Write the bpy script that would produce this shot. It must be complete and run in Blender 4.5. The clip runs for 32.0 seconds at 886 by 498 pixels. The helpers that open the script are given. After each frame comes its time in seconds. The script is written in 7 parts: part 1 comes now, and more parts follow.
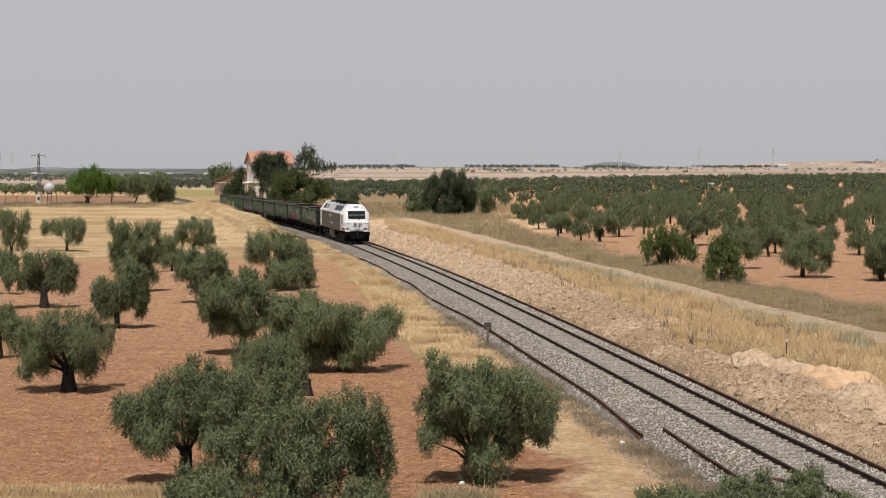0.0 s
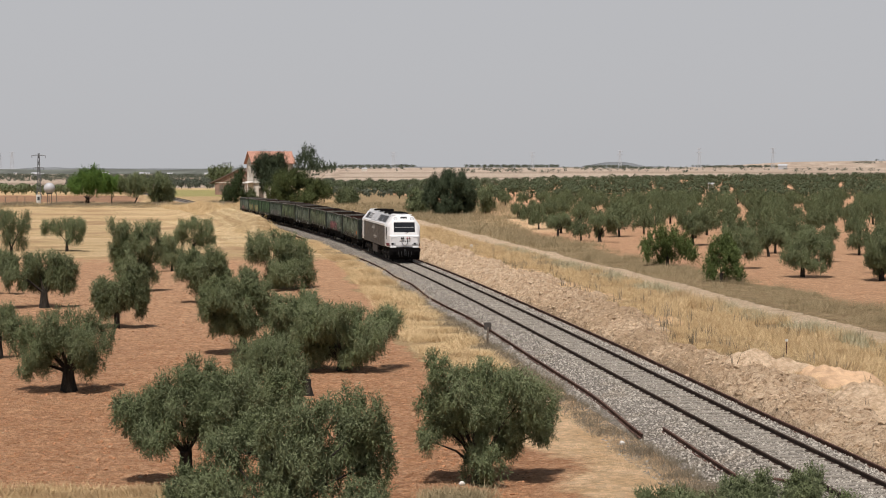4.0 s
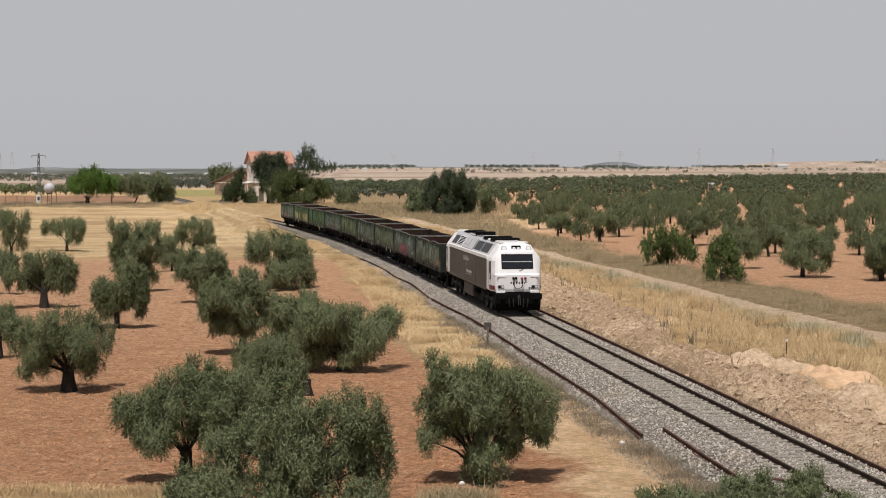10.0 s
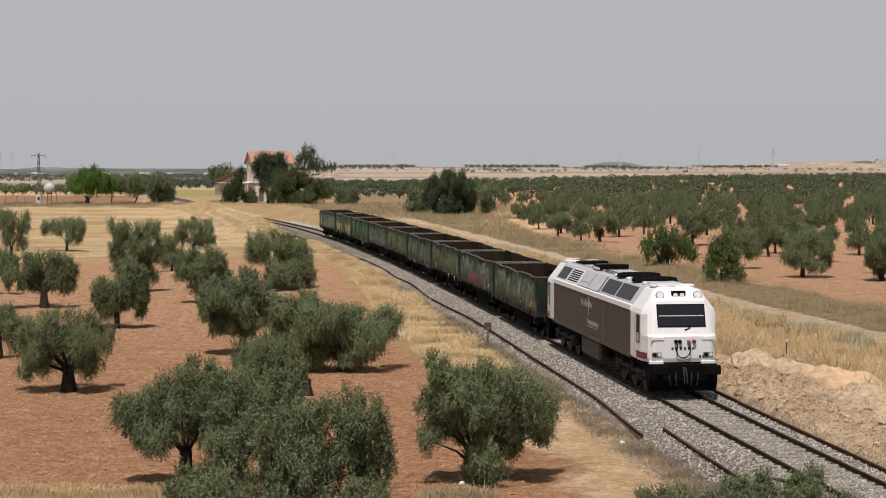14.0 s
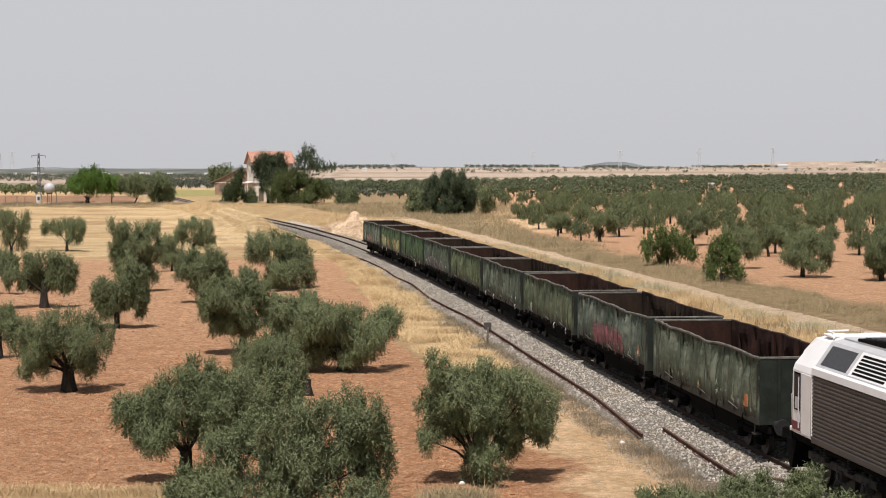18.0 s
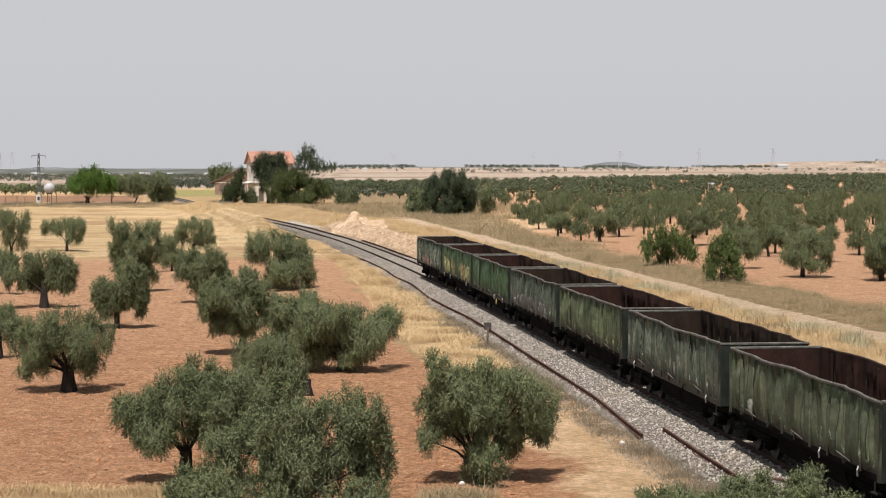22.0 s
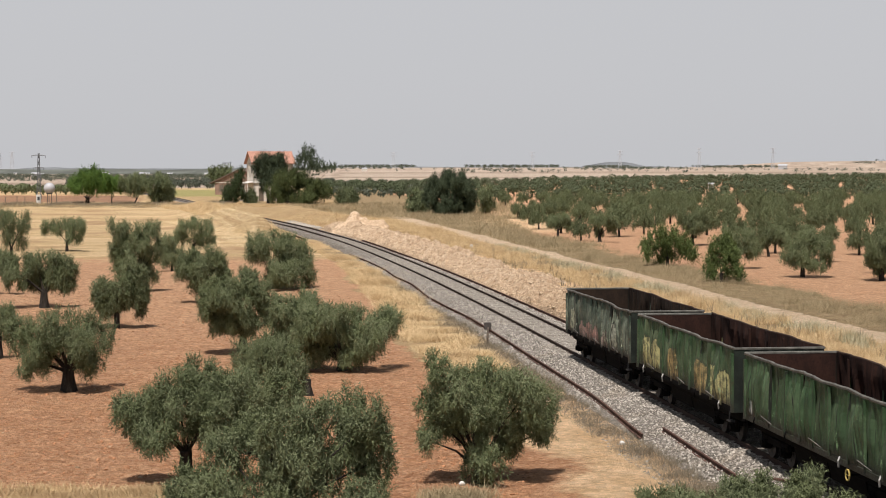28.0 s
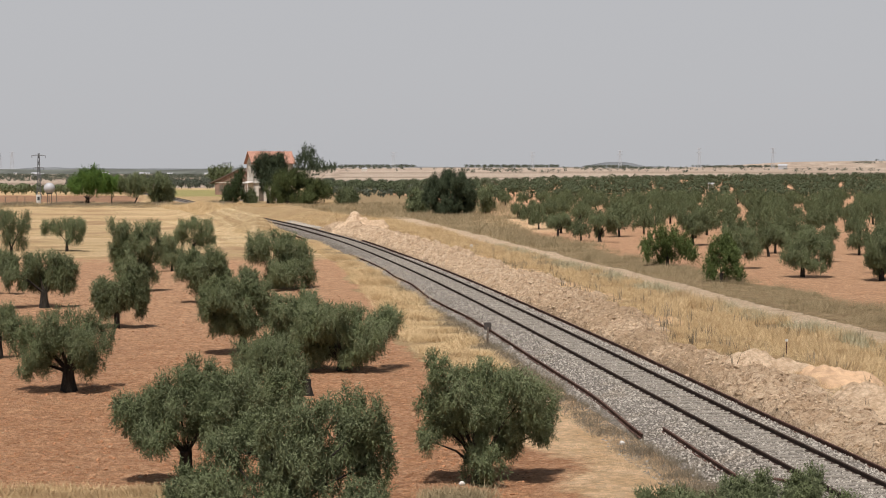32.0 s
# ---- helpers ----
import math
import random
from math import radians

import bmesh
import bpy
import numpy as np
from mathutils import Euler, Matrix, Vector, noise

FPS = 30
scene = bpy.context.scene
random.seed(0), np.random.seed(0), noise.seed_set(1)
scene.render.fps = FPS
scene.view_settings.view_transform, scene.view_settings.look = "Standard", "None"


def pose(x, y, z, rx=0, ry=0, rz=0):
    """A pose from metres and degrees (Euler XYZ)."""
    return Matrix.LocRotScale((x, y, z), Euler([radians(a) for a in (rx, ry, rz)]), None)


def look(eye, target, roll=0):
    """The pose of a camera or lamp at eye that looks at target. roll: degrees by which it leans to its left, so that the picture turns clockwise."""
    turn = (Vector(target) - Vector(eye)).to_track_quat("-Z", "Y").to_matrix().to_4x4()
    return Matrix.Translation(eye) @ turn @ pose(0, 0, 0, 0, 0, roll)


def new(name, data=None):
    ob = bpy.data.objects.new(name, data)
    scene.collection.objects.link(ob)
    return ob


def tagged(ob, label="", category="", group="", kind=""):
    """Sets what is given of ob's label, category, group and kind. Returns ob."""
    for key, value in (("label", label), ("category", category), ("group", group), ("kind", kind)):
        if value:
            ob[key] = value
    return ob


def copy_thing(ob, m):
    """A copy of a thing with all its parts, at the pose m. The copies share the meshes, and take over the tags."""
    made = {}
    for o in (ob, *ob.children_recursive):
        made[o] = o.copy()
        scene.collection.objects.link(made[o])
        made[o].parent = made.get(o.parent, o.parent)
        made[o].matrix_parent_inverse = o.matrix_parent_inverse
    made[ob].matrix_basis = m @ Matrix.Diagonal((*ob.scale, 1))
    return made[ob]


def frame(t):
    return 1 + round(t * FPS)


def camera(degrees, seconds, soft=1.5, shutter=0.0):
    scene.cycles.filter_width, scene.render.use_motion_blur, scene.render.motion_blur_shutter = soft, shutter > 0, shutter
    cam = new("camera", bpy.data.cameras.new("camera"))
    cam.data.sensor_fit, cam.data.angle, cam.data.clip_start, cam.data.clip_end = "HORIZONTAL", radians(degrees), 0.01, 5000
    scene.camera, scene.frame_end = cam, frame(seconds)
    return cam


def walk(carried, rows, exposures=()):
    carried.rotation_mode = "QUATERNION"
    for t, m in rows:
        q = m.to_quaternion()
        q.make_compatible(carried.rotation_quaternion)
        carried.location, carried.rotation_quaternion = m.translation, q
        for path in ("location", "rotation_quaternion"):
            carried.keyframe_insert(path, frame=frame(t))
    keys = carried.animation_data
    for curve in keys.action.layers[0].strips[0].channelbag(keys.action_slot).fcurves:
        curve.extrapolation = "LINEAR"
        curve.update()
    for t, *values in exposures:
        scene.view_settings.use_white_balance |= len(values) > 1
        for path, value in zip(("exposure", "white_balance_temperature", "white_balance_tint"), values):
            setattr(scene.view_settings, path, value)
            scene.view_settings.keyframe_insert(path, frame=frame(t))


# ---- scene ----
# The camera stands still beside the line, about eight and a half metres above the rails.
cam = camera(27.15, 32.0, soft=1.0)
EYE = (0.0, 0.0, 8.47)
AIM = (0.0, 100.0, 8.47 - 4.407)
walk(cam, [(0.0, look(EYE, AIM)), (32.0, look(EYE, AIM))],
     exposures=((0.0, 0.0), (9.0, -0.02), (13.0, -0.06), (14.5, -0.07), (16.5, 0.18), (19.0, 0.26), (25.5, 0.26), (28.0, 0.19), (30.0, 0.09), (32.0, 0.01)))

# Light: a hazy bright summer sky and one high sun behind the camera.
SUN_EL, SUN_AZ = 66.0, 194.0          # azimuth clockwise from +y
world = bpy.data.worlds.new("hazy_sky")
scene.world = world
world.use_nodes = True
wn = world.node_tree
wn.nodes.clear()
sky = wn.nodes.new("ShaderNodeTexSky")
sky.sky_type = "NISHITA"
sky.sun_disc = False
sky.sun_elevation = radians(SUN_EL)
sky.sun_rotation = radians(SUN_AZ)
sky.air_density, sky.dust_density, sky.ozone_density = 1.0, 2.0, 1.0
pale = wn.nodes.new("ShaderNodeHueSaturation")
pale.inputs["Saturation"].default_value = 0.5
pale.inputs["Value"].default_value = 0.72
tint = wn.nodes.new("ShaderNodeMix")
tint.data_type = "RGBA"
tint.clamp_factor = True
tint.inputs["B"].default_value = (5.09, 5.11, 5.33, 1)
glow = wn.nodes.new("ShaderNodeBackground")
glow.inputs["Strength"].default_value = 0.1
way = wn.nodes.new("ShaderNodeTexCoord")
up = wn.nodes.new("ShaderNodeSeparateXYZ")
haze = wn.nodes.new("ShaderNodeMapRange")      # haze thins out towards the zenith
haze.inputs["From Min"].default_value, haze.inputs["From Max"].default_value = 0.09, 0.26
haze.inputs["To Min"].default_value, haze.inputs["To Max"].default_value = 0.9, 0.06
wn.links.new(way.outputs["Generated"], up.inputs[0])
wn.links.new(up.outputs["Z"], haze.inputs["Value"])
wn.links.new(haze.outputs["Result"], tint.inputs[0])
wout = wn.nodes.new("ShaderNodeOutputWorld")
wn.links.new(sky.outputs["Color"], pale.inputs["Color"])
wn.links.new(pale.outputs["Color"], tint.inputs["A"])
wn.links.new(tint.outputs["Result"], glow.inputs["Color"])
wn.links.new(glow.outputs["Background"], wout.inputs["Surface"])
sun = new("sun", bpy.data.lights.new("sun", "SUN"))
sun.data.energy = 4.89
sun.data.angle = radians(0.6)
sun.data.color = (1.0, 0.936, 0.892)
_el, _az = radians(SUN_EL), radians(SUN_AZ)
SUN_AT = Vector((math.cos(_el) * math.sin(_az), math.cos(_el) * math.cos(_az), math.sin(_el)))
sun.matrix_world = look(SUN_AT * 400, (0, 0, 0))


# ---- materials ----


class Nodes:
    """A small wrapper to write node materials in few lines."""

    def __init__(self, name, rough=0.8, metal=0.0, spec=0.3):
        self.m = bpy.data.materials.new(name)
        self.m.use_nodes = True
        self.t = self.m.node_tree
        self.p = self.t.nodes["Principled BSDF"]
        self.p.inputs["Roughness"].default_value = rough
        self.p.inputs["Metallic"].default_value = metal
        self.p.inputs["Specular IOR Level"].default_value = spec
        co = self.t.nodes.new("ShaderNodeTexCoord")
        self.obj = co.outputs["Object"]

    def put(self, sock, v):
        if hasattr(v, "links"):
            self.t.links.new(v, sock)
        elif isinstance(v, (tuple, list)) and len(v) == 3 and sock.type == "RGBA":
            sock.default_value = (*v, 1)
        else:
            sock.default_value = v

    def noise(self, scale, detail=3.0, rough=0.55, stretch=None, dist=0.0):
        n = self.t.nodes.new("ShaderNodeTexNoise")
        n.inputs["Scale"].default_value = scale
        n.inputs["Detail"].default_value = detail
        n.inputs["Roughness"].default_value = rough
        n.inputs["Distortion"].default_value = dist
        src = self.obj
        if stretch:
            mp = self.t.nodes.new("ShaderNodeMapping")
            mp.inputs["Scale"].default_value = stretch
            self.t.links.new(src, mp.inputs["Vector"])
            src = mp.outputs["Vector"]
        self.t.links.new(src, n.inputs["Vector"])
        return n.outputs["Fac"]

    def cells(self, scale, what="Distance", stretch=None):
        n = self.t.nodes.new("ShaderNodeTexVoronoi")
        n.inputs["Scale"].default_value = scale
        src = self.obj
        if stretch:
            mp = self.t.nodes.new("ShaderNodeMapping")
            mp.inputs["Scale"].default_value = stretch
            self.t.links.new(src, mp.inputs["Vector"])
            src = mp.outputs["Vector"]
        self.t.links.new(src, n.inputs["Vector"])
        return n.outputs[what]

    def attr(self, name, what="Fac"):
        n = self.t.nodes.new("ShaderNodeAttribute")
        n.attribute_name = name
        return n.outputs[what]

    def white(self, w):
        n = self.t.nodes.new("ShaderNodeTexWhiteNoise")
        n.noise_dimensions = "1D"
        self.put(n.inputs["W"], w)
        return n.outputs["Color"]

    def island(self):
        return self.t.nodes.new("ShaderNodeNewGeometry").outputs["Random Per Island"]

    def random(self):
        return self.t.nodes.new("ShaderNodeObjectInfo").outputs["Random"]

    def band(self, v, lo, hi, a=0.0, b=1.0):
        n = self.t.nodes.new("ShaderNodeMapRange")
        n.interpolation_type = "SMOOTHSTEP"
        for k, x in zip(("Value", "From Min", "From Max", "To Min", "To Max"), (v, lo, hi, a, b)):
            self.put(n.inputs[k], x)
        return n.outputs["Result"]

    def math(self, op, a, b=0.0):
        n = self.t.nodes.new("ShaderNodeMath")
        n.operation = op
        self.put(n.inputs[0], a)
        self.put(n.inputs[1], b)
        return n.outputs[0]

    def mix(self, f, a, b, how="MIX"):
        n = self.t.nodes.new("ShaderNodeMix")
        n.data_type, n.blend_type = "RGBA", how
        self.put(n.inputs[0], f)
        self.put(n.inputs["A"], a)
        self.put(n.inputs["B"], b)
        return n.outputs["Result"]

    def axis(self, which, src=None):
        n = self.t.nodes.new("ShaderNodeSeparateXYZ")
        self.t.links.new(src or self.obj, n.inputs[0])
        return n.outputs[which]

    def done(self, color, bump=None, height=0.02, strength=1.0, rough=None):
        self.put(self.p.inputs["Base Color"], color)
        if rough is not None:
            self.put(self.p.inputs["Roughness"], rough)
        if bump is not None:
            b = self.t.nodes.new("ShaderNodeBump")
            b.inputs["Distance"].default_value = height
            b.inputs["Strength"].default_value = strength
            self.t.links.new(bump, b.inputs["Height"])
            self.t.links.new(b.outputs["Normal"], self.p.inputs["Normal"])
        return self.m


def plain(name, col, rough=0.7, metal=0.0, vary=0.25, scale=6.0, bump=0.004, spec=0.3, stretch=None):
    n = Nodes(name, rough, metal, spec)
    big, fine = n.noise(scale, 4, 0.6, stretch), n.noise(scale * 9, 3, 0.6, stretch)
    dark = tuple(c * (1 - vary) for c in col)
    light = tuple(min(1, c * (1 + vary * 0.7)) for c in col)
    c = n.mix(n.band(big, 0.3, 0.7), dark, light)
    c = n.mix(n.band(fine, 0.35, 0.75, 0, 0.5), c, tuple(c_ * (1 - vary * 0.8) for c_ in col))
    return n.done(c, fine, bump, 0.8)


def leaf_mat(name, a, b, c, rough=0.65):
    n = Nodes(name, rough, 0, 0.1)
    col = n.mix(n.island(), a, b)
    col = n.mix(n.band(n.noise(1.1, 2), 0.4, 0.65, 0, 0.6), col, c)
    hs = n.t.nodes.new("ShaderNodeHueSaturation")
    n.put(hs.inputs["Value"], n.band(n.random(), 0, 1, 0.9, 1.1))
    n.put(hs.inputs["Color"], col)
    m = n.done(hs.outputs["Color"])
    # some light comes through the thin leaves
    out = next(x for x in n.t.nodes if x.type == "OUTPUT_MATERIAL")
    front = out.inputs["Surface"].links[0].from_socket
    thin = n.t.nodes.new("ShaderNodeBsdfTranslucent")
    both = n.t.nodes.new("ShaderNodeMixShader")
    both.inputs["Fac"].default_value = 0.1
    n.t.links.new(hs.outputs["Color"], thin.inputs["Color"])
    n.t.links.new(front, both.inputs[1])
    n.t.links.new(thin.outputs["BSDF"], both.inputs[2])
    n.t.links.new(both.outputs["Shader"], out.inputs["Surface"])
    return m


def ground_mat():
    n = Nodes("earth_and_dry_grass", 0.95, 0, 0.1)
    wide, mid, fine = n.noise(0.07, 4, 0.6), n.noise(0.9, 5, 0.65), n.noise(7.0, 4, 0.7)
    grit = n.noise(30, 3, 0.7)
    rows = n.noise(1.0, 4, 0.6, (0.22, 1.4, 1.0), 0.4)
    soil = n.mix(n.band(mid, 0.3, 0.72), (0.47, 0.236, 0.117), (0.575, 0.322, 0.175))
    soil = n.mix(n.band(rows, 0.42, 0.66, 0, 0.55), soil, (0.34, 0.152, 0.076))
    soil = n.mix(n.band(fine, 0.55, 0.8, 0, 0.6), soil, (0.59, 0.34, 0.195))
    soil = n.mix(n.band(wide, 0.5, 0.75, 0, 0.5), soil, (0.47, 0.275, 0.16))
    soil = n.mix(n.math("MULTIPLY", n.attr("dry"), n.band(mid, 0.3, 0.7, 0.45, 0.95)), soil, (0.63, 0.395, 0.238))
    # light and dark cells stand in for sunlit clods and their shadows
    for size, much in ((3.2, 0.30), (7.5, 0.42), (15.0, 0.35)):
        lump = n.axis("X", n.cells(size, "Color"))
        soil = n.mix(n.band(lump, 0.62, 0.95, 0, much), soil, (0.70, 0.43, 0.26))
        soil = n.mix(n.band(lump, 0.35, 0.08, 0, much), soil, (0.33, 0.155, 0.078))
    pebble = n.band(n.cells(2.6), 0.02, 0.05, 0.35, 0)
    soil = n.mix(n.math("MULTIPLY", pebble, n.band(mid, 0.45, 0.6)), soil, (0.56, 0.40, 0.28))
    straw = n.mix(n.band(mid, 0.3, 0.7), (0.39, 0.265, 0.135), (0.57, 0.42, 0.23))
    straw = n.mix(n.band(fine, 0.45, 0.75, 0, 0.6), straw, (0.22, 0.142, 0.072))
    straw = n.mix(n.band(wide, 0.45, 0.7, 0, 0.5), straw, (0.41, 0.27, 0.145))
    pale = n.mix(n.band(mid, 0.35, 0.7), (0.66, 0.44, 0.245), (0.84, 0.60, 0.37))
    pale = n.mix(n.band(fine, 0.5, 0.75, 0, 0.5), pale, (0.50, 0.32, 0.18))
    pale = n.mix(n.band(n.cells(5.0), 0.03, 0.16, 0.8, 0), pale, (0.64, 0.52, 0.40))
    stub = n.mix(n.band(n.noise(1.0, 4, 0.6, (0.07, 0.3, 1.0), 1.2), 0.35, 0.65), (0.51, 0.36, 0.185), (0.69, 0.51, 0.295))
    stub = n.mix(n.band(wide, 0.48, 0.66, 0, 0.75), stub, (0.40, 0.25, 0.135))
    stub = n.mix(n.band(fine, 0.5, 0.8, 0, 0.5), stub, (0.30, 0.205, 0.108))
    wheat = n.mix(n.band(n.noise(1.0, 3, 0.5, (0.0012, 0.009, 1.0)), 0.42, 0.56), (0.29, 0.222, 0.168), (0.43, 0.35, 0.275))
    wheat = n.mix(n.band(n.noise(1.0, 4, 0.6, (0.003, 0.013, 1.0), 0.5), 0.56, 0.62, 0, 0.8), wheat, (0.25, 0.185, 0.135))
    wheat = n.mix(n.band(n.noise(1.0, 5, 0.7, (0.012, 0.03, 1.0), 0.5), 0.60, 0.68, 0, 0.6), wheat, (0.15, 0.145, 0.11))
    weeds = n.mix(n.band(mid, 0.3, 0.7), (0.25, 0.178, 0.095), (0.38, 0.28, 0.16))
    col = soil
    for name, c in (("stubble", stub), ("wheat", wheat), ("straw", straw), ("weeds", weeds), ("pale", pale)):
        f = n.math("ADD", n.attr(name), n.math("MULTIPLY", n.math("SUBTRACT", n.math("ADD", n.math("MULTIPLY", mid, 0.6), n.math("MULTIPLY", fine, 0.4)), 0.5), 1.1))
        col = n.mix(n.band(f, 0.36, 0.64), col, c)
    col = n.mix(n.math("MULTIPLY", n.attr("swath"), n.band(mid, 0.35, 0.6, 0.15, 0.4)), col, (0.80, 0.63, 0.39))
    col = n.mix(n.math("MULTIPLY", n.attr("green"), n.band(mid, 0.3, 0.7, 0.6, 1.0)), col, (0.30, 0.29, 0.11))
    col = n.mix(n.math("MULTIPLY", n.attr("brown"), n.band(wide, 0.3, 0.7, 0.6, 1.0)), col, (0.27, 0.165, 0.105))
    road = n.mix(n.band(n.noise(1.2, 4, 0.6), 0.35, 0.7), (0.57, 0.425, 0.285), (0.68, 0.525, 0.365))
    col = n.mix(n.band(n.math("ADD", n.attr("road"), n.math("MULTIPLY", n.math("SUBTRACT", mid, 0.5), 1.2)), 0.35, 0.65), col, road)
    speck = n.math("MULTIPLY", n.band(grit, 0.3, 0.7, 0.8, 1.16), n.band(n.axis("Y", n.cells(5.5, "Color")), 0, 1, 0.86, 1.12))
    col = n.mix(1.0, col, speck, "MULTIPLY")
    h = n.math("ADD", n.math("MULTIPLY", fine, 0.8), n.math("MULTIPLY", grit, 0.3))
    furrow = n.noise(1.0, 4, 0.7, (1.1, 5.5, 1.0), 0.5)
    h = n.math("ADD", h, n.math("ADD", n.math("MULTIPLY", rows, 0.7), n.math("MULTIPLY", furrow, 0.5)))
    return n.done(col, h, 0.36, 1.0)


def ballast_mat():
    n = Nodes("grey_stone_ballast", 0.9, 0, 0.2)
    cell = n.cells(9.0)
    tone = n.cells(9.0, "Color")
    col = n.mix(n.axis("X", tone), (0.17, 0.152, 0.13), (0.47, 0.425, 0.365))
    col = n.mix(n.band(n.noise(0.5, 4), 0.45, 0.7, 0, 0.5), col, (0.30, 0.245, 0.185))
    col = n.mix(n.band(cell, 0.25, 0.55, 0, 0.8), col, (0.07, 0.06, 0.05))
    return n.done(col, n.math("SUBTRACT", 1.0, cell), 0.06, 1.0)


def stone_mat():
    n = Nodes("ballast_stone", 0.9, 0, 0.2)
    c = n.mix(n.island(), (0.10, 0.088, 0.074), (0.48, 0.44, 0.38))
    return n.done(n.mix(n.band(n.noise(0.5, 4), 0.5, 0.75, 0, 0.4), c, (0.33, 0.27, 0.20)))


def wagon_mat(name, green, chalk, amount, sprays=(), scrawl=False):
    """Weathered green paint: pale chalky wash in ragged areas, dark runs down the folds, grime along the foot."""
    n = Nodes(name, 0.62, 0, 0.3)
    wide = n.noise(0.55, 4, 0.6, (1.0, 1.0, 0.8))
    fine = n.noise(24, 4, 0.7)
    spots = n.noise(5.0, 5, 0.7)
    runs = n.noise(1.0, 5, 0.65, (7.0, 7.0, 0.55), 0.5)
    thin = n.noise(1.0, 4, 0.7, (19.0, 19.0, 1.3), 0.3)
    z, x = n.axis("Z"), n.axis("X")
    warp = n.math("MULTIPLY", n.math("SUBTRACT", n.noise(0.8, 3, 0.5, (1.0, 1.0, 0.35)), 0.5), 0.55)
    q = n.math("MULTIPLY", n.math("ADD", n.math("ADD", x, warp), n.math("MULTIPLY", n.math("SINE", n.math("ADD", n.math("MULTIPLY", x, 1.3), 0.7)), 0.1)), BAY)
    tone = n.white(n.math("ADD", n.math("FLOOR", q), n.math("MULTIPLY", n.random(), 57.0)))
    v = n.math("SUBTRACT", n.math("MULTIPLY", n.math("FRACT", q), 2.0), 1.0)
    v2 = n.math("MULTIPLY", v, v)
    c = n.mix(n.band(wide, 0.35, 0.7), green, tuple(k * 0.55 for k in green))
    # the chalky wash ends in scallops, leaving the rim's shadow as a darker painted band, and fades towards the foot
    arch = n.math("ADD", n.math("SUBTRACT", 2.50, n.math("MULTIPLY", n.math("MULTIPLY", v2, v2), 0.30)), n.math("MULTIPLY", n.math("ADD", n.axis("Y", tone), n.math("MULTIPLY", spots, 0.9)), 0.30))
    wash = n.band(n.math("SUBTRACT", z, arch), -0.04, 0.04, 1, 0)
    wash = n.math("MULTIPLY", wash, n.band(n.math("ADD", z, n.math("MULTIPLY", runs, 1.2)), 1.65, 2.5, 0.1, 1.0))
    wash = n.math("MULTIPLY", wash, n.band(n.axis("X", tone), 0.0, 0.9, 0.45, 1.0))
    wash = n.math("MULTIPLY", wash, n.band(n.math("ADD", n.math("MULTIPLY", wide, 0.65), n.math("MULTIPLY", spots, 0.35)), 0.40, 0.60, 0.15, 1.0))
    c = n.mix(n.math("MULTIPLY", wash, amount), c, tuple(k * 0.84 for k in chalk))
    if scrawl:
        grey = n.math("MULTIPLY", n.band(n.math("ADD", z, n.math("MULTIPLY", spots, 0.35)), 2.0, 2.15, 1, 0), n.band(n.math("ABSOLUTE", n.math("ADD", x, 0.6)), 4.6, 5.0, 1, 0))
        c = n.mix(n.math("MULTIPLY", grey, 0.8), c, (0.095, 0.088, 0.082))
        p = n.math("SUBTRACT", n.math("MULTIPLY", n.math("FRACT", n.math("MULTIPLY", q, 0.62)), 2.0), 1.0)
        bow = n.math("SUBTRACT", n.math("ADD", 1.85, n.math("MULTIPLY", n.axis("Z", tone), 0.25)), n.math("MULTIPLY", n.math("MULTIPLY", p, p), 0.75))
        lines = n.band(n.math("ABSOLUTE", n.math("SUBTRACT", z, bow)), 0.03, 0.06, 1, 0)
        c = n.mix(n.math("MULTIPLY", n.math("MULTIPLY", lines, grey), n.band(spots, 0.4, 0.55)), c, (0.42, 0.42, 0.39))
    # dark runs of rust and coal dust down the folds
    c = n.mix(n.band(runs, 0.56, 0.68, 0, 0.42), c, tuple(k * 0.3 for k in green))
    c = n.mix(n.band(thin, 0.62, 0.72, 0, 0.35), c, tuple(k * 0.3 for k in green))
    # sprayed letters: round-topped patches with dark outlines, worn through in runs
    ragged = n.math("MULTIPLY", n.math("SUBTRACT", n.noise(2.6, 4, 0.6), 0.5), 0.55)
    worn = n.band(n.math("ADD", n.math("MULTIPLY", runs, 0.6), n.math("MULTIPLY", spots, 0.6)), 0.56, 0.70, 1.0, 0.25)
    for x0, x1, z0, z1, paint in sprays:
        u = n.math("DIVIDE", n.math("ADD", n.math("SUBTRACT", x, (x0 + x1) / 2), n.math("MULTIPLY", ragged, 0.6)), (x1 - x0) / 2)
        u2 = n.math("MULTIPLY", u, u)
        below = n.math("SUBTRACT", n.math("SUBTRACT", z1, n.math("MULTIPLY", n.math("MULTIPLY", u2, u2), 0.32)), n.math("ADD", z, ragged))
        above = n.math("ADD", n.math("SUBTRACT", z, z0), ragged)
        reach = n.math("MINIMUM", n.math("MINIMUM", below, above), n.math("MULTIPLY", n.math("SUBTRACT", 1.0, n.math("ABSOLUTE", u)), (x1 - x0) / 2))
        line_in = n.band(reach, -0.07, -0.03)
        c = n.mix(n.math("MULTIPLY", line_in, 0.6), c, (0.022, 0.022, 0.018))
        shade = n.mix(n.band(n.math("ADD", spots, n.math("MULTIPLY", ragged, 0.5)), 0.42, 0.6), paint, tuple(k * 0.62 for k in paint))
        c = n.mix(n.math("MULTIPLY", n.band(reach, -0.01, 0.03), worn), c, shade)
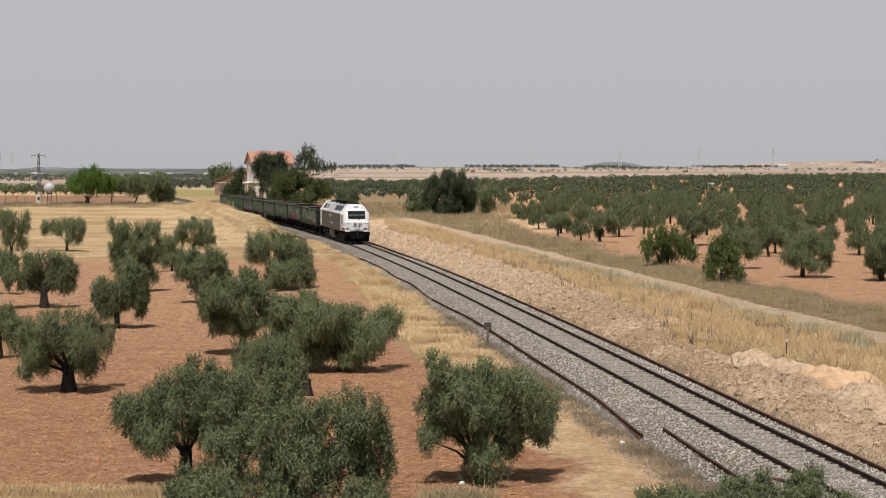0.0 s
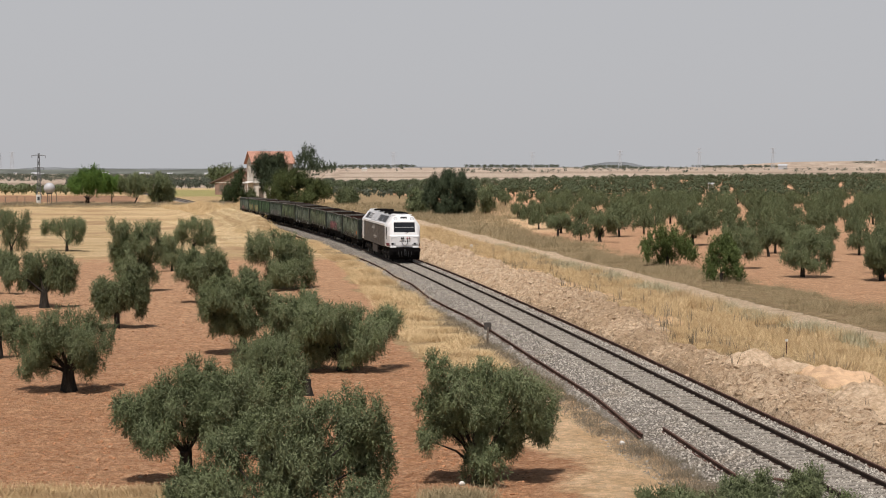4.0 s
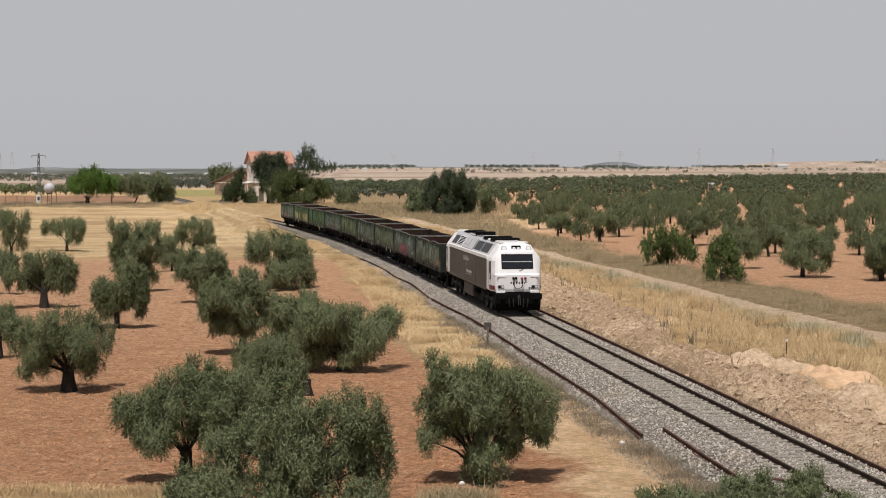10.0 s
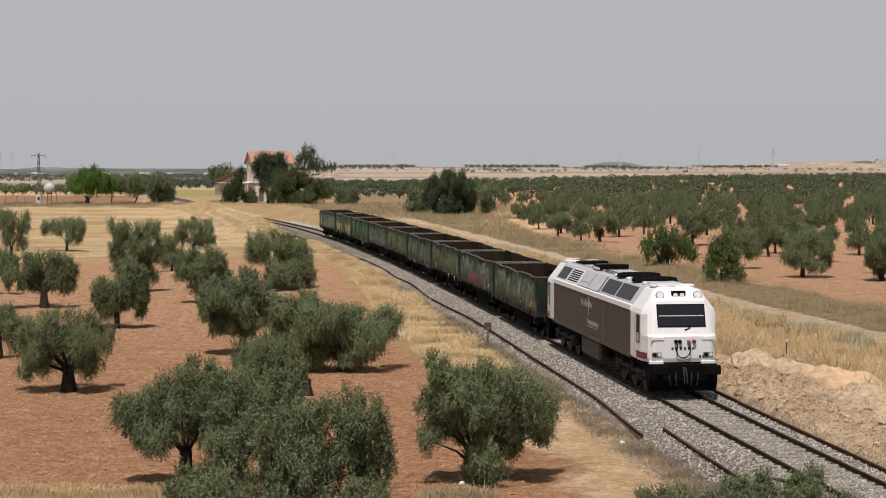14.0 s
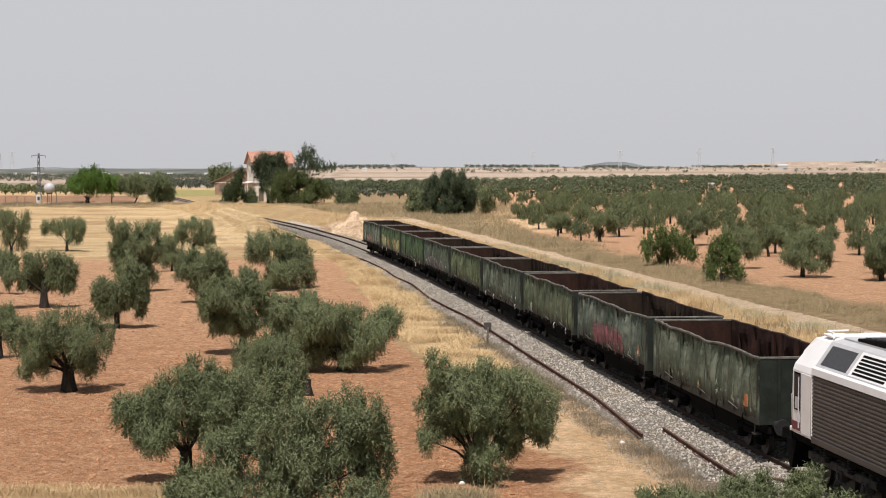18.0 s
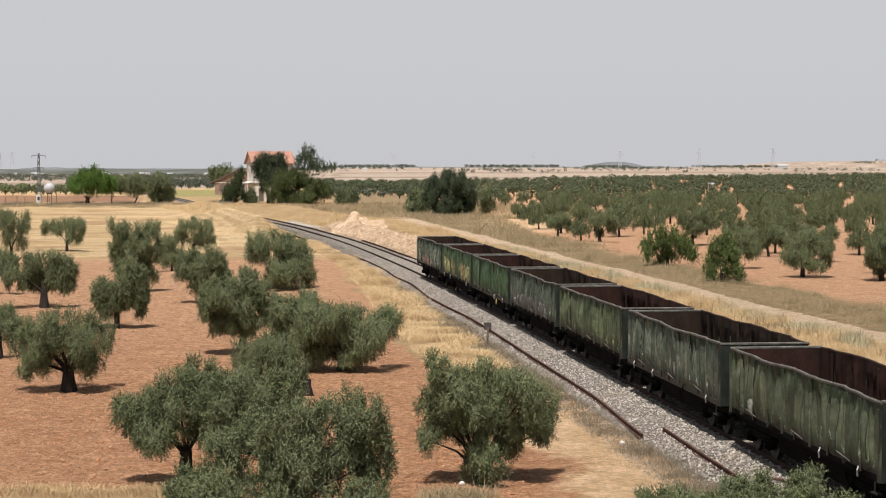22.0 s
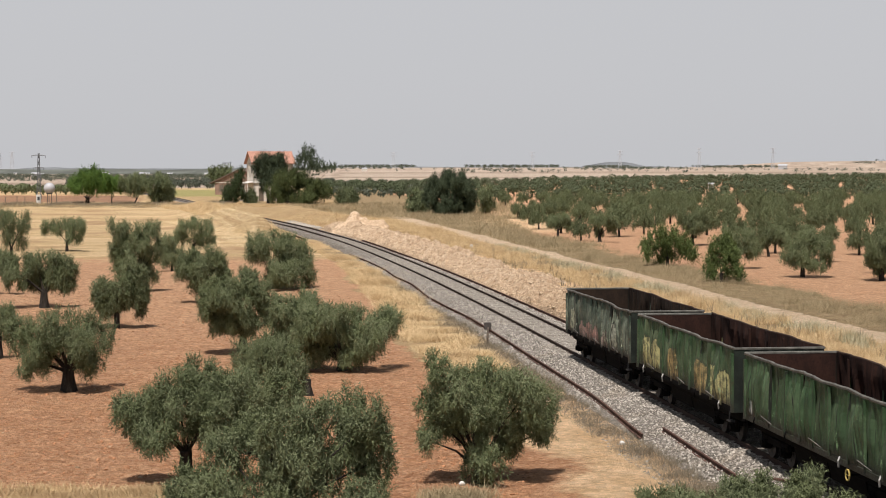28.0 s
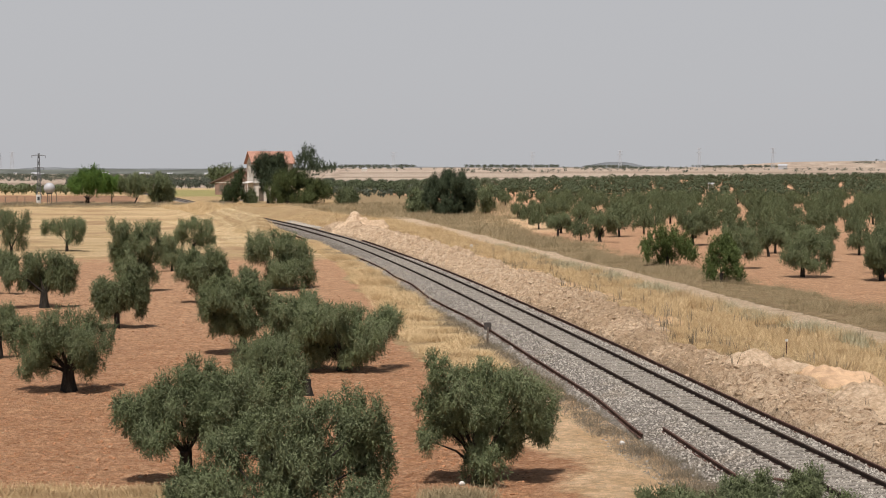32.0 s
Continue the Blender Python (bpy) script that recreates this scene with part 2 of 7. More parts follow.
    c = n.mix(n.math("MULTIPLY", n.band(n.math("ADD", v2, n.math("MULTIPLY", spots, 0.25)), 0.97, 1.07, 0, 0.95), n.band(n.axis("Z", tone), 0.1, 0.3)), c, (0.010, 0.010, 0.008))
    blot = n.noise(1.7, 5, 0.62)
    c = n.mix(n.band(blot, 0.52, 0.64, 0, 0.4), c, tuple(k * 0.42 for k in green))
    chips = n.math("MULTIPLY", n.band(n.noise(3.4, 5, 0.75, (1.5, 1.5, 0.7)), 0.60, 0.64), n.band(n.math("ADD", z, n.math("MULTIPLY", wide, 0.8)), 1.9, 2.5, 0.85, 0.15))
    c = n.mix(chips, c, tuple(min(1, k * 2.0) for k in chalk))
    c = n.mix(n.band(n.noise(2.2, 5, 0.7, (1, 1, 0.6)), 0.60, 0.74, 0, 0.7), c, (0.060, 0.032, 0.020))
    c = n.mix(n.band(n.math("SUBTRACT", z, n.math("MULTIPLY", runs, 0.9)), 0.62, 1.15, 0.9, 0), c, (0.026, 0.023, 0.018))
    return n.done(c, n.math("ADD", fine, n.math("MULTIPLY", spots, 2.0)), 0.014, 0.9)


BAY = 1.5625


def rust_mat(name, a, b, d):
    n = Nodes(name, 0.88, 0, 0.15)
    c = n.mix(n.band(n.noise(1.6, 5, 0.65, (1, 1, 0.5)), 0.3, 0.7), a, b)
    c = n.mix(n.band(n.noise(14, 4, 0.7), 0.45, 0.75, 0, 0.7), c, d)
    return n.done(c, n.noise(30, 4, 0.7), 0.006, 0.8)


def grass_mat(name, a, b, c):
    n = Nodes(name, 0.85, 0, 0.15)
    col = n.mix(n.island(), a, b)
    return n.done(n.mix(n.band(n.noise(0.45, 4), 0.48, 0.66, 0, 0.8), col, c))


M_GROUND = ground_mat()
M_BALLAST = ballast_mat()
M_STONE = stone_mat()
M_OLIVE = leaf_mat("olive_leaves", (0.092, 0.115, 0.051), (0.206, 0.228, 0.128), (0.118, 0.140, 0.062))
M_OLIVE_FAR = leaf_mat("olive_foliage", (0.102, 0.124, 0.058), (0.158, 0.178, 0.096), (0.114, 0.134, 0.062))
M_OLIVE_MASS = leaf_mat("far_olive_foliage", (0.062, 0.078, 0.042), (0.090, 0.108, 0.062), (0.07, 0.086, 0.044))
# Leaf green greyed and lightened to imitate haze over far trees.
M_HAZETREE = leaf_mat("haze_painted_far_leaves", (0.070, 0.082, 0.060), (0.110, 0.122, 0.090), (0.080, 0.092, 0.066))
M_THICKET = leaf_mat("thicket_leaves", (0.056, 0.074, 0.026), (0.115, 0.138, 0.052), (0.072, 0.088, 0.032))
M_BUSH = leaf_mat("dark_shrub_leaves", (0.036, 0.050, 0.028), (0.078, 0.098, 0.054), (0.046, 0.060, 0.034))
M_GREEN = leaf_mat("fresh_green_leaves", (0.065, 0.125, 0.022), (0.135, 0.22, 0.05), (0.085, 0.14, 0.032))
M_MIDGREEN = leaf_mat("shrub_leaves", (0.034, 0.050, 0.020), (0.072, 0.098, 0.040), (0.042, 0.058, 0.024))
M_ROADSHRUB = leaf_mat("roadside_shrub_leaves", (0.062, 0.090, 0.026), (0.125, 0.160, 0.055), (0.085, 0.110, 0.034))
M_BARK = plain("olive_bark", (0.032, 0.026, 0.020), 0.95, vary=0.5, scale=5, bump=0.03, stretch=(2, 2, 0.5))
M_STRAW = grass_mat("dry_grass", (0.42, 0.29, 0.145), (0.74, 0.575, 0.345), (0.36, 0.245, 0.13))
M_GOLD = grass_mat("golden_dry_grass", (0.48, 0.345, 0.18), (0.80, 0.63, 0.385), (0.44, 0.31, 0.17))
M_WEED = grass_mat("grey_green_weeds", (0.20, 0.155, 0.088), (0.48, 0.38, 0.23), (0.23, 0.19, 0.11))
M_PALESTRAW = grass_mat("pale_cut_straw", (0.62, 0.49, 0.29), (0.84, 0.70, 0.46), (0.70, 0.55, 0.33))
M_SAGE = grass_mat("sage_green_weeds", (0.27, 0.245, 0.145), (0.58, 0.52, 0.36), (0.29, 0.265, 0.155))
M_GREYWEED = grass_mat("grey_withered_weeds", (0.10, 0.082, 0.058), (0.33, 0.275, 0.195), (0.16, 0.135, 0.09))
M_RAIL = rust_mat("dark_rail_steel", (0.035, 0.024, 0.019), (0.065, 0.042, 0.032), (0.025, 0.02, 0.018))
M_RUSTRAIL = rust_mat("rusty_old_rail", (0.062, 0.033, 0.025), (0.12, 0.064, 0.047), (0.042, 0.026, 0.021))
M_SLEEPER = plain("weathered_sleeper", (0.24, 0.215, 0.18), 0.95, vary=0.4, scale=7, bump=0.01)
M_WHITE = plain("white_loco_paint", (0.69, 0.685, 0.68), 0.35, vary=0.07, scale=1.5, bump=0.0008, spec=0.5)
M_LIGHTGREY = plain("light_grey_loco_paint", (0.42, 0.42, 0.43), 0.4, vary=0.1, scale=2, bump=0.001, spec=0.5)
M_TAUPE = plain("taupe_loco_paint", (0.050, 0.042, 0.038), 0.5, vary=0.15, scale=1.8, bump=0.001, spec=0.4)
M_RIB = plain("lighter_rib_edge", (0.092, 0.079, 0.071), 0.5, vary=0.15, scale=3, bump=0.001)
M_BLACK = plain("black_underframe", (0.0065, 0.006, 0.0058), 0.95, vary=0.4, scale=4, spec=0.05)
M_GEAR = plain("dusty_bogie_steel", (0.045, 0.041, 0.037), 0.8, vary=0.55, scale=5)
M_DARK = plain("dark_grille", (0.045, 0.047, 0.05), 0.6, vary=0.3, scale=14)
M_GLASS = plain("dark_cab_glass", (0.012, 0.013, 0.015), 0.08, vary=0.1, scale=2, bump=0.0, spec=0.45)
M_SIDEGLASS = plain("dusty_side_glass", (0.012, 0.013, 0.015), 0.45, vary=0.2, scale=3, bump=0.0, spec=0.15)
M_RED = plain("dark_red_stripe", (0.165, 0.032, 0.045), 0.5, vary=0.15)
M_REDHOSE = plain("faded_red_coupling_head", (0.34, 0.11, 0.12), 0.5, vary=0.2)
M_YELLOW = plain("faded_yellow_paint", (0.45, 0.34, 0.10), 0.5, vary=0.15)
M_BUFFER = plain("grey_buffer_steel", (0.019, 0.019, 0.0195), 0.6, vary=0.4)
M_ORANGE = plain("faded_orange_plate", (0.42, 0.15, 0.06), 0.6, vary=0.4, scale=9)
M_LAMP = plain("lamp_glass", (0.62, 0.63, 0.64), 0.15, vary=0.1, spec=0.8)
M_TANK = plain("grey_tank_paint", (0.072, 0.062, 0.056), 0.6, vary=0.2)
M_WAGEND = plain("dark_green_end_plates", (0.012, 0.017, 0.012), 0.8, vary=0.6, scale=2.2, bump=0.006)
M_RIM = plain("worn_grey_rim", (0.115, 0.110, 0.094), 0.65, vary=0.5, scale=2)
M_RIMDARK = rust_mat("rust_brown_rim", (0.030, 0.018, 0.013), (0.052, 0.030, 0.022), (0.018, 0.013, 0.010))
M_INRUST = rust_mat("rusty_wagon_inside", (0.017, 0.0085, 0.0065), (0.044, 0.019, 0.013), (0.010, 0.007, 0.006))
M_INDARK = rust_mat("dark_wagon_inside", (0.015, 0.0105, 0.0075), (0.038, 0.023, 0.015), (0.011, 0.009, 0.007))
M_HANDLE = plain("pale_grey_handle", (0.36, 0.35, 0.33), 0.6, vary=0.2)
M_PLASTER = plain("pale_plaster", (0.62, 0.57, 0.50), 0.9, vary=0.2, scale=0.8, bump=0.01)
M_BRICK = plain("old_brick_wall", (0.29, 0.185, 0.14), 0.9, vary=0.3, scale=1.2, bump=0.02)
M_TILE = plain("orange_roof_tile", (0.40, 0.215, 0.155), 0.85, vary=0.22, scale=2.0, bump=0.02)
M_OLDTILE = plain("brown_roof_tile", (0.17, 0.125, 0.10), 0.9, vary=0.3, scale=2.0, bump=0.02)
M_RUBBLE = plain("pale_broken_stone", (0.40, 0.36, 0.31), 0.95, vary=0.35, scale=0.9, bump=0.02)
M_WOOD = plain("grey_weathered_wood", (0.17, 0.135, 0.105), 0.9, vary=0.4, scale=4)
M_CONC = plain("pale_concrete", (0.62, 0.60, 0.56), 0.9, vary=0.2, scale=3)
M_STEEL = plain("galvanised_steel", (0.13, 0.135, 0.14), 0.6, 0.3, vary=0.2, scale=2)
# Pale grey puts distance haze into the far pylons and house roofs.
M_FARSTEEL = plain("haze_painted_far_steel", (0.39, 0.395, 0.41), 0.8, vary=0.1, scale=0.1)
M_SPHERE = plain("white_tank_paint", (0.42, 0.42, 0.43), 0.25, vary=0.08, scale=0.8)
# Distance haze is painted into both hill colours, greyed and paled.
M_HILL = plain("far_hills_haze_tint", (0.17, 0.18, 0.185), 1.0, vary=0.25, scale=0.012, bump=0.0, spec=0.0)
M_GROVEHILL = plain("far_groves_haze_tint", (0.125, 0.132, 0.118), 1.0, vary=0.3, scale=0.02, bump=0.0, spec=0.0)


# ---- mesh helpers ----


def part(name, bm, material, parent=None, label=""):
    """Links a bmesh as one mesh object, under its thing or part."""
    me = bpy.data.meshes.new(name)
    bm.to_mesh(me)
    bm.free()
    return link_mesh(name, me, material, parent, label)


def link_mesh(name, me, material, parent=None, label=""):
    if material is not None and not me.materials:
        me.materials.append(material)
    ob = new(name, me)
    if parent is not None:
        ob.parent = parent
    return tagged(ob, label) if label else ob


def raw(name, verts, faces, smooth=False):
    """A mesh from arrays of vertices and of equal-sided faces."""
    me = bpy.data.meshes.new(name)
    v = np.asarray(verts, dtype=np.float32).reshape(-1, 3)
    f = np.asarray(faces, dtype=np.int32)
    n, k = f.shape
    me.vertices.add(len(v))
    me.vertices.foreach_set("co", v.ravel())
    me.loops.add(n * k)
    me.loops.foreach_set("vertex_index", f.ravel())
    me.polygons.add(n)
    me.polygons.foreach_set("loop_start", np.arange(0, n * k, k, dtype=np.int32))
    me.polygons.foreach_set("use_smooth", np.full(n, smooth))
    me.update(calc_edges=True)
    return me


def thing(name, label, category, group="", at=None, kind=""):
    e = new(name)
    if at is not None:
        e.matrix_world = at
    return tagged(e, label, category, group, kind)


def box(bm, x0, x1, y0, y1, z0, z1, bevel=0.0):
    m = Matrix.Translation(((x0 + x1) / 2, (y0 + y1) / 2, (z0 + z1) / 2)) @ Matrix.Diagonal((abs(x1 - x0), abs(y1 - y0), abs(z1 - z0), 1))
    made = bmesh.ops.create_cube(bm, size=1.0, matrix=m)
    if bevel:
        edges = list({e for v in made["verts"] for e in v.link_edges})
        bmesh.ops.bevel(bm, geom=edges, offset=bevel, segments=1, affect="EDGES", profile=0.7)
    return bm


def rod(bm, a, b, r0, r1=None, seg=8):
    a, b = Vector(a), Vector(b)
    d = b - a
    m = Matrix.Translation((a + b) / 2) @ d.to_track_quat("Z", "Y").to_matrix().to_4x4()
    bmesh.ops.create_cone(bm, cap_ends=True, segments=seg, radius1=r0, radius2=r0 if r1 is None else r1, depth=d.length, matrix=m)
    return bm


def tube(bm, pts, r, seg=6):
    for a, b in zip(pts[:-1], pts[1:]):
        rod(bm, a, b, r, r, seg)
    return bm


def B():
    return bmesh.new()


def prism(bm, outline, axis, lo, hi):
    """A flat outline, in the two other axes, drawn out along an axis."""
    def at(u, v, w):
        return {"x": (w, u, v), "y": (u, w, v), "z": (u, v, w)}[axis]
    a = [bm.verts.new(at(u, v, lo)) for u, v in outline]
    b = [bm.verts.new(at(u, v, hi)) for u, v in outline]
    n = len(a)
    for i in range(n):
        bm.faces.new((a[i], a[(i + 1) % n], b[(i + 1) % n], b[i]))
    bm.faces.new(a[::-1])
    bm.faces.new(b)
    bmesh.ops.recalc_face_normals(bm, faces=bm.faces[:])
    return bm


def slab(bm, pts, normal, thick):
    """A flat polygon given a thickness along its normal."""
    n = Vector(normal).normalized() * thick
    a = [bm.verts.new(Vector(p)) for p in pts]
    b = [bm.verts.new(Vector(p) + n) for p in pts]
    k = len(a)
    for i in range(k):
        bm.faces.new((a[i], a[(i + 1) % k], b[(i + 1) % k], b[i]))
    bm.faces.new(a[::-1])
    bm.faces.new(b)
    bmesh.ops.recalc_face_normals(bm, faces=bm.faces[:])
    return bm


def vnoise(x, y, cell, seed=0):
    """Smooth lattice noise in 0..1 on arrays."""
    u, v = np.asarray(x, float) / cell + 517.3 + seed * 13.7, np.asarray(y, float) / cell + 911.9 + seed * 7.1
    i, j = np.floor(u), np.floor(v)
    a, b = u - i, v - j
    a, b = a * a * (3 - 2 * a), b * b * (3 - 2 * b)

    def h(p, q):
        w = np.sin(p * 127.1 + q * 311.7 + seed * 74.7) * 43758.5453
        return w - np.floor(w)
    return (h(i, j) * (1 - a) + h(i + 1, j) * a) * (1 - b) + (h(i, j + 1) * (1 - a) + h(i + 1, j + 1) * a) * b


def sstep(x, a, b):
    t = np.clip((x - a) / (b - a), 0, 1)
    return t * t * (3 - 2 * t)


# ---- the line of the track ----
# s: metres along it, away from the camera; lat: metres to the side of the olive field.
_S = np.linspace(-240, 700, 1881)
_c = np.clip(_S, -60, 440)
_TH = 1.69542 + 9.53e-5 * _c + 9.863e-4 * _c**2 / 200 - 1.329e-3 * _c**3 / 6e4 + 7.72e-4 * _c**4 / 2.4e7
# past the bend the line runs nearly straight to the station
_TH = np.where(_S > 255, np.interp(255, _S, _TH) + (_S - 255) * 1.9e-4, _TH)
for _a, _b, _turn in ((105, 135, 0.02254), (135, 165, -0.011), (165, 200, -0.01443), (200, 240, -0.01814)):
    _TH = _TH + _turn * np.clip((_S - _a) / (_b - _a), 0, 1)
_dx = np.cos((_TH[1:] + _TH[:-1]) / 2) * 0.5
_dy = np.sin((_TH[1:] + _TH[:-1]) / 2) * 0.5
_X = np.concatenate([[0], np.cumsum(_dx)])
_Y = np.concatenate([[0], np.cumsum(_dy)])
_X += 7.047 - np.interp(0, _S, _X)
_Y += 83.35 - np.interp(0, _S, _Y)


def line(s, lat=0.0):
    """Plan position beside the track."""
    th = np.interp(s, _S, _TH)
    return np.interp(s, _S, _X) - np.sin(th) * lat, np.interp(s, _S, _Y) + np.cos(th) * lat


def rail_z(s):
    s = np.asarray(s, float)
    return 0.004 * np.clip(s, -240, 420) + 0.078 * np.clip((s - 100) / 60, 0, 1) - 0.461 * np.clip((s - 160) / 80, 0, 1)


def beside(x, y):
    """(s, lat) of plan points."""
    x, y = np.atleast_1d(np.asarray(x, float)), np.atleast_1d(np.asarray(y, float))
    s, lat = np.empty_like(x), np.empty_like(x)
    xs, ys, th, ss = _X[::4], _Y[::4], _TH[::4], _S[::4]
    for k in range(0, len(x), 20000):
        d = (xs[None] - x[k:k + 20000, None])**2 + (ys[None] - y[k:k + 20000, None])**2
        i = d.argmin(1)
        dx, dy = x[k:k + 20000] - xs[i], y[k:k + 20000] - ys[i]
        along = dx * np.cos(th[i]) + dy * np.sin(th[i])
        s[k:k + 20000] = ss[i] + along
        lat[k:k + 20000] = -dx * np.sin(th[i]) + dy * np.cos(th[i])
    return s, lat


def ground_z(x, y, s=None, lat=None):
    x, y = np.atleast_1d(np.asarray(x, float)), np.atleast_1d(np.asarray(y, float))
    if s is None:
        s, lat = beside(x, y)
    z = 0.004 * (np.clip(y, -200, 1500) - 83) - 0.55 + 0.0016 * (np.clip(y, 1500, 4600) - 1500)
    # the plain lies lower behind the station
    low = 0.0007 * (np.clip(y, 500, 4600) - 500) + 0.004 * 417 - 0.55
    k = 1 - sstep(x / np.maximum(y, 1), -0.072, -0.052)
    z = np.where(y > 500, z + (low - z) * k, z)
    # grassy rise that hides the curve of the line
    crest = np.exp(-((lat - 5.3) / np.where(lat < 5.3, 1.05, 4.5))**2)
    z = z + (np.interp(s, [150, 170, 205, 245], [2.05, 2.15, 2.1, 1.8]) + 0.3 * (vnoise(x, y, 16, 18) - 0.5)) * crest * sstep(s, 148, 160) * (1 - sstep(s, 245, 280))
    # grassy slope on the other side of the line
    z = z + (1.1 + 0.5 * (vnoise(x, y, 9, 19) - 0.5)) * np.exp(-((lat + 10.0) / np.where(lat > -10, 3.2, 6.0))**2) * sstep(s, 128, 165) * (1 - sstep(s, 250, 300))
    far = np.hypot(x, y)
    # ploughed soil, verges and the dug-over bank beside the line
    z = z + (vnoise(x, y, 6, 1) - 0.5) * 0.25 * sstep(abs(lat), 4, 9)
    z = z + ((vnoise(x, y, 0.9, 2) - 0.5) * 0.12 + (vnoise(x, y, 0.33, 12) - 0.5) * 0.10) * sstep(lat, 7, 10) * (1 - sstep(far, 120, 220))
    bank = sstep(-lat, 2.9, 4.5) * (1 - sstep(-lat, 8.5, 12)) * (1 - sstep(s, 110, 150))
    z = z + bank * (0.12 + 0.45 * vnoise(x, y, 3.1, 3) * vnoise(x, y, 9, 4) + 0.32 * (vnoise(x, y, 0.8, 5) - 0.4) + 0.2 * (vnoise(x, y, 0.35, 15) - 0.4))
    # a low dip of the track bed
    z = z - 0.12 * (1 - sstep(abs(lat), 2.6, 3.6))
    # rising ground far off on one side
    z = z + sstep(x, 560, 930) * sstep(y, 2000, 3500) * 15
    return z


def grove_end(x, y):
    """How far away the planted rows end, by direction."""
    return np.interp(x / np.maximum(y, 1), [-0.1, -0.05, 0.03, 0.07, 0.24], [640, 680, 730, 830, 1030])


def gz(x, y):
    return float(ground_z(x, y)[0])


# ---- the ground: one sheet to the horizon ----


def build_ground():
    ys = [-220.0, -120.0, -60.0, -20.0, 0.0, 15.0, 25.0, 32.0]
    y = 38.0
    while y < 4700:
        ys.append(y)
        y += 0.22 + 0.0022 * max(0, y - 38) + 0.00002 * max(0, y - 150)**2
    ys = np.array(ys)
    u = np.linspace(-1, 1, 191)
    outer = np.array([1.15, 1.5, 2.2, 3.5, 6.0, 12.0, 30.0])
    u = np.concatenate([-outer[::-1], u, outer])
    half = np.maximum(ys, 0) * 0.29 + 9
    xx = (half[:, None] * u[None])
    yy = np.repeat(ys[:, None], len(u), 1)
    x, y = np.clip(xx.ravel(), -5500, 5500), yy.ravel()
    s, lat = beside(x, y)
    z = ground_z(x, y, s, lat)
    r, c = len(ys), len(u)
    i = np.arange(r * c).reshape(r, c)
    f = np.stack([i[:-1, :-1], i[:-1, 1:], i[1:, 1:], i[1:, :-1]], -1).reshape(-1, 4)
    me = raw("ground", np.stack([x, y, z], 1), f, True)
    near = 1 - sstep(y, 560, 640)
    wob = (vnoise(x, y, 5, 8) - 0.5) * 2.0 + (vnoise(x, y, 1.3, 9) - 0.5) * 0.8
    # road on the far side of the line, its verges, the bank, the strips of dry grass
    mid = -np.interp(s, [-200, 10, 30, 60, 110, 160, 215, 300, 420], [18.6, 18.0, 17.0, 16.7, 17.3, 20.0, 23.5, 30, 40])
    wide = np.interp(s, [0, 60, 160, 300], [1.35, 1.25, 1.8, 2.3])
    road = (1 - sstep(abs(lat - mid), wide * 0.75, wide * 1.25)) * near * (1 - 0.85 * sstep(s, 205, 245))
    edge = 24.0 + np.interp(s, [0, 100, 150, 260, 400], [0, 0.8, 3.5, 22, 40])
    weeds = sstep(mid - lat, -0.6, 1.0) * (1 - sstep(-lat + wob, edge - 1.2, edge + 0.6)) * near
    bankw = np.interp(s, [-60, -14, -4, 2, 32, 64, 110, 150], [13.0, 10.4, 8.5, 6.0, 9.0, 9.4, 8.0, 4.0])
    pale = sstep(-lat, 2.6, 3.0) * (1 - sstep(-lat + wob, bankw - 1.2, bankw + 1.4)) * (1 - sstep(s, 130, 165))
    pale = pale * (1 - 0.5 * (1 - sstep(s, 2, 16)) * sstep(-lat + wob * 0.7, 4.6, 6.0))
    straw = np.where(lat < 0, (1 - sstep(mid - lat, -0.6, 0.6)) * sstep(-lat, 2.5, 3), 0)
    soil_l = np.interp(s, [-60, -25, -6, 2, 8, 26, 41, 61, 87, 114, 140, 158], [3.4, 3.5, 4.4, 6.8, 7.6, 7.4, 6.8, 5.9, 4.9, 4.6, 5.5, 9.5])
    straw = np.maximum(straw, np.where(lat > 0, 1 - sstep(lat + wob * 0.9, soil_l - 0.8, soil_l + 0.8), 0))
    straw = np.maximum(straw, (1 - sstep(y + wob * 1.2, 50.5, 52.0)) * sstep(-x, 5.0, 7.5))
    pale = np.maximum(pale, 0.8 * (1 - sstep(s, -12, 4)) * sstep(lat, 2.6, 3.6) * (1 - sstep(lat + wob, 5.6, 9.0)))
    straw = np.where((lat > 0) & (s < 6) & (y > 52), straw * (0.25 + 0.75 * sstep(s, -10, 6)), straw)
    weeds = np.maximum(weeds, np.where(lat > 0, 0.75 * (1 - sstep(lat + wob * 0.4, 3.9, 4.5)) * sstep(s, -40, -30) * (1 - sstep(s, 60, 85)), 0))
    sandy = np.exp(-((x - 12) / 9)**2 - ((y - 285) / 75)**2) * sstep(-lat, 24, 32)
    stubble = np.where(lat > 0, sstep(y + wob * 4, 158, 190), 0)
    stubble = np.maximum(stubble, np.where(lat > 8, 0.2 * sstep(y, 110, 150), 0))
    stubble = np.maximum(stubble, np.where(x < -0.03 * y, sstep(y, 395, 420), 0))
    stubble = stubble * (1 - 0.5 * sstep(y, 418, 432) * (1 - sstep(y, 490, 520)) * sstep(-x / np.maximum(y, 1), 0.15, 0.175))
    ratio = x / np.maximum(y, 1)
    brown = sstep(y + wob * 3, 408, 420) * (1 - sstep(y, 480, 500)) * (1 - sstep(ratio, -0.172, -0.16))
    stubble = stubble * (1 - 0.95 * brown)
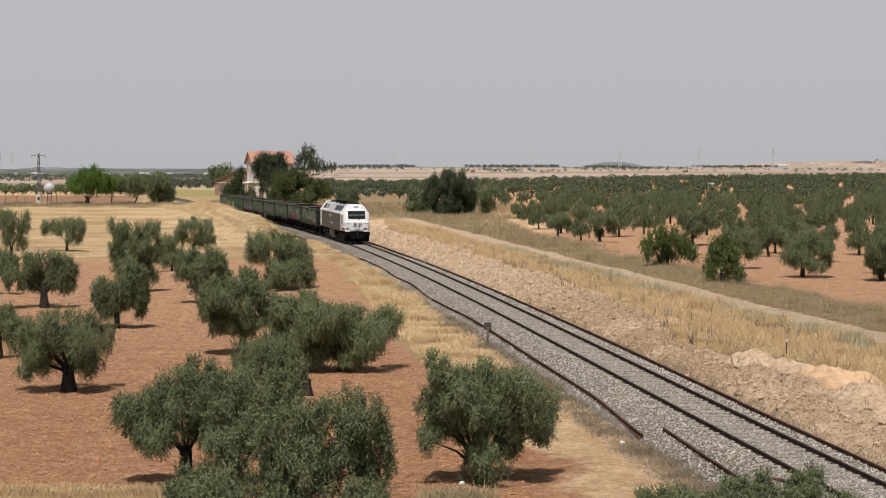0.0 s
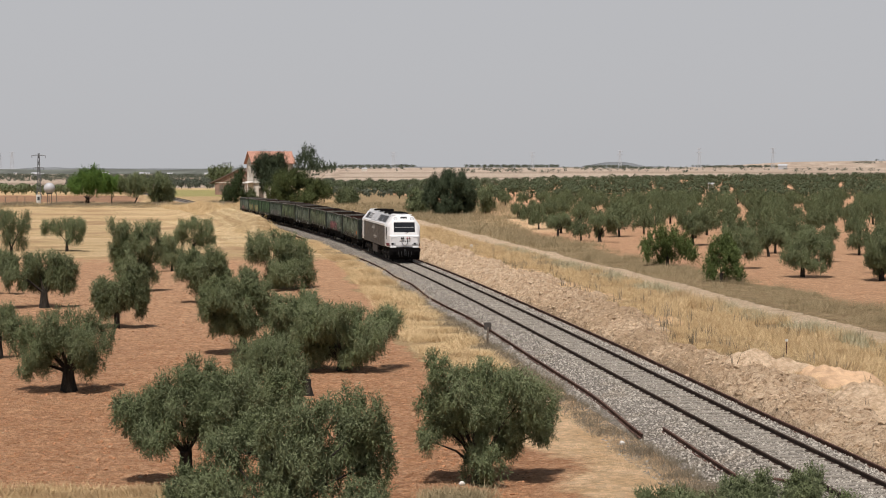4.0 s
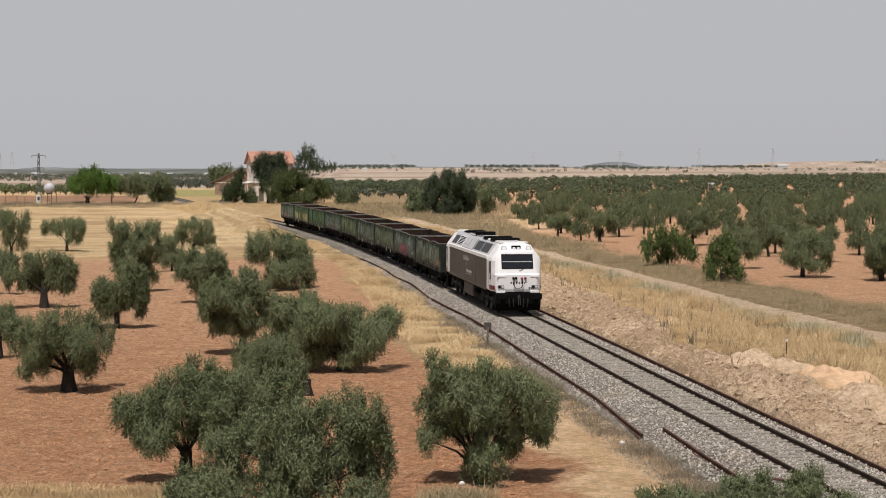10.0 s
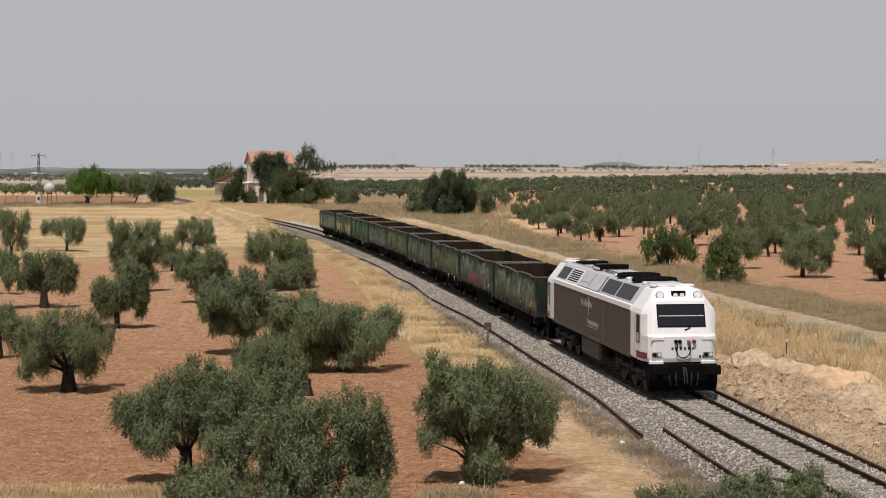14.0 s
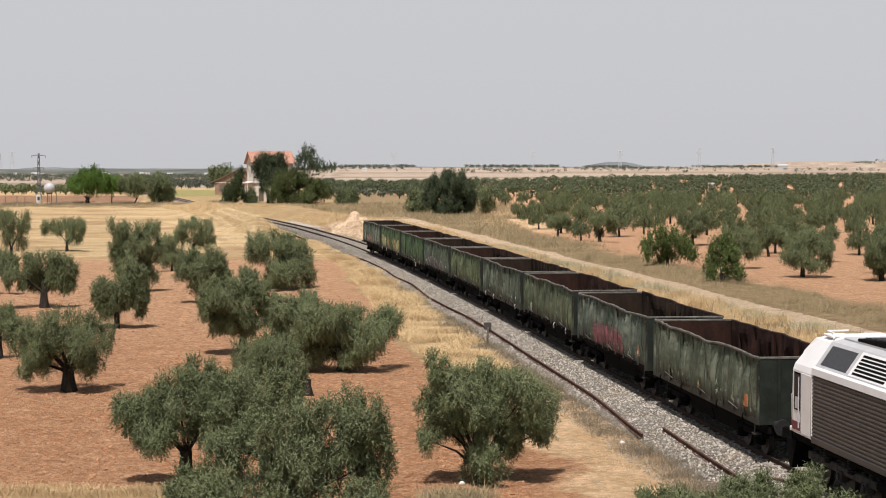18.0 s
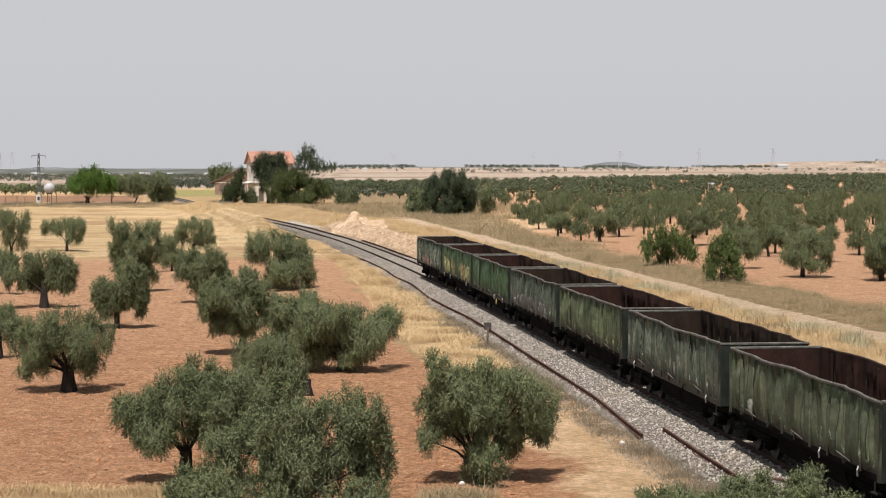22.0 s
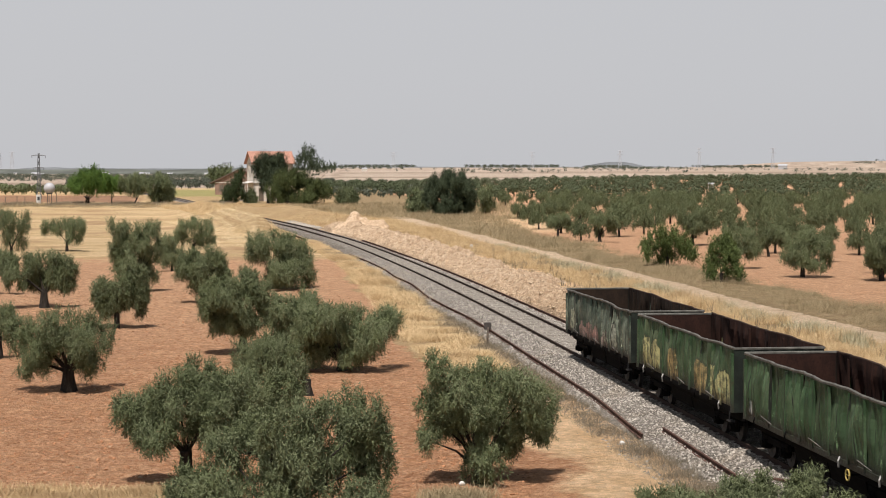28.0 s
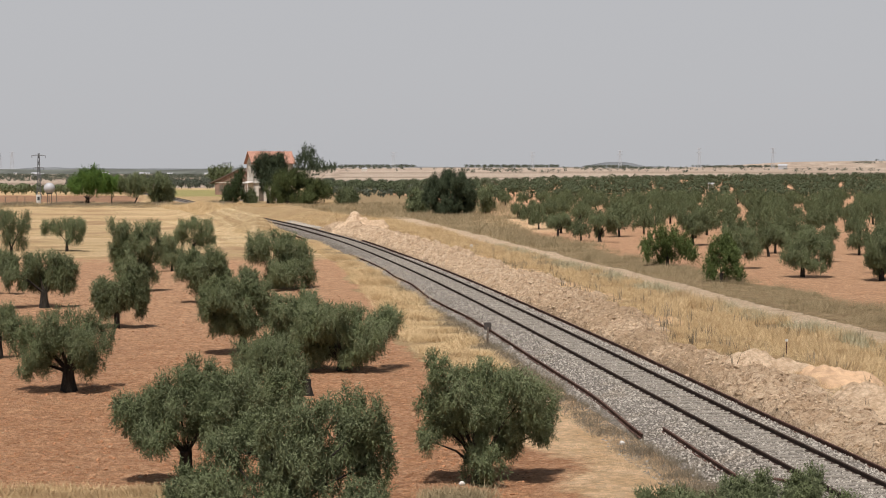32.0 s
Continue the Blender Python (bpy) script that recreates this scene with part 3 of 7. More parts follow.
    green = sstep(y + wob * 4, 470, 490) * (1 - sstep(y, 610, 640)) * sstep(ratio, -0.155, -0.145) * (1 - sstep(ratio, -0.122, -0.114))
    wheat = np.maximum(sstep(y - grove_end(x, y), 4, 40), sstep(y, 700, 800) * sstep(-x / np.maximum(y, 1), 0.08, 0.1))
    dry = np.where(lat > 0, sstep(y, 62, 125) * (1 - 0.9 * sstep(y, 400, 440)), sstep(y, 90, 130))
    rib = np.sin((lat + 0.25 * (vnoise(x, y, 14, 91) - 0.5)) * 1.9 + 1.2 * vnoise(x, y, 60, 92))
    swath = sstep(rib, 0.6, 0.9) * sstep(s, 95, 120) * (1 - sstep(s, 240, 270)) * sstep(lat, 5.0, 6.5) * (1 - sstep(lat + wob * 2, 11, 17))
    for k, a in (("swath", swath), ("dry", dry), ("road", road), ("weeds", np.maximum(weeds, 0)), ("pale", np.maximum(pale, sandy * 0.75)), ("straw", straw * near), ("stubble", stubble), ("wheat", wheat), ("green", green), ("brown", brown)):
        at = me.attributes.new(k, "FLOAT", "POINT")
        at.data.foreach_set("value", np.asarray(a, np.float32))
    g = link_mesh("ground", me, M_GROUND)
    tagged(g, "red ploughed soil, dry straw verges and pale dirt road", "ground", kind="structure")


build_ground()


# ---- track ----
def sweep(profile, ss, lat, dz=0.0, closed=True):
    """A profile (side, up) drawn along the line at a lateral place (a number or an array)."""
    x, y = line(ss, 0.0)
    th = np.interp(ss, _S, _TH)
    p = np.array(profile)
    lat = np.broadcast_to(lat, ss.shape)
    off = lat[:, None] + p[None, :, 0]
    vx = x[:, None] - np.sin(th)[:, None] * off
    vy = y[:, None] + np.cos(th)[:, None] * off
    vz = (rail_z(ss) + dz)[:, None] + p[None, :, 1]
    n, k = vx.shape
    i = np.arange(n * k).reshape(n, k)
    j = np.roll(i, -1, 1) if closed else i[:, 1:]
    i0 = i if closed else i[:, :-1]
    f = np.stack([i0[:-1], j[:-1], j[1:], i0[1:]], -1).reshape(-1, 4)
    return np.stack([vx, vy, vz], -1).reshape(-1, 3), f


RAIL = [(-0.07, -0.172), (0.07, -0.172), (0.065, -0.155), (0.012, -0.135), (0.012, -0.045), (0.036, -0.035),
        (0.036, -0.004), (0.028, 0.0), (-0.028, 0.0), (-0.036, -0.004), (-0.036, -0.035), (-0.012, -0.045), (-0.012, -0.135), (-0.065, -0.155)]


def build_track():
    ss = np.concatenate([np.arange(-190, -45, 2.0), np.arange(-45, 60, 0.16), np.arange(60, 200, 0.45), np.arange(200, 470, 2.0)])
    lats = np.concatenate([[3.6, 3.3], np.arange(3.1, -2.71, -0.16), [-2.9, -3.2]])
    top = np.interp(lats, [-3.2, -2.9, -2.5, -1.75, -1.2, 1.2, 1.8, 2.7, 3.1, 3.6], [-0.85, -0.62, -0.42, -0.21, -0.17, -0.17, -0.22, -0.42, -0.52, -0.85])
    x, y = np.stack([np.asarray(line(ss, l)[0]) for l in lats], 1), np.stack([np.asarray(line(ss, l)[1]) for l in lats], 1)
    narrow = sstep(ss, 85, 125)[:, None] * sstep(lats, 1.6, 2.3)[None] * 0.75
    z = rail_z(ss)[:, None] + top[None] - narrow + (vnoise(x, y, 0.17, 21) - 0.5) * 0.06 + (vnoise(x, y, 1.4, 22) - 0.5) * 0.08 * sstep(abs(lats), 1.4, 2.2)[None]
    n, k = x.shape
    i = np.arange(n * k).reshape(n, k)
    f = np.stack([i[:-1, :-1], i[1:, :-1], i[1:, 1:], i[:-1, 1:]], -1).reshape(-1, 4)
    bed = link_mesh("ballast", raw("ballast", np.stack([x, y, z], -1), f, True), M_BALLAST)
    tagged(bed, "grey crushed-stone ballast bed under the rails", "ballast", kind="structure")
    # loose stones on the nearest stretch
    rng = np.random.default_rng(5)
    m = 38000
    s = -42 + 130 * rng.random(m)**1.7
    lat = rng.uniform(-2.75, 3.25, m)
    on_sleeper = (np.abs(((s + 42) / 0.6 + 0.5) % 1 - 0.5) * 0.6 < 0.12) & (np.abs(lat) < 1.28)
    keep = (abs(abs(lat) - 0.87) > 0.1) & ~(on_sleeper & (rng.random(m) < 0.55))
    s, lat = s[keep], lat[keep]
    m = len(s)
    px, py = line(s, lat)
    pz = rail_z(s) + np.interp(lat, [-3.2, -2.9, -2.5, -1.75, -1.2, 1.2, 1.8, 2.7, 3.1, 3.6], [-0.85, -0.62, -0.42, -0.21, -0.17, -0.17, -0.22, -0.42, -0.52, -0.85]) + 0.005
    base = np.array([(1, 0, 0), (-1, 0, 0), (0, 1, 0), (0, -1, 0), (0, 0, 1), (0, 0, -0.6)], float)
    tri = np.array([(0, 2, 4), (2, 1, 4), (1, 3, 4), (3, 0, 4), (2, 0, 5), (1, 2, 5), (3, 1, 5), (0, 3, 5)])
    size = rng.uniform(0.026, 0.064, m) * np.where(abs(lat) < 0.8, 0.85, 1.0)
    a = rng.uniform(0, 6.283, m)
    v = base[None] * rng.uniform(0.6, 1.3, (m, 6, 1)) * size[:, None, None]
    vx = v[..., 0] * np.cos(a)[:, None] - v[..., 1] * np.sin(a)[:, None]
    vy = v[..., 0] * np.sin(a)[:, None] + v[..., 1] * np.cos(a)[:, None]
    tilt = rng.uniform(-0.6, 0.6, m)[:, None]
    vz = v[..., 2] + vx * tilt
    P = np.stack([vx + px[:, None], vy + py[:, None], vz + pz[:, None]], -1).reshape(-1, 3)
    F = (tri[None] + (np.arange(m) * 6)[:, None, None]).reshape(-1, 3)
    st = link_mesh("ballast_stones", raw("ballast_stones", P, F), M_STONE)
    tagged(st, "loose grey ballast stones on the track bed", "gravel", kind="stuff")

    track = thing("railway_track", "single railway track with dark steel rails", "railway track", kind="structure")
    ss = np.concatenate([np.arange(-190, 130, 1.0), np.arange(130, 471, 3.0)])
    for lat in (0.87, -0.87):
        v, f = sweep(RAIL, ss, lat)
        link_mesh("rail", raw("rail", v, f), M_RAIL, track)
    # sleepers, level with the stones
    bm = box(B(), -0.12, 0.12, -1.3, 1.3, -0.20, 0.0, 0.02)
    me = bpy.data.meshes.new("sleeper")
    bm.to_mesh(me)
    bm.free()
    for k in range(290):
        s = -42 + 0.6 * k
        x, y = line(s)
        o = link_mesh("sleeper", me, M_SLEEPER, track)
        o.matrix_basis = pose(float(x), float(y), float(rail_z(s)) - 0.14 + 0.012 * math.sin(k * 2.3), 0, 0, math.degrees(float(np.interp(s, _S, _TH))))
    # old rails left lying beside the line
    for nodes, label in (
            (((-22.0, 3.15), (-12.6, 2.74), (-3, 2.72), (3, 2.70), (15.4, 2.60), (24, 2.60), (31, 2.78), (39, 2.86)), "old rusty rail lying loose on the ballast shoulder"),
            (((40, 2.9), (53, 2.5), (62, 2.7), (71, 2.45), (84, 2.5), (97, 2.69)), "old rusty rail lying along the edge of the ballast"),
            (((122, 3.3), (133, 3.2), (145, 3.05)), "old rusty rail lying in dry grass"),
            (((-75, 2.3), (-33, 2.48), (-28, 2.45), (-21.6, 2.3)), "reddish rusty old rail lying on the ballast"),
            (((-75, -1.9), (-31, -1.86), (-16, -1.95)), "rusty spare rail laid outside the running rail"),
            (((-16.1, -2.04), (5, -2.28), (26, -2.26), (60, -2.3), (80, -2.28)), "long rusty spare rail laid outside the running rail"),
            (((80.2, -2.2), (98, -2.02), (112, -2.3), (127, -2.6)), "rusty spare rail end laid beside the running rail")):
        q = np.array(nodes)
        ss = np.linspace(q[0, 0], q[-1, 0], max(8, int((q[-1, 0] - q[0, 0]) / 1.0)))
        lat = np.interp(ss, q[:, 0], q[:, 1])
        lat = np.convolve(np.pad(lat, 2, "edge"), np.ones(5) / 5, "valid")
        dz = np.interp(abs(lat), [1.75, 2.5, 3.1, 3.6], [-0.04, -0.22, -0.33, -0.40])
        v, f = sweep(RAIL, ss, lat, dz)
        o = link_mesh("old_rail", raw("old_rail", v, f), M_RUSTRAIL)
        tagged(o, label, "rail", "old rails")



def spoil_mat(name="pale_dug_earth", gain=1.0):
    n = Nodes(name, 0.95, 0, 0.1)
    wide, mid, fine = n.noise(0.35, 4, 0.6), n.noise(2.2, 5, 0.7), n.noise(11.0, 4, 0.7)
    c = n.mix(n.band(mid, 0.32, 0.68), (0.44 * gain, 0.305 * gain, 0.192 * gain), (0.69 * gain, 0.53 * gain, 0.37 * gain))
    c = n.mix(n.band(wide, 0.45, 0.7, 0, 0.4 / gain**3), c, (0.43, 0.29, 0.175))
    c = n.mix(n.math("MULTIPLY", n.attr("worn"), n.band(mid, 0.35, 0.65, 1.0, 0.6)), c, (0.37, 0.26, 0.16))
    c = n.mix(n.band(n.noise(6.0, 4, 0.65), 0.52, 0.66, 0, 0.7 / gain**6), c, (0.24, 0.162, 0.10))
    c = n.mix(n.band(n.cells(5.0), 0.05, 0.22, 0.85, 0), c, (0.70, 0.56, 0.42))
    return n.done(c, n.math("ADD", fine, n.math("MULTIPLY", mid, 1.2)), 0.2, 1.0)


M_SPOIL = spoil_mat(gain=0.97)
M_HEAP = spoil_mat("pale_heaped_earth", 1.16)


M_REDHEAP = plain("brown_heaped_earth", (0.50, 0.335, 0.205), 0.95, vary=0.3, scale=1.2, bump=0.05)


def ridged(x, y, cell, seed):
    return 1 - np.abs(2 * vnoise(x, y, cell, seed) - 1)


def bank_z(x, y, s, lat):
    """Height of the dug bank and how fully it covers the ground."""
    wob = (vnoise(x, y, 5, 8) - 0.5) * 2.0 + (vnoise(x, y, 1.3, 9) - 0.5) * 1.6
    bankw = np.interp(s, [-60, -14, -4, 2, 32, 64, 110, 150, 165], [13.0, 9.8, 8.0, 5.6, 7.6, 7.8, 7.6, 7.8, 5.0])
    env = sstep(-lat, 2.7, 3.1) * (1 - sstep(-lat + wob, bankw - 1.4, bankw + 0.6)) * (1 - sstep(s, 158, 172)) * sstep(s, -44, -36)
    gap = sstep(vnoise(x, y, 3.4, 61) * 0.7 + vnoise(x, y, 1.1, 62) * 0.3, 0.22, 0.4)
    env = env * np.where(-lat < 4.2, 1, gap) * (1 - 0.5 * (1 - sstep(s, -2, 10)) * sstep(-lat + wob * 0.7, 5.0, 6.2))
    rough = 0.22 * ridged(x, y, 1.3, 63) + 0.30 * ridged(x, y, 0.55, 64)**2 + 0.18 * vnoise(x, y, 0.22, 65)
    tall = 0.35 + 0.9 * vnoise(x, y, 4.5, 66)
    # the thrown-up ridge along the outer edge, highest towards the bend
    crest = np.interp(s, [0, 14, 40, 80, 120, 150, 165], [0.0, 0.12, 0.2, 0.3, 0.85, 1.4, 0.3])
    ridge = crest * np.exp(-((-lat - bankw * 0.72 + wob * 0.3) / 1.7)**2) * (0.65 + 0.7 * vnoise(x, y, 5.5, 69))
    return ground_z(x, y, s, lat) + env * (0.02 + rough * tall + ridge) - (1 - env) * 0.12, env


def dug_bank():
    """Rubbly strip of dug-over earth between the ballast and the grass."""
    ss = np.concatenate([np.arange(-44, 60, 0.15), np.arange(60, 172, 0.26)])
    lats = np.arange(-2.72, -13.2, -0.13)
    x = np.stack([line(ss, l)[0] for l in lats], 1)
    y = np.stack([line(ss, l)[1] for l in lats], 1)
    s, lat = np.repeat(ss[:, None], len(lats), 1), np.repeat(lats[None], len(ss), 0)
    z, env = (q.reshape(x.shape) for q in bank_z(x.ravel(), y.ravel(), s.ravel(), lat.ravel()))
    n, k = x.shape
    i = np.arange(n * k).reshape(n, k)
    f = np.stack([i[:-1, :-1], i[1:, :-1], i[1:, 1:], i[:-1, 1:]], -1)
    keep = np.maximum(np.maximum(env[:-1, :-1], env[1:, :-1]), np.maximum(env[1:, 1:], env[:-1, 1:])) > 0.01
    o = link_mesh("dug_bank", raw("dug_bank", np.stack([x, y, z], -1).reshape(-1, 3), f[keep]), M_SPOIL)
    at = o.data.attributes.new("worn", "FLOAT", "POINT")
    at.data.foreach_set("value", np.asarray((1 - sstep(s + 20 * (vnoise(x, y, 4, 67) - 0.5), 6, 60)) * sstep(s + 8 * (vnoise(x, y, 4, 67) - 0.5), -16, -8) * (0.1 + 0.75 * sstep(vnoise(x, y, 2.4, 68), 0.2, 0.45)), np.float32).ravel())
    tagged(o, "rubbly bank of pale dug earth beside the ballast", "bank", kind="structure")


def earth_mound(x, y, lumps, label, seed, size=(3.2, 5.0), mat=None):
    """A heap of pale earth: lumps are (side, away, half-width, half-depth, height)."""
    gx, gy = np.meshgrid(np.linspace(-size[0], size[0], 64), np.linspace(-size[1], size[1], 64))
    gx, gy = gx.ravel(), gy.ravel()
    h = np.zeros_like(gx)
    for a, b, rx, ry, top in lumps:
        d = np.sqrt(((gx - a) / rx)**2 + ((gy - b) / ry)**2) + (vnoise(gx, gy, 0.7, seed) - 0.5) * 0.35
        h = np.maximum(h, top * np.clip(1.15 - d, 0, 0.9)**0.8)
    h = h * (0.75 + 0.3 * vnoise(gx, gy, 0.9, seed + 1) + 0.25 * ridged(gx, gy, 0.35, seed + 2)) - 0.18
    h = h + ground_z(gx + x, gy + y) - gz(x, y)
    i = np.arange(4096).reshape(64, 64)
    f = np.stack([i[:-1, :-1], i[:-1, 1:], i[1:, 1:], i[1:, :-1]], -1).reshape(-1, 4)
    o = link_mesh("earth_mound", raw("earth_mound", np.stack([gx, gy, h], 1), f, True), mat or M_HEAP)
    o.matrix_world = pose(x, y, gz(x, y))
    tagged(o, label, "earth heap", "earth heaps")


build_track()
dug_bank()
earth_mound(14.4, 79.0, ((-0.6, 0.6, 1.7, 2.6, 0.75), (0.6, -0.6, 1.3, 1.8, 0.55)), "low scarp of pale dug earth beside dry grass", 81)
earth_mound(15.9, 75.2, ((0.0, 0, 1.5, 2.6, 0.8), (1.1, -1.0, 1.0, 1.8, 0.6)), "low heap of brown dug earth", 82, mat=M_REDHEAP)
earth_mound(15.6, 66.0, ((0.2, 1.2, 1.5, 2.2, 1.0), (1.4, 0.2, 1.3, 2.2, 1.0), (-0.9, -0.6, 1.1, 2.2, 0.6), (0.6, -2.0, 1.5, 2.0, 0.6)), "broad heap of pale dug earth with dry grass", 84)
earth_mound(-11.5, 236.0, ((0, 0, 1.5, 4.0, 2.6), (-1.3, -1, 1.6, 3.5, 1.5), (1.3, -0.5, 1.9, 3.0, 1.9), (2.8, -2.0, 2.2, 3.0, 1.4)), "heap of pale dug earth and stones", 87, (4.6, 7.0))


# ---- trees ----


def leaves(centres, radii, count, rng, length, width, up=0.45, shell=0.45, per=9, facing=0.75, hearts=None):
    """Arrays of leaf blades along short shoots that stand on a set of rounded clumps."""
    c, r = np.asarray(centres, float), np.asarray(radii, float)
    w = r[:, 0] * r[:, 2]
    n = count // per
    k = rng.choice(len(c), n, p=w / w.sum())
    d = rng.normal(size=(n, 3))
    d /= np.linalg.norm(d, axis=1)[:, None]
    rad = shell + (1.0 - shell) * rng.random(n)**0.5
    p = c[k] + d * r[k] * rad[:, None]
    t = d * 0.5 + rng.normal(size=(n, 3)) * 0.35
    t[:, 2] += np.where(d[:, 2] > 0.1, up * 1.4, -up * 2.0)
    t /= np.linalg.norm(t, axis=1)[:, None]
    j = np.repeat(np.arange(n), per)
    step = np.tile((np.arange(per) - per * 0.35) / per, n) * (length * 4.6)
    m = n * per
    q = p[j] + t[j] * step[:, None] + rng.normal(0, length * 0.2, (m, 3))
    a = t[j] * 0.8 + rng.normal(size=(m, 3)) * 0.5
    a /= np.linalg.norm(a, axis=1)[:, None]
    # the blades turn their faces outwards and up from the clump
    lobe = p - (c if hearts is None else hearts)[k]
    lobe /= np.linalg.norm(lobe, axis=1)[:, None] + 1e-9
    out = d[j] * facing + lobe[j] * 0.8 + rng.normal(size=(m, 3)) * (0.42 if length < 0.1 else 0.32 if length < 0.18 else 0.24) + np.array([0, 0, 0.15])
    b = np.cross(a, out)
    b /= np.linalg.norm(b, axis=1)[:, None] + 1e-9
    L = length * rng.uniform(0.6, 1.3, m)[:, None]
    W = width * rng.uniform(0.7, 1.3, m)[:, None]
    v = np.stack([q - a * L * 0.5 - b * W * 0.45, q - a * L * 0.4 + b * W * 0.5, q + a * L * 0.6], 1)
    return v.reshape(-1, 3), np.arange(m * 3).reshape(-1, 3)


def limb(bm, pts, radii, seg=8, twist=0.0):
    """A tapered, bent limb through points."""
    rings = []
    for n, (p, r) in enumerate(zip(pts, radii)):
        p = Vector(p)
        a = Vector(pts[min(n + 1, len(pts) - 1)]) - Vector(pts[max(n - 1, 0)])
        q = a.to_track_quat("Z", "Y")
        rings.append([bm.verts.new(p + q @ Vector((math.cos(6.2832 * i / seg) * r * (1 + 0.18 * math.sin(i * 2.7 + n)), math.sin(6.2832 * i / seg) * r * (1 + 0.18 * math.cos(i * 1.9 + n)), 0))) for i in range(seg)])
    for a, b in zip(rings[:-1], rings[1:]):
        for i in range(seg):
            bm.faces.new((a[i], a[(i + 1) % seg], b[(i + 1) % seg], b[i]))
    bm.faces.new(rings[-1])
    return bm


def tree(name, label, category, x, y, lobes, trunk=0.2, count=16000, length=0.088, width=0.030, mat=None, seed=1, group="", stems=1, lean=0.0, spread=0.9, shell=0.4, z=None, depth=1.0, tufts=1.4):
    """A trunk with limbs that carry rounded lobes (side, up, half-width, half-height[, away])."""
    rng = np.random.default_rng(seed)
    z0 = gz(x, y) - 0.05 if z is None else z
    t = thing(name, label, category, group, pose(x, y, z0))
    cs, rs = [], []
    span = max(abs(lb[0]) + lb[2] * 0.5 for lb in lobes)
    for lb in lobes:
        a, h, rx, rz = lb[:4]
        away = lb[4] if len(lb) > 4 else rng.uniform(-0.55, 0.55) * span * math.sqrt(max(0.1, 1 - (a / span)**2)) * depth
        cs.append((a, away, h))
        rs.append((rx * 0.5, rx * rng.uniform(0.5, 0.7) * depth, rz * 0.5))
        # separate tufts round each lobe, some hanging below it, break its outline
        for m in range(19):
            d = rng.normal(size=3)
            d /= np.linalg.norm(d)
            q = rng.uniform(0.16, 0.42)
            reach = spread * rng.uniform(0.8, 1.12)
            cs.append((a + d[0] * rx * reach, away + d[1] * rx * depth * reach, h + d[2] * rz * reach))
            rs.append((rx * q, rx * q, rz * q * rng.uniform(0.9, 1.6)))
    hearts = np.repeat(np.array(cs[::20]), 20, 0)
    v, f = leaves(cs, rs, int(count * tufts), rng, length, width, shell=shell, hearts=hearts)
    v[:, 2] = np.maximum(v[:, 2], 0.12)
    crown = link_mesh("crown", raw("crown", v, f), mat or M_OLIVE, t)
    bm = B()
    low = min(lb[1] - lb[3] for lb in lobes)
    fork = max(0.45, min(low + 0.35, 1.1))
    for k in range(stems):
        ang = 6.28 * k / stems + seed
        off = 0.0 if stems == 1 else trunk * 0.9
        bx, by = math.cos(ang) * off, math.sin(ang) * off
        limb(bm, [(bx * 1.2, by * 1.2, -0.15), (bx, by, 0.1), (bx * 1.3 + lean * 0.5, by * 1.3, fork * 0.55), (bx * 1.6 + lean, by * 1.6, fork)],
             [trunk * 1.5, trunk * 1.15, trunk * 0.9, trunk * 0.8], 9)
    for lb, c in zip(lobes, cs[::20]):
        mid = (lean * 0.7 + c[0] * 0.45, c[1] * 0.45, fork + (c[2] - fork) * 0.5 + 0.05)
        limb(bm, [(lean, 0, fork - 0.12), mid, (c[0], c[1], c[2] - lb[3] * 0.1)], [trunk * 0.45, trunk * 0.2, trunk * 0.06], 6)
    part("trunk", bm, M_BARK, t)
    return t


def olive(x, y, lobes, label="grey-green olive tree on red ploughed soil", **kw):
    return tree("olive_tree", label, "olive tree", x, y, lobes, group="olive trees", **kw)


# near field
olive(1.1, 53.9, ((-1.25, 3.4, 0.45, 0.45), (-0.65, 3.2, 0.35, 0.4), (-1.3, 2.4, 0.6, 0.6), (-0.5, 2.6, 0.75, 0.7), (0.4, 2.75, 0.8, 0.7), (1.2, 2.75, 0.75, 0.65), (1.75, 2.35, 0.5, 0.65), (1.5, 1.75, 0.6, 0.55), (0.7, 1.75, 0.75, 0.65), (-0.2, 1.75, 0.75, 0.65), (-1.15, 1.75, 0.5, 0.4), (0.2, 0.75, 0.45, 0.6), (-0.25, 0.6, 0.35, 0.45, -0.4), (0.8, 1.1, 0.4, 0.4), (-1.55, 1.45, 0.35, 0.3), (1.95, 1.6, 0.35, 0.4)),
      "broad grey-green olive tree with low hanging branches", trunk=0.19, count=72000, seed=11, stems=2)
olive(-4.2, 44.7, ((-1.93, 1.40, 0.58, 0.50), (-1.10, 2.13, 0.62, 0.55), (-0.55, 2.64, 0.55, 0.48), (0.14, 3.09, 0.45, 0.45), (0.83, 3.00, 0.55, 0.55), (1.65, 3.23, 0.52, 0.52), (2.34, 2.96, 0.52, 0.55), (2.54, 2.06, 0.44, 0.83), (1.51, 1.93, 0.96, 0.83), (0.28, 1.93, 1.03, 0.83), (-0.83, 1.38, 1.10, 0.62), (-2.06, 0.92, 0.62, 0.50), (2.34, 0.96, 0.62, 0.69), (1.2, 0.9, 0.9, 0.7, -1.0), (0.1, 1.0, 0.9, 0.7, -1.1), (0.6, 2.0, 0.7, 0.7, -0.9)),
      "large grey-green olive tree with upright shoots", trunk=0.22, count=100000, seed=12, stems=2)
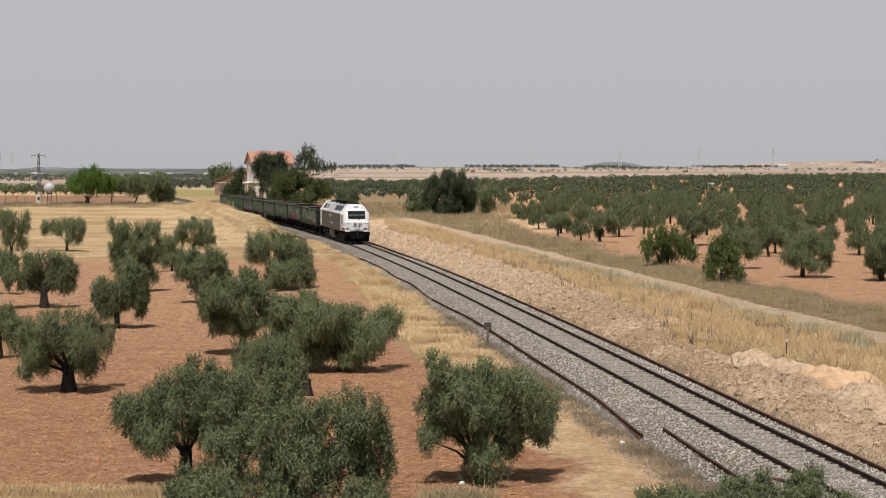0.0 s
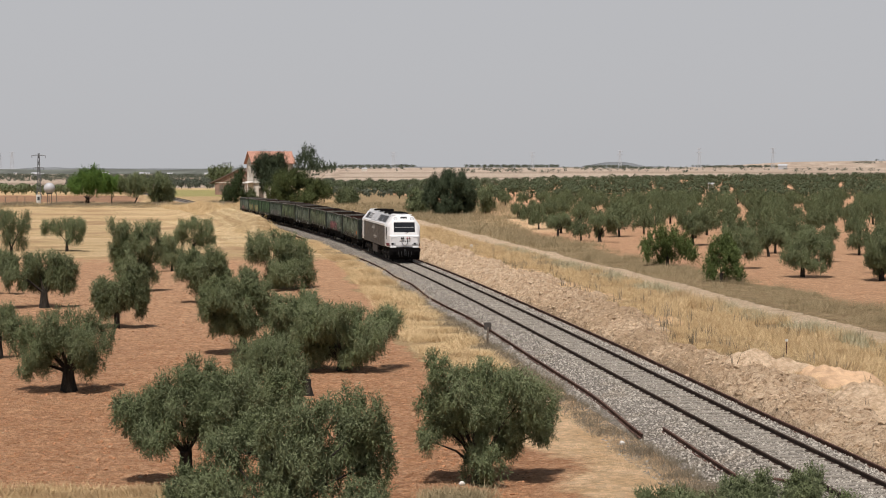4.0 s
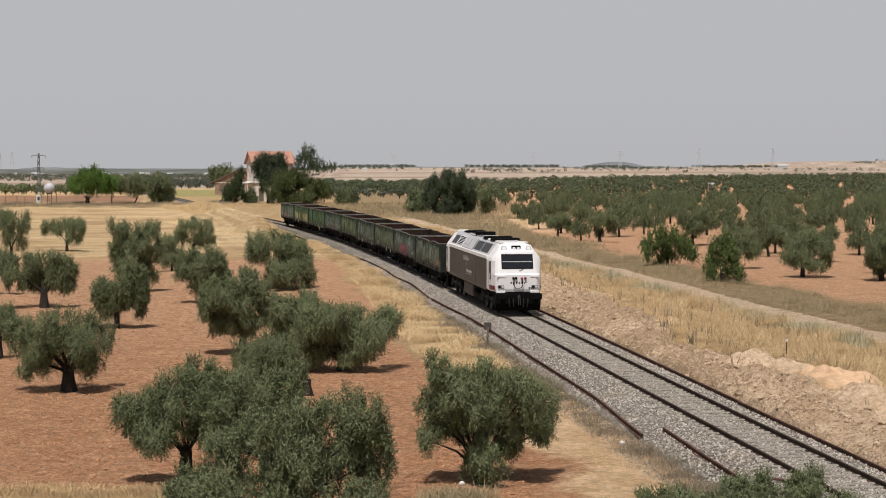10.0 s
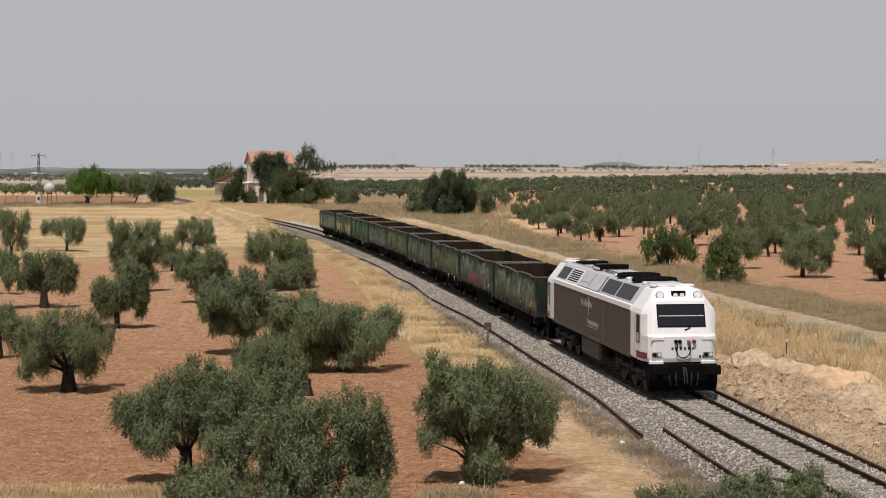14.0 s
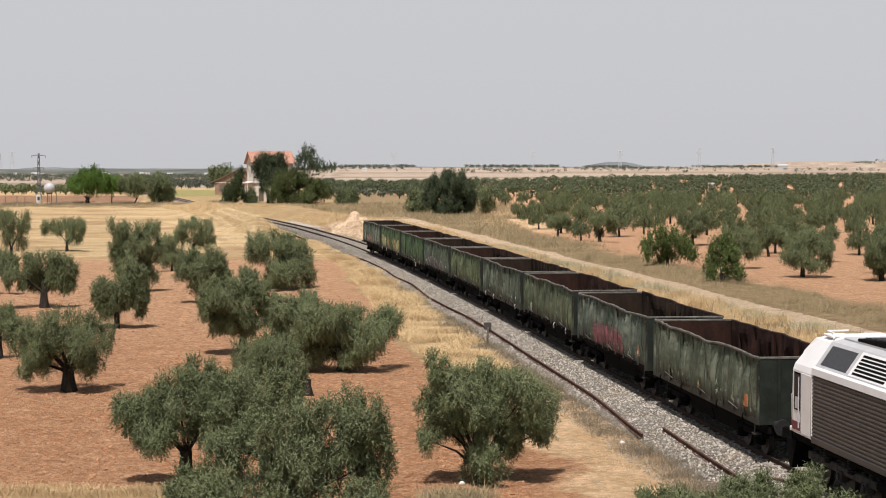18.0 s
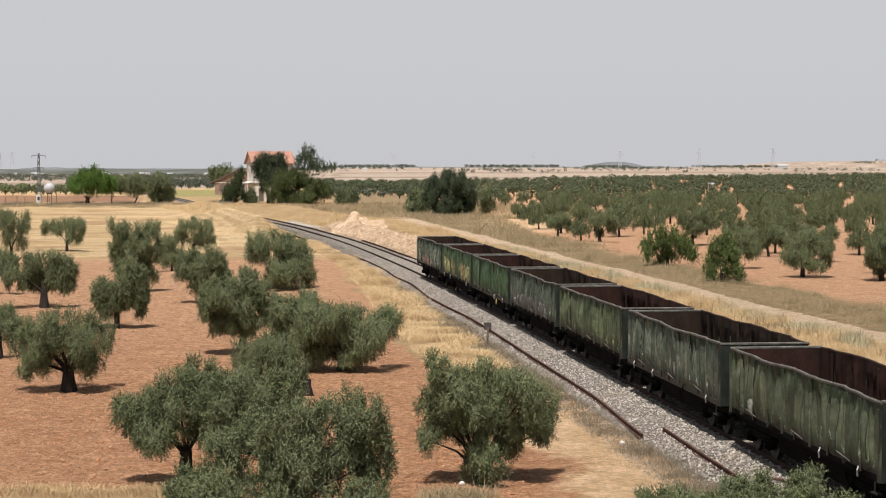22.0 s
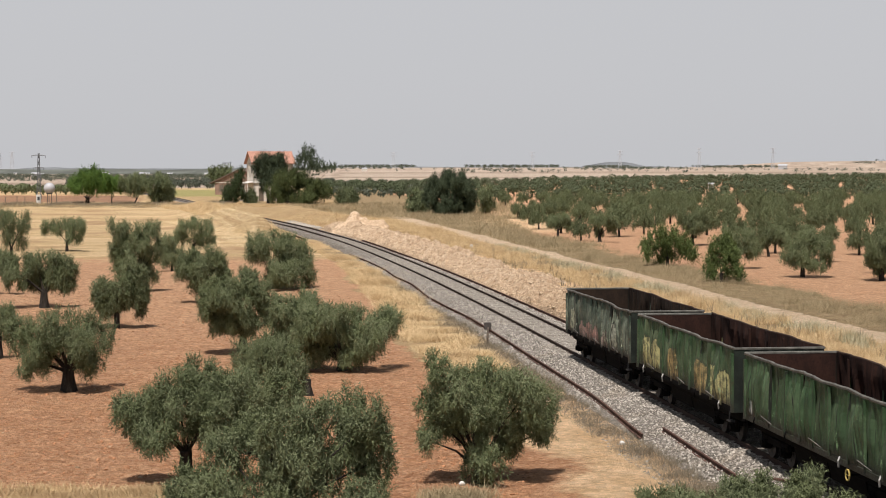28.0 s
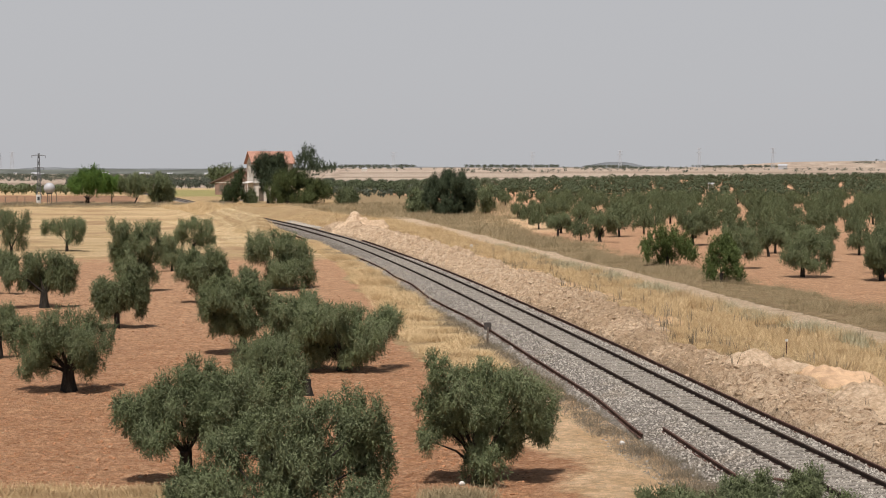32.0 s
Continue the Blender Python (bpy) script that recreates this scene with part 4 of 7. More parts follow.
olive(7.0, 44.7, ((-1.72, 0.78, 0.45, 0.38), (-1.10, 0.95, 0.45, 0.38), (-0.41, 0.85, 0.5, 0.42), (0.28, 1.0, 0.5, 0.42), (0.96, 1.05, 0.5, 0.42), (1.58, 1.25, 0.41, 0.41), (2.15, 1.35, 0.34, 0.34), (2.9, 0.85, 0.4, 0.35), (0.55, 0.6, 1.38, 0.45)),
      "low grey-green olive tree beside the track", trunk=0.13, count=46000, seed=13, stems=2)
olive(-7.4, 52.5, ((-1.70, 2.18, 0.57, 0.45), (-0.97, 2.18, 0.73, 0.57), (-0.16, 2.59, 0.73, 0.73), (0.32, 2.91, 0.65, 0.65), (1.13, 2.59, 0.65, 0.65), (-0.49, 1.62, 0.81, 0.40), (-1.29, 1.70, 0.57, 0.29), (0.81, 1.94, 0.97, 0.73)),
      "low wide olive tree in front of the field", trunk=0.15, count=56000, seed=14, stems=2)
olive(-6.1, 58.7, ((-0.45, 2.26, 0.63, 0.54), (0.36, 1.72, 0.72, 0.72), (1.08, 1.99, 0.51, 0.72), (0.00, 1.08, 0.90, 0.63)),
      "grey-green olive tree on red ploughed soil", trunk=0.15, count=34000, seed=15)
olive(-5.4, 72.5, ((-0.63, 1.05, 0.56, 0.71), (-1.41, 1.27, 1.01, 0.80), (-2.30, 1.56, 0.89, 0.74), (-0.96, 1.43, 0.80, 0.63)),
      "olive tree with a leaning dark trunk", trunk=0.20, count=34000, seed=16)
olive(-4.5, 81.4, ((2.13, 2.20, 0.68, 0.62), (1.38, 1.70, 1.00, 0.80), (0.88, 1.43, 0.85, 0.80), (-0.13, 2.0, 1.05, 0.90), (-1.13, 2.05, 1.13, 1.10), (-1.5, 3.0, 0.6, 0.5), (-2.5, 2.85, 0.6, 0.55), (-2.13, 1.93, 1.13, 1.10), (-2.88, 1.68, 0.70, 0.93), (0.38, 1.05, 0.75, 0.55), (-1.25, 0.80, 1.05, 0.55), (-0.38, 2.6, 0.80, 0.50), (0.5, 0.75, 0.6, 0.5, -0.5)),
      "wide olive tree with a pale twisted trunk", trunk=0.20, count=92000, seed=17, length=0.10, width=0.036)
olive(-9.8, 89.8, ((-1.52, 2.55, 0.66, 1.00), (-0.83, 3.10, 0.75, 0.75), (0.00, 3.38, 0.77, 0.66), (-0.28, 2.13, 0.89, 0.83), (0.69, 2.96, 0.66, 0.75), (1.16, 2.13, 0.55, 0.66), (-1.25, 1.49, 0.47, 0.50), (-0.75, 1.35, 0.55, 0.45), (0.35, 1.45, 0.55, 0.5, -0.3)),
      "tall dense olive tree with a heavy crown", trunk=0.20, count=66000, seed=18, length=0.10, width=0.036)
olive(-15.3, 74.7, ((-1.77, 2.30, 0.74, 0.81), (-1.08, 1.84, 0.81, 0.87), (-0.51, 2.65, 0.81, 0.74), (0.41, 2.65, 0.81, 0.74), (0.99, 2.07, 0.74, 0.92), (1.45, 2.30, 0.32, 0.69), (-0.05, 1.61, 1.04, 0.81), (-1.43, 1.15, 0.58, 0.41), (0.99, 1.15, 0.64, 0.51), (-2.12, 2.76, 0.41, 0.41)),
      "old olive tree with a stout dark trunk", trunk=0.27, count=52000, seed=19)
olive(-25.4, 116.6, ((-1.69, 2.15, 0.90, 0.79), (-0.79, 1.97, 0.90, 0.72), (0.47, 2.51, 1.01, 0.90), (1.36, 2.33, 0.65, 0.90), (-0.61, 3.05, 0.72, 0.50), (0.83, 1.62, 0.90, 0.54), (-2.23, 2.51, 0.50, 0.90)),
      "olive tree with a thick pale trunk", trunk=0.26, count=33000, seed=20, length=0.13, width=0.048)
olive(-18.3, 102.7, ((-0.89, 1.90, 0.63, 0.79), (-0.09, 1.90, 0.70, 0.70), (0.54, 2.06, 0.47, 0.79), (1.01, 2.85, 0.54, 0.70), (1.17, 1.74, 0.57, 0.79), (-0.57, 1.11, 0.57, 0.38)),
      "small olive tree with a forked trunk", trunk=0.11, count=30000, seed=21, stems=2, length=0.13, width=0.048)
olive(-21.9, 131.8, ((-1.42, 4.26, 0.81, 0.81), (-0.81, 3.05, 1.22, 1.22), (0.61, 3.86, 1.02, 1.02), (1.02, 4.47, 0.61, 0.57), (-0.41, 1.83, 1.42, 1.14), (-1.22, 2.64, 0.89, 1.02), (0.41, 1.22, 1.02, 0.81), (1.22, 3.05, 0.61, 0.81)),
      "tall two-topped olive tree at the field edge", trunk=0.18, count=39000, seed=22, length=0.13, width=0.048)
olive(-23.0, 155.5, ((-0.34, 2.40, 0.77, 0.67), (-0.14, 1.44, 0.86, 0.86), (-0.72, 1.20, 0.57, 0.67)),
      "slender young olive tree", trunk=0.10, count=12000, seed=23, length=0.13, width=0.048)
olive(-24.7, 181.7, ((-1.01, 2.63, 0.84, 0.90), (0.11, 3.02, 1.01, 0.73), (1.40, 2.63, 0.78, 0.90), (0.39, 1.79, 1.23, 0.78), (-1.40, 1.79, 0.56, 0.56), (1.51, 1.51, 0.56, 0.56)),
      "olive tree with a forked trunk in stubble", trunk=0.12, count=16500, seed=24, stems=2, length=0.13, width=0.048)
olive(-41.3, 175.4, ((-0.54, 3.40, 1.35, 1.19), (1.19, 3.40, 0.70, 1.08), (0.27, 2.05, 1.35, 1.19), (-1.08, 3.94, 1.08, 0.81)),
      "dense olive tree at the field edge", trunk=0.16, count=16500, seed=25, length=0.13, width=0.048)
olive(-38.9, 189.6, ((-1.64, 2.51, 0.93, 0.70), (-0.18, 2.34, 1.17, 0.93), (1.17, 2.63, 0.76, 0.88), (0.41, 1.34, 0.93, 0.58)),
      "spreading olive tree in stubble", trunk=0.14, count=15000, seed=26, length=0.13, width=0.048)
olive(-21.0, 86.5, ((0.13, 1.73, 0.59, 0.80), (-0.53, 1.73, 0.67, 0.80), (0.32, 2.26, 0.37, 0.32)),
      "grey-green olive tree on red ploughed soil", trunk=0.16, count=14000, seed=27)
olive(-12.6, 134.8, ((-1.04, 2.91, 0.83, 1.00), (0.21, 3.32, 1.25, 0.83), (1.66, 2.70, 1.12, 1.12), (0.83, 1.45, 1.54, 1.12), (2.49, 1.66, 0.91, 1.25), (0.1, 1.1, 0.8, 0.8)),
      "grey-green olive tree on red ploughed soil", trunk=0.16, count=46000, seed=28, length=0.13, width=0.048)
olive(-15.2, 120.3, ((-1.11, 2.11, 1.04, 0.93), (0.00, 2.67, 0.93, 0.82), (0.74, 1.74, 0.56, 0.93), (-1.48, 2.67, 0.74, 0.74), (-0.56, 1.19, 0.93, 0.67)),
      "grey-green olive tree on red ploughed soil", trunk=0.15, count=30000, seed=29, length=0.13, width=0.048)
olive(28.9, 147.2, ((-1.13, 1.86, 0.73, 0.73), (-0.45, 2.99, 0.73, 0.63), (0.68, 2.99, 0.91, 0.68), (1.59, 2.31, 0.73, 0.82), (0.00, 1.63, 1.13, 0.73), (1.90, 1.32, 0.45, 0.45), (0.91, 0.95, 0.82, 0.45)),
      "rounded olive tree with a forked trunk", trunk=0.13, count=18000, seed=30, stems=2, length=0.13, width=0.048)
olive(-31.0, 127.0, ((0.0, 2.6, 1.1, 0.8), (-1.0, 2.2, 0.8, 0.7), (0.9, 2.1, 0.7, 0.7)), trunk=0.18, count=16500, seed=40, length=0.13, width=0.048)

# the grove across the dirt road, nearest trees
olive(25.4, 159.6, ((-0.6, 2.6, 0.9, 0.9), (0.9, 2.9, 0.9, 0.75), (1.4, 1.9, 0.8, 0.7), (0.2, 1.6, 0.7, 0.6)), trunk=0.18, count=21750, length=0.13, width=0.048, seed=32)
olive(32.1, 180.6, ((-0.5, 1.9, 0.7, 0.8), (0.7, 2.2, 0.8, 0.6), (1.4, 1.7, 0.6, 0.5)), trunk=0.13, count=17400, length=0.13, width=0.048, seed=33, lean=-0.2)
olive(34.6, 144.4, ((-0.8, 2.6, 0.9, 1.1), (0.5, 3.4, 0.9, 1.0), (1.2, 2.2, 0.8, 1.0), (-0.2, 1.3, 0.8, 0.7)), trunk=0.2, count=23925, length=0.13, width=0.048, seed=34)
olive(27.5, 202.3, ((-0.8, 3.0, 0.9, 0.9), (0.7, 3.2, 1.0, 0.9), (0.0, 2.1, 1.2, 0.8)), trunk=0.22, count=17400, length=0.13, width=0.048, seed=35)
olive(35.5, 171.4, ((-0.9, 2.4, 0.9, 0.8), (0.6, 2.7, 0.9, 0.7), (0.1, 1.7, 0.9, 0.6)), trunk=0.2, count=17400, length=0.13, width=0.048, seed=36)
olive(14.1, 224.8, ((-0.5, 2.1, 0.9, 0.7), (0.7, 2.2, 0.8, 0.7), (1.3, 1.5, 0.5, 0.5)), trunk=0.15, count=13050, length=0.13, width=0.048, seed=37)
olive(17.9, 209.3, ((-0.4, 2.4, 0.8, 0.9), (0.9, 2.7, 0.9, 0.8), (1.6, 2.0, 0.7, 0.9), (0.0, 1.1, 0.5, 0.5)), trunk=0.2, count=15225, length=0.13, width=0.048, seed=38)
tree("shrub", "bushy bright green shrub beside the dirt road", "shrub", 19.9, 162.2, ((-1.3, 1.9, 0.8, 0.8), (-0.4, 2.8, 0.7, 0.7), (0.7, 2.5, 0.8, 0.8), (1.5, 1.7, 0.7, 0.7), (0.0, 1.4, 1.2, 0.9), (2.1, 1.2, 0.45, 0.5), (-1.9, 1.3, 0.4, 0.4)), 0.08, 9500, 0.20, 0.075, M_ROADSHRUB, 41, "roadside shrubs", 3, spread=1.08, shell=0.2)
tree("shrub", "upright green shrub beside the dirt road", "shrub", 21.4, 141.0, ((-0.3, 2.5, 0.5, 0.7), (0.5, 2.9, 0.5, 0.6), (0.8, 2.1, 0.6, 0.7), (0.0, 1.4, 0.9, 0.8), (-0.9, 1.0, 0.5, 0.6), (1.2, 0.9, 0.5, 0.5)), 0.06, 8500, 0.18, 0.07, M_ROADSHRUB, 42, "roadside shrubs", 3, spread=1.08, shell=0.2)
tree("holm_oak", "large dark round tree beside the dirt road", "tree", 1.1, 313.0, ((-2.0, 5.0, 1.7, 1.6), (0.0, 5.9, 1.8, 1.6), (1.9, 5.7, 1.7, 1.6), (3.2, 4.3, 1.5, 1.7), (-3.0, 3.2, 1.5, 1.7), (3.7, 2.3, 1.2, 1.5), (0.6, 3.4, 2.4, 2.0), (-1.2, 1.8, 2.2, 1.5), (1.8, 1.6, 2.0, 1.4)), 0.3, 34000, 0.25, 0.12, M_BUSH, 43, tufts=1.9, spread=0.85)
tree("shrub", "narrow dark shrub with bare twigs", "shrub", 7.5, 319.6, ((0.0, 3.0, 1.2, 1.6), (0.7, 1.8, 1.0, 1.3), (-0.6, 1.6, 1.0, 1.2)), 0.12, 4000, 0.35, 0.12, M_OLIVE_FAR, 44, "roadside shrubs")
tree("shrub", "low grey-green shrub in dry grass", "shrub", -20.0, 384.3, ((-0.8, 1.6, 1.5, 1.4), (1.0, 1.8, 1.5, 1.4), (0.0, 2.2, 1.3, 1.0)), 0.1, 4000, 0.4, 0.16, M_OLIVE_FAR, 45, "station shrubs")


def grove():
    """The planted rows across the road: near trees are things, the far ones one mass."""
    rng = np.random.default_rng(77)
    kinds = []
    for k in range(5):
        lobes = [(1.25 * math.cos(q + k) * rng.uniform(0.7, 1), rng.uniform(1.7, 2.3), rng.uniform(0.6, 0.85), rng.uniform(0.65, 0.9), 1.25 * math.sin(q + k)) for q in (0.0, 1.3, 2.5, 3.8, 5.0)]
        lobes += [(rng.uniform(-0.5, 0.5), rng.uniform(2.7, 3.1), 0.95, 0.7, rng.uniform(-0.4, 0.4))]
        kinds.append(tree("olive_tree", "grey-green olive tree in planted rows", "olive tree", 60 + 9 * k, 330, lobes, 0.15, 4200, 0.20, 0.085, M_OLIVE_FAR, 90 + k, "olive trees", 1 + k % 2))
    taken = [(28.9, 147.2), (25.4, 159.6), (32.1, 180.6), (34.6, 144.4), (27.5, 202.3), (35.5, 171.4), (14.1, 224.8), (17.9, 209.3), (19.9, 162.2), (21.4, 141.0)] + [(60 + 9 * k, 330) for k in range(5)]
    spots = []
    ang = radians(27)
    for i in range(-90, 150):
        for j in range(-60, 170):
            a, b = i * 9.6, j * 9.6
            x = 20 + a * math.cos(ang) + b * math.sin(ang) + rng.uniform(-1.2, 1.2)
            y = 140 - a * math.sin(ang) + b * math.cos(ang) + rng.uniform(-1.2, 1.2)
            spots.append((x, y, rng.uniform(0.72, 1.0), rng.uniform(0, 360)))
    p = np.array(spots)
    s, lat = beside(p[:, 0], p[:, 1])
    edge = 27.0 + np.interp(s, [0, 100, 150, 200, 260, 400], [0, 0, 3, 10, 34, 26])
    ok = (-lat > edge) & (p[:, 1] < grove_end(p[:, 0], p[:, 1])) & (p[:, 1] > 125) & (np.abs(p[:, 0]) < 0.27 * p[:, 1] + 14) & (p[:, 0] > -70 + 0.0 * p[:, 1])
    ok &= rng.random(len(p)) > 0.15
    for x, y in taken:
        ok &= np.hypot(p[:, 0] - x, p[:, 1] - y) > 6.2
    p = p[ok]
    p = p[np.argsort(p[:, 1])]
    near, far = p[:180], p[180:]
    for n, (x, y, q, a) in enumerate(near):
        m = pose(x, y, gz(x, y) - 0.05, 0, 0, a) 
        o = copy_thing(kinds[n % 5], m)
        o.scale = (q, q, q)
    mass("olive_grove", "receding rows of grey-green olive trees", far[:450, :2], far[:450, 2], 230, 3.5, M_OLIVE_MASS, 3, 0.08)
    mass("olive_grove", "distant rows of grey-green olive trees", far[450:, :2], far[450:, 2], 60, 3.5, M_OLIVE_MASS, 4, 0.13)


def mass(name, label, xy, size, per, height, mat, seed=3, leaf=0.145):
    """Many far trees as one mass of clumps."""
    rng = np.random.default_rng(seed)
    n = len(xy)
    z = ground_z(xy[:, 0], xy[:, 1])
    m = n * per
    k = np.repeat(np.arange(n), per)
    d = rng.normal(size=(m, 3))
    d /= np.linalg.norm(d, axis=1)[:, None]
    sz = np.asarray(size)[k]
    h = height * sz
    p = np.stack([xy[k, 0] + d[:, 0] * 0.62 * h * rng.uniform(0.5, 1, m), xy[k, 1] + d[:, 1] * 0.62 * h * rng.uniform(0.5, 1, m), z[k] + 0.6 * h + d[:, 2] * 0.37 * h * rng.uniform(0.7, 1.05, m)], 1)
    e = d + rng.normal(0, 0.35, (m, 3))
    t = np.cross(e, rng.normal(size=(m, 3)))
    t /= np.linalg.norm(t, axis=1)[:, None]
    q = np.cross(t, e)
    q /= np.linalg.norm(q, axis=1)[:, None]
    L = (leaf * h * rng.uniform(0.7, 1.3, m))[:, None]
    v = np.stack([p - t * L, p + q * L * 0.6, p + t * L, p - q * L * 0.6], 1).reshape(-1, 3)
    stem = np.stack([np.stack([xy[:, 0] + dx, xy[:, 1], z + zz], 1) for dx, zz in ((-0.16, -0.1), (0.16, -0.1), (0.12, 1.6), (-0.12, 1.6))], 1).reshape(-1, 3)
    stem = stem if per > 30 else stem[:0]
    f = np.arange(m * 4 + len(stem)).reshape(-1, 4)
    o = link_mesh(name, raw(name, np.concatenate([v, stem]), f), mat)
    tagged(o, label, "trees", kind="stuff")


grove()


def scatter_grove(name, label, x0, x1, y0, y1, step, seed, mat, height=3.4, per=60, skip=None):
    rng = np.random.default_rng(seed)
    gx, gy = np.meshgrid(np.arange(x0, x1, step), np.arange(y0, y1, step * 1.2))
    xy = np.stack([gx.ravel(), gy.ravel()], 1) + rng.uniform(-step * 0.3, step * 0.3, (gx.size, 2))
    xy = xy[np.abs(xy[:, 0]) < 0.27 * xy[:, 1] + 20]
    if skip is not None:
        xy = xy[skip(xy)]
    mass(name, label, xy, rng.uniform(0.8, 1.2, len(xy)), per, height, mat, seed)


scatter_grove("distant_grove", "dark low olive trees behind the stubble field", -150, -95, 500, 590, 6.5, 5, M_OLIVE_FAR, 2.4, 90, skip=lambda p: p[:, 0] < -0.196 * p[:, 1])
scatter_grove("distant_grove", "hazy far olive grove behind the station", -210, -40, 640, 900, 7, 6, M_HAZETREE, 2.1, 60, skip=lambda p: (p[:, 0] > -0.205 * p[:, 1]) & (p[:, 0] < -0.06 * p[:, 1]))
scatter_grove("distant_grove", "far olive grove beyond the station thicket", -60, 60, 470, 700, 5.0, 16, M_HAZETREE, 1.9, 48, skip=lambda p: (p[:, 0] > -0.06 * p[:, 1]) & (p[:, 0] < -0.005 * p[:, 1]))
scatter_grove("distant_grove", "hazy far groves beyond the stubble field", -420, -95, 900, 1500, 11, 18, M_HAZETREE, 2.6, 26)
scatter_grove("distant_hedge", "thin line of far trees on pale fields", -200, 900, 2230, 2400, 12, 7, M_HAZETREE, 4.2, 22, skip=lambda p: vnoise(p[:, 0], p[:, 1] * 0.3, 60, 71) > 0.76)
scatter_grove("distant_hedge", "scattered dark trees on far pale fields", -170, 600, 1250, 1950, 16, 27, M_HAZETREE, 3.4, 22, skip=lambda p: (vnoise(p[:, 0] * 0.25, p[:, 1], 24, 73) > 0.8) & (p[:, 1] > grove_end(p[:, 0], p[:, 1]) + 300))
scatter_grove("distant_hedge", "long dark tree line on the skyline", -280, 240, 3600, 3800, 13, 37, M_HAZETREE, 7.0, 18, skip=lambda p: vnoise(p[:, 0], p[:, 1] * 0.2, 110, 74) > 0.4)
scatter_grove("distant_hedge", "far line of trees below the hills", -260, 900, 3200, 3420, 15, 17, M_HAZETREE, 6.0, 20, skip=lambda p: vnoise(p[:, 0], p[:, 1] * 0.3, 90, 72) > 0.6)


tree("shrub", "grey-green shrub beside the dark tree", "shrub", -4.4, 322.0, ((-0.9, 1.6, 1.3, 1.3), (0.8, 2.0, 1.3, 1.5), (0.0, 2.9, 1.0, 1.0)), 0.1, 4500, 0.38, 0.15, M_OLIVE_FAR, 46, "roadside shrubs")


# trees round the station
FAR_TREE = dict(count=20000, length=0.32, width=0.14)
tree("broadleaf_tree", "bright green round tree by the stubble field", "tree", -76.4, 394.3, ((-1.6, 5.0, 2.0, 1.8), (0.8, 6.0, 2.4, 1.8), (2.8, 4.9, 2.1, 2.0), (4.6, 4.0, 1.6, 1.6), (-2.7, 4.2, 1.4, 1.3), (1.2, 3.8, 2.0, 1.2), (-1.0, 3.2, 1.4, 1.0)), 0.22, mat=M_GREEN, seed=51, group="station trees", stems=2, **FAR_TREE)
tree("broadleaf_tree", "small green tree with a thin trunk", "tree", -71.3, 394.8, ((-0.6, 4.2, 1.2, 1.2), (0.8, 4.6, 1.3, 1.2), (1.8, 3.8, 1.0, 1.0)), 0.14, count=9000, length=0.32, width=0.13, mat=M_GREEN, seed=52, group="station trees")
tree("broadleaf_tree", "dull green tree with a slanting trunk", "tree", -66.3, 394.3, ((-1.4, 4.3, 1.5, 1.3), (0.6, 4.8, 1.9, 1.4), (2.2, 4.2, 1.5, 1.5), (0.3, 3.4, 2.0, 1.0)), 0.16, count=13000, length=0.32, width=0.13, mat=M_OLIVE_FAR, seed=53, group="station trees", lean=0.5)
tree("broadleaf_tree", "dark green tree with branches to the ground", "tree", -61.6, 400.0, ((-0.8, 4.8, 1.7, 1.6), (1.0, 4.4, 1.6, 1.5), (0.4, 2.8, 2.2, 1.6), (-1.0, 1.6, 1.8, 1.2), (1.3, 1.5, 1.5, 1.0)), 0.18, count=14000, length=0.32, width=0.13, mat=M_OLIVE_FAR, seed=54, group="station trees")
tree("holm_oak", "dark leafy tree covering the station front", "tree", -38.6, 405.0, ((-2.2, 7.6, 1.9, 1.9), (-0.8, 9.2, 2.0, 1.7), (1.4, 9.7, 2.1, 1.6), (3.4, 8.6, 1.9, 1.8), (0.4, 7.0, 2.4, 2.2), (2.4, 6.0, 2.4, 2.4), (-0.6, 4.6, 1.4, 1.6)), 0.3, spread=0.85, tufts=1.9, mat=M_BUSH, seed=55, group="station trees", **FAR_TREE)
tree("holm_oak", "broad dark green thicket beside the track", "tree", -32.6, 384.0, ((-3.0, 3.2, 1.9, 2.2), (-1.4, 5.0, 2.1, 2.0), (1.0, 5.6, 2.4, 1.8), (3.6, 4.8, 2.3, 2.0), (5.8, 3.9, 2.1, 1.7), (7.8, 3.0, 1.7, 1.4), (-0.6, 2.0, 2.4, 1.8), (2.6, 1.9, 2.4, 1.5), (5.2, 1.6, 2.0, 1.2)), 0.3, count=26000, spread=0.85, tufts=1.9, length=0.30, width=0.14, mat=M_THICKET, seed=56, group="station trees")
tree("broadleaf_tree", "tall sparse tree with open dark foliage", "tree", -30.4, 410.0, ((0.2, 11.4, 1.5, 1.3), (-0.9, 10.0, 1.4, 1.1), (1.1, 9.6, 1.5, 1.0), (-0.4, 8.4, 1.9, 1.1), (2.9, 8.2, 1.6, 1.0), (5.4, 8.0, 1.1, 0.6)), 0.22, count=3600, length=0.36, width=0.16, spread=1.05, mat=M_BUSH, seed=57, group="station trees")
tree("shrub", "dark green shrub in front of the ruined wing", "shrub", -46.0, 402.0, ((-0.6, 2.6, 1.5, 1.8), (0.8, 4.2, 1.6, 1.8), (1.4, 5.8, 1.4, 1.6), (-0.6, 1.4, 1.8, 1.4), (-1.6, 0.7, 1.2, 0.8), (1.6, 2.6, 1.5, 1.6)), 0.12, count=11000, length=0.3, width=0.13, mat=M_MIDGREEN, seed=58, group="station shrubs")
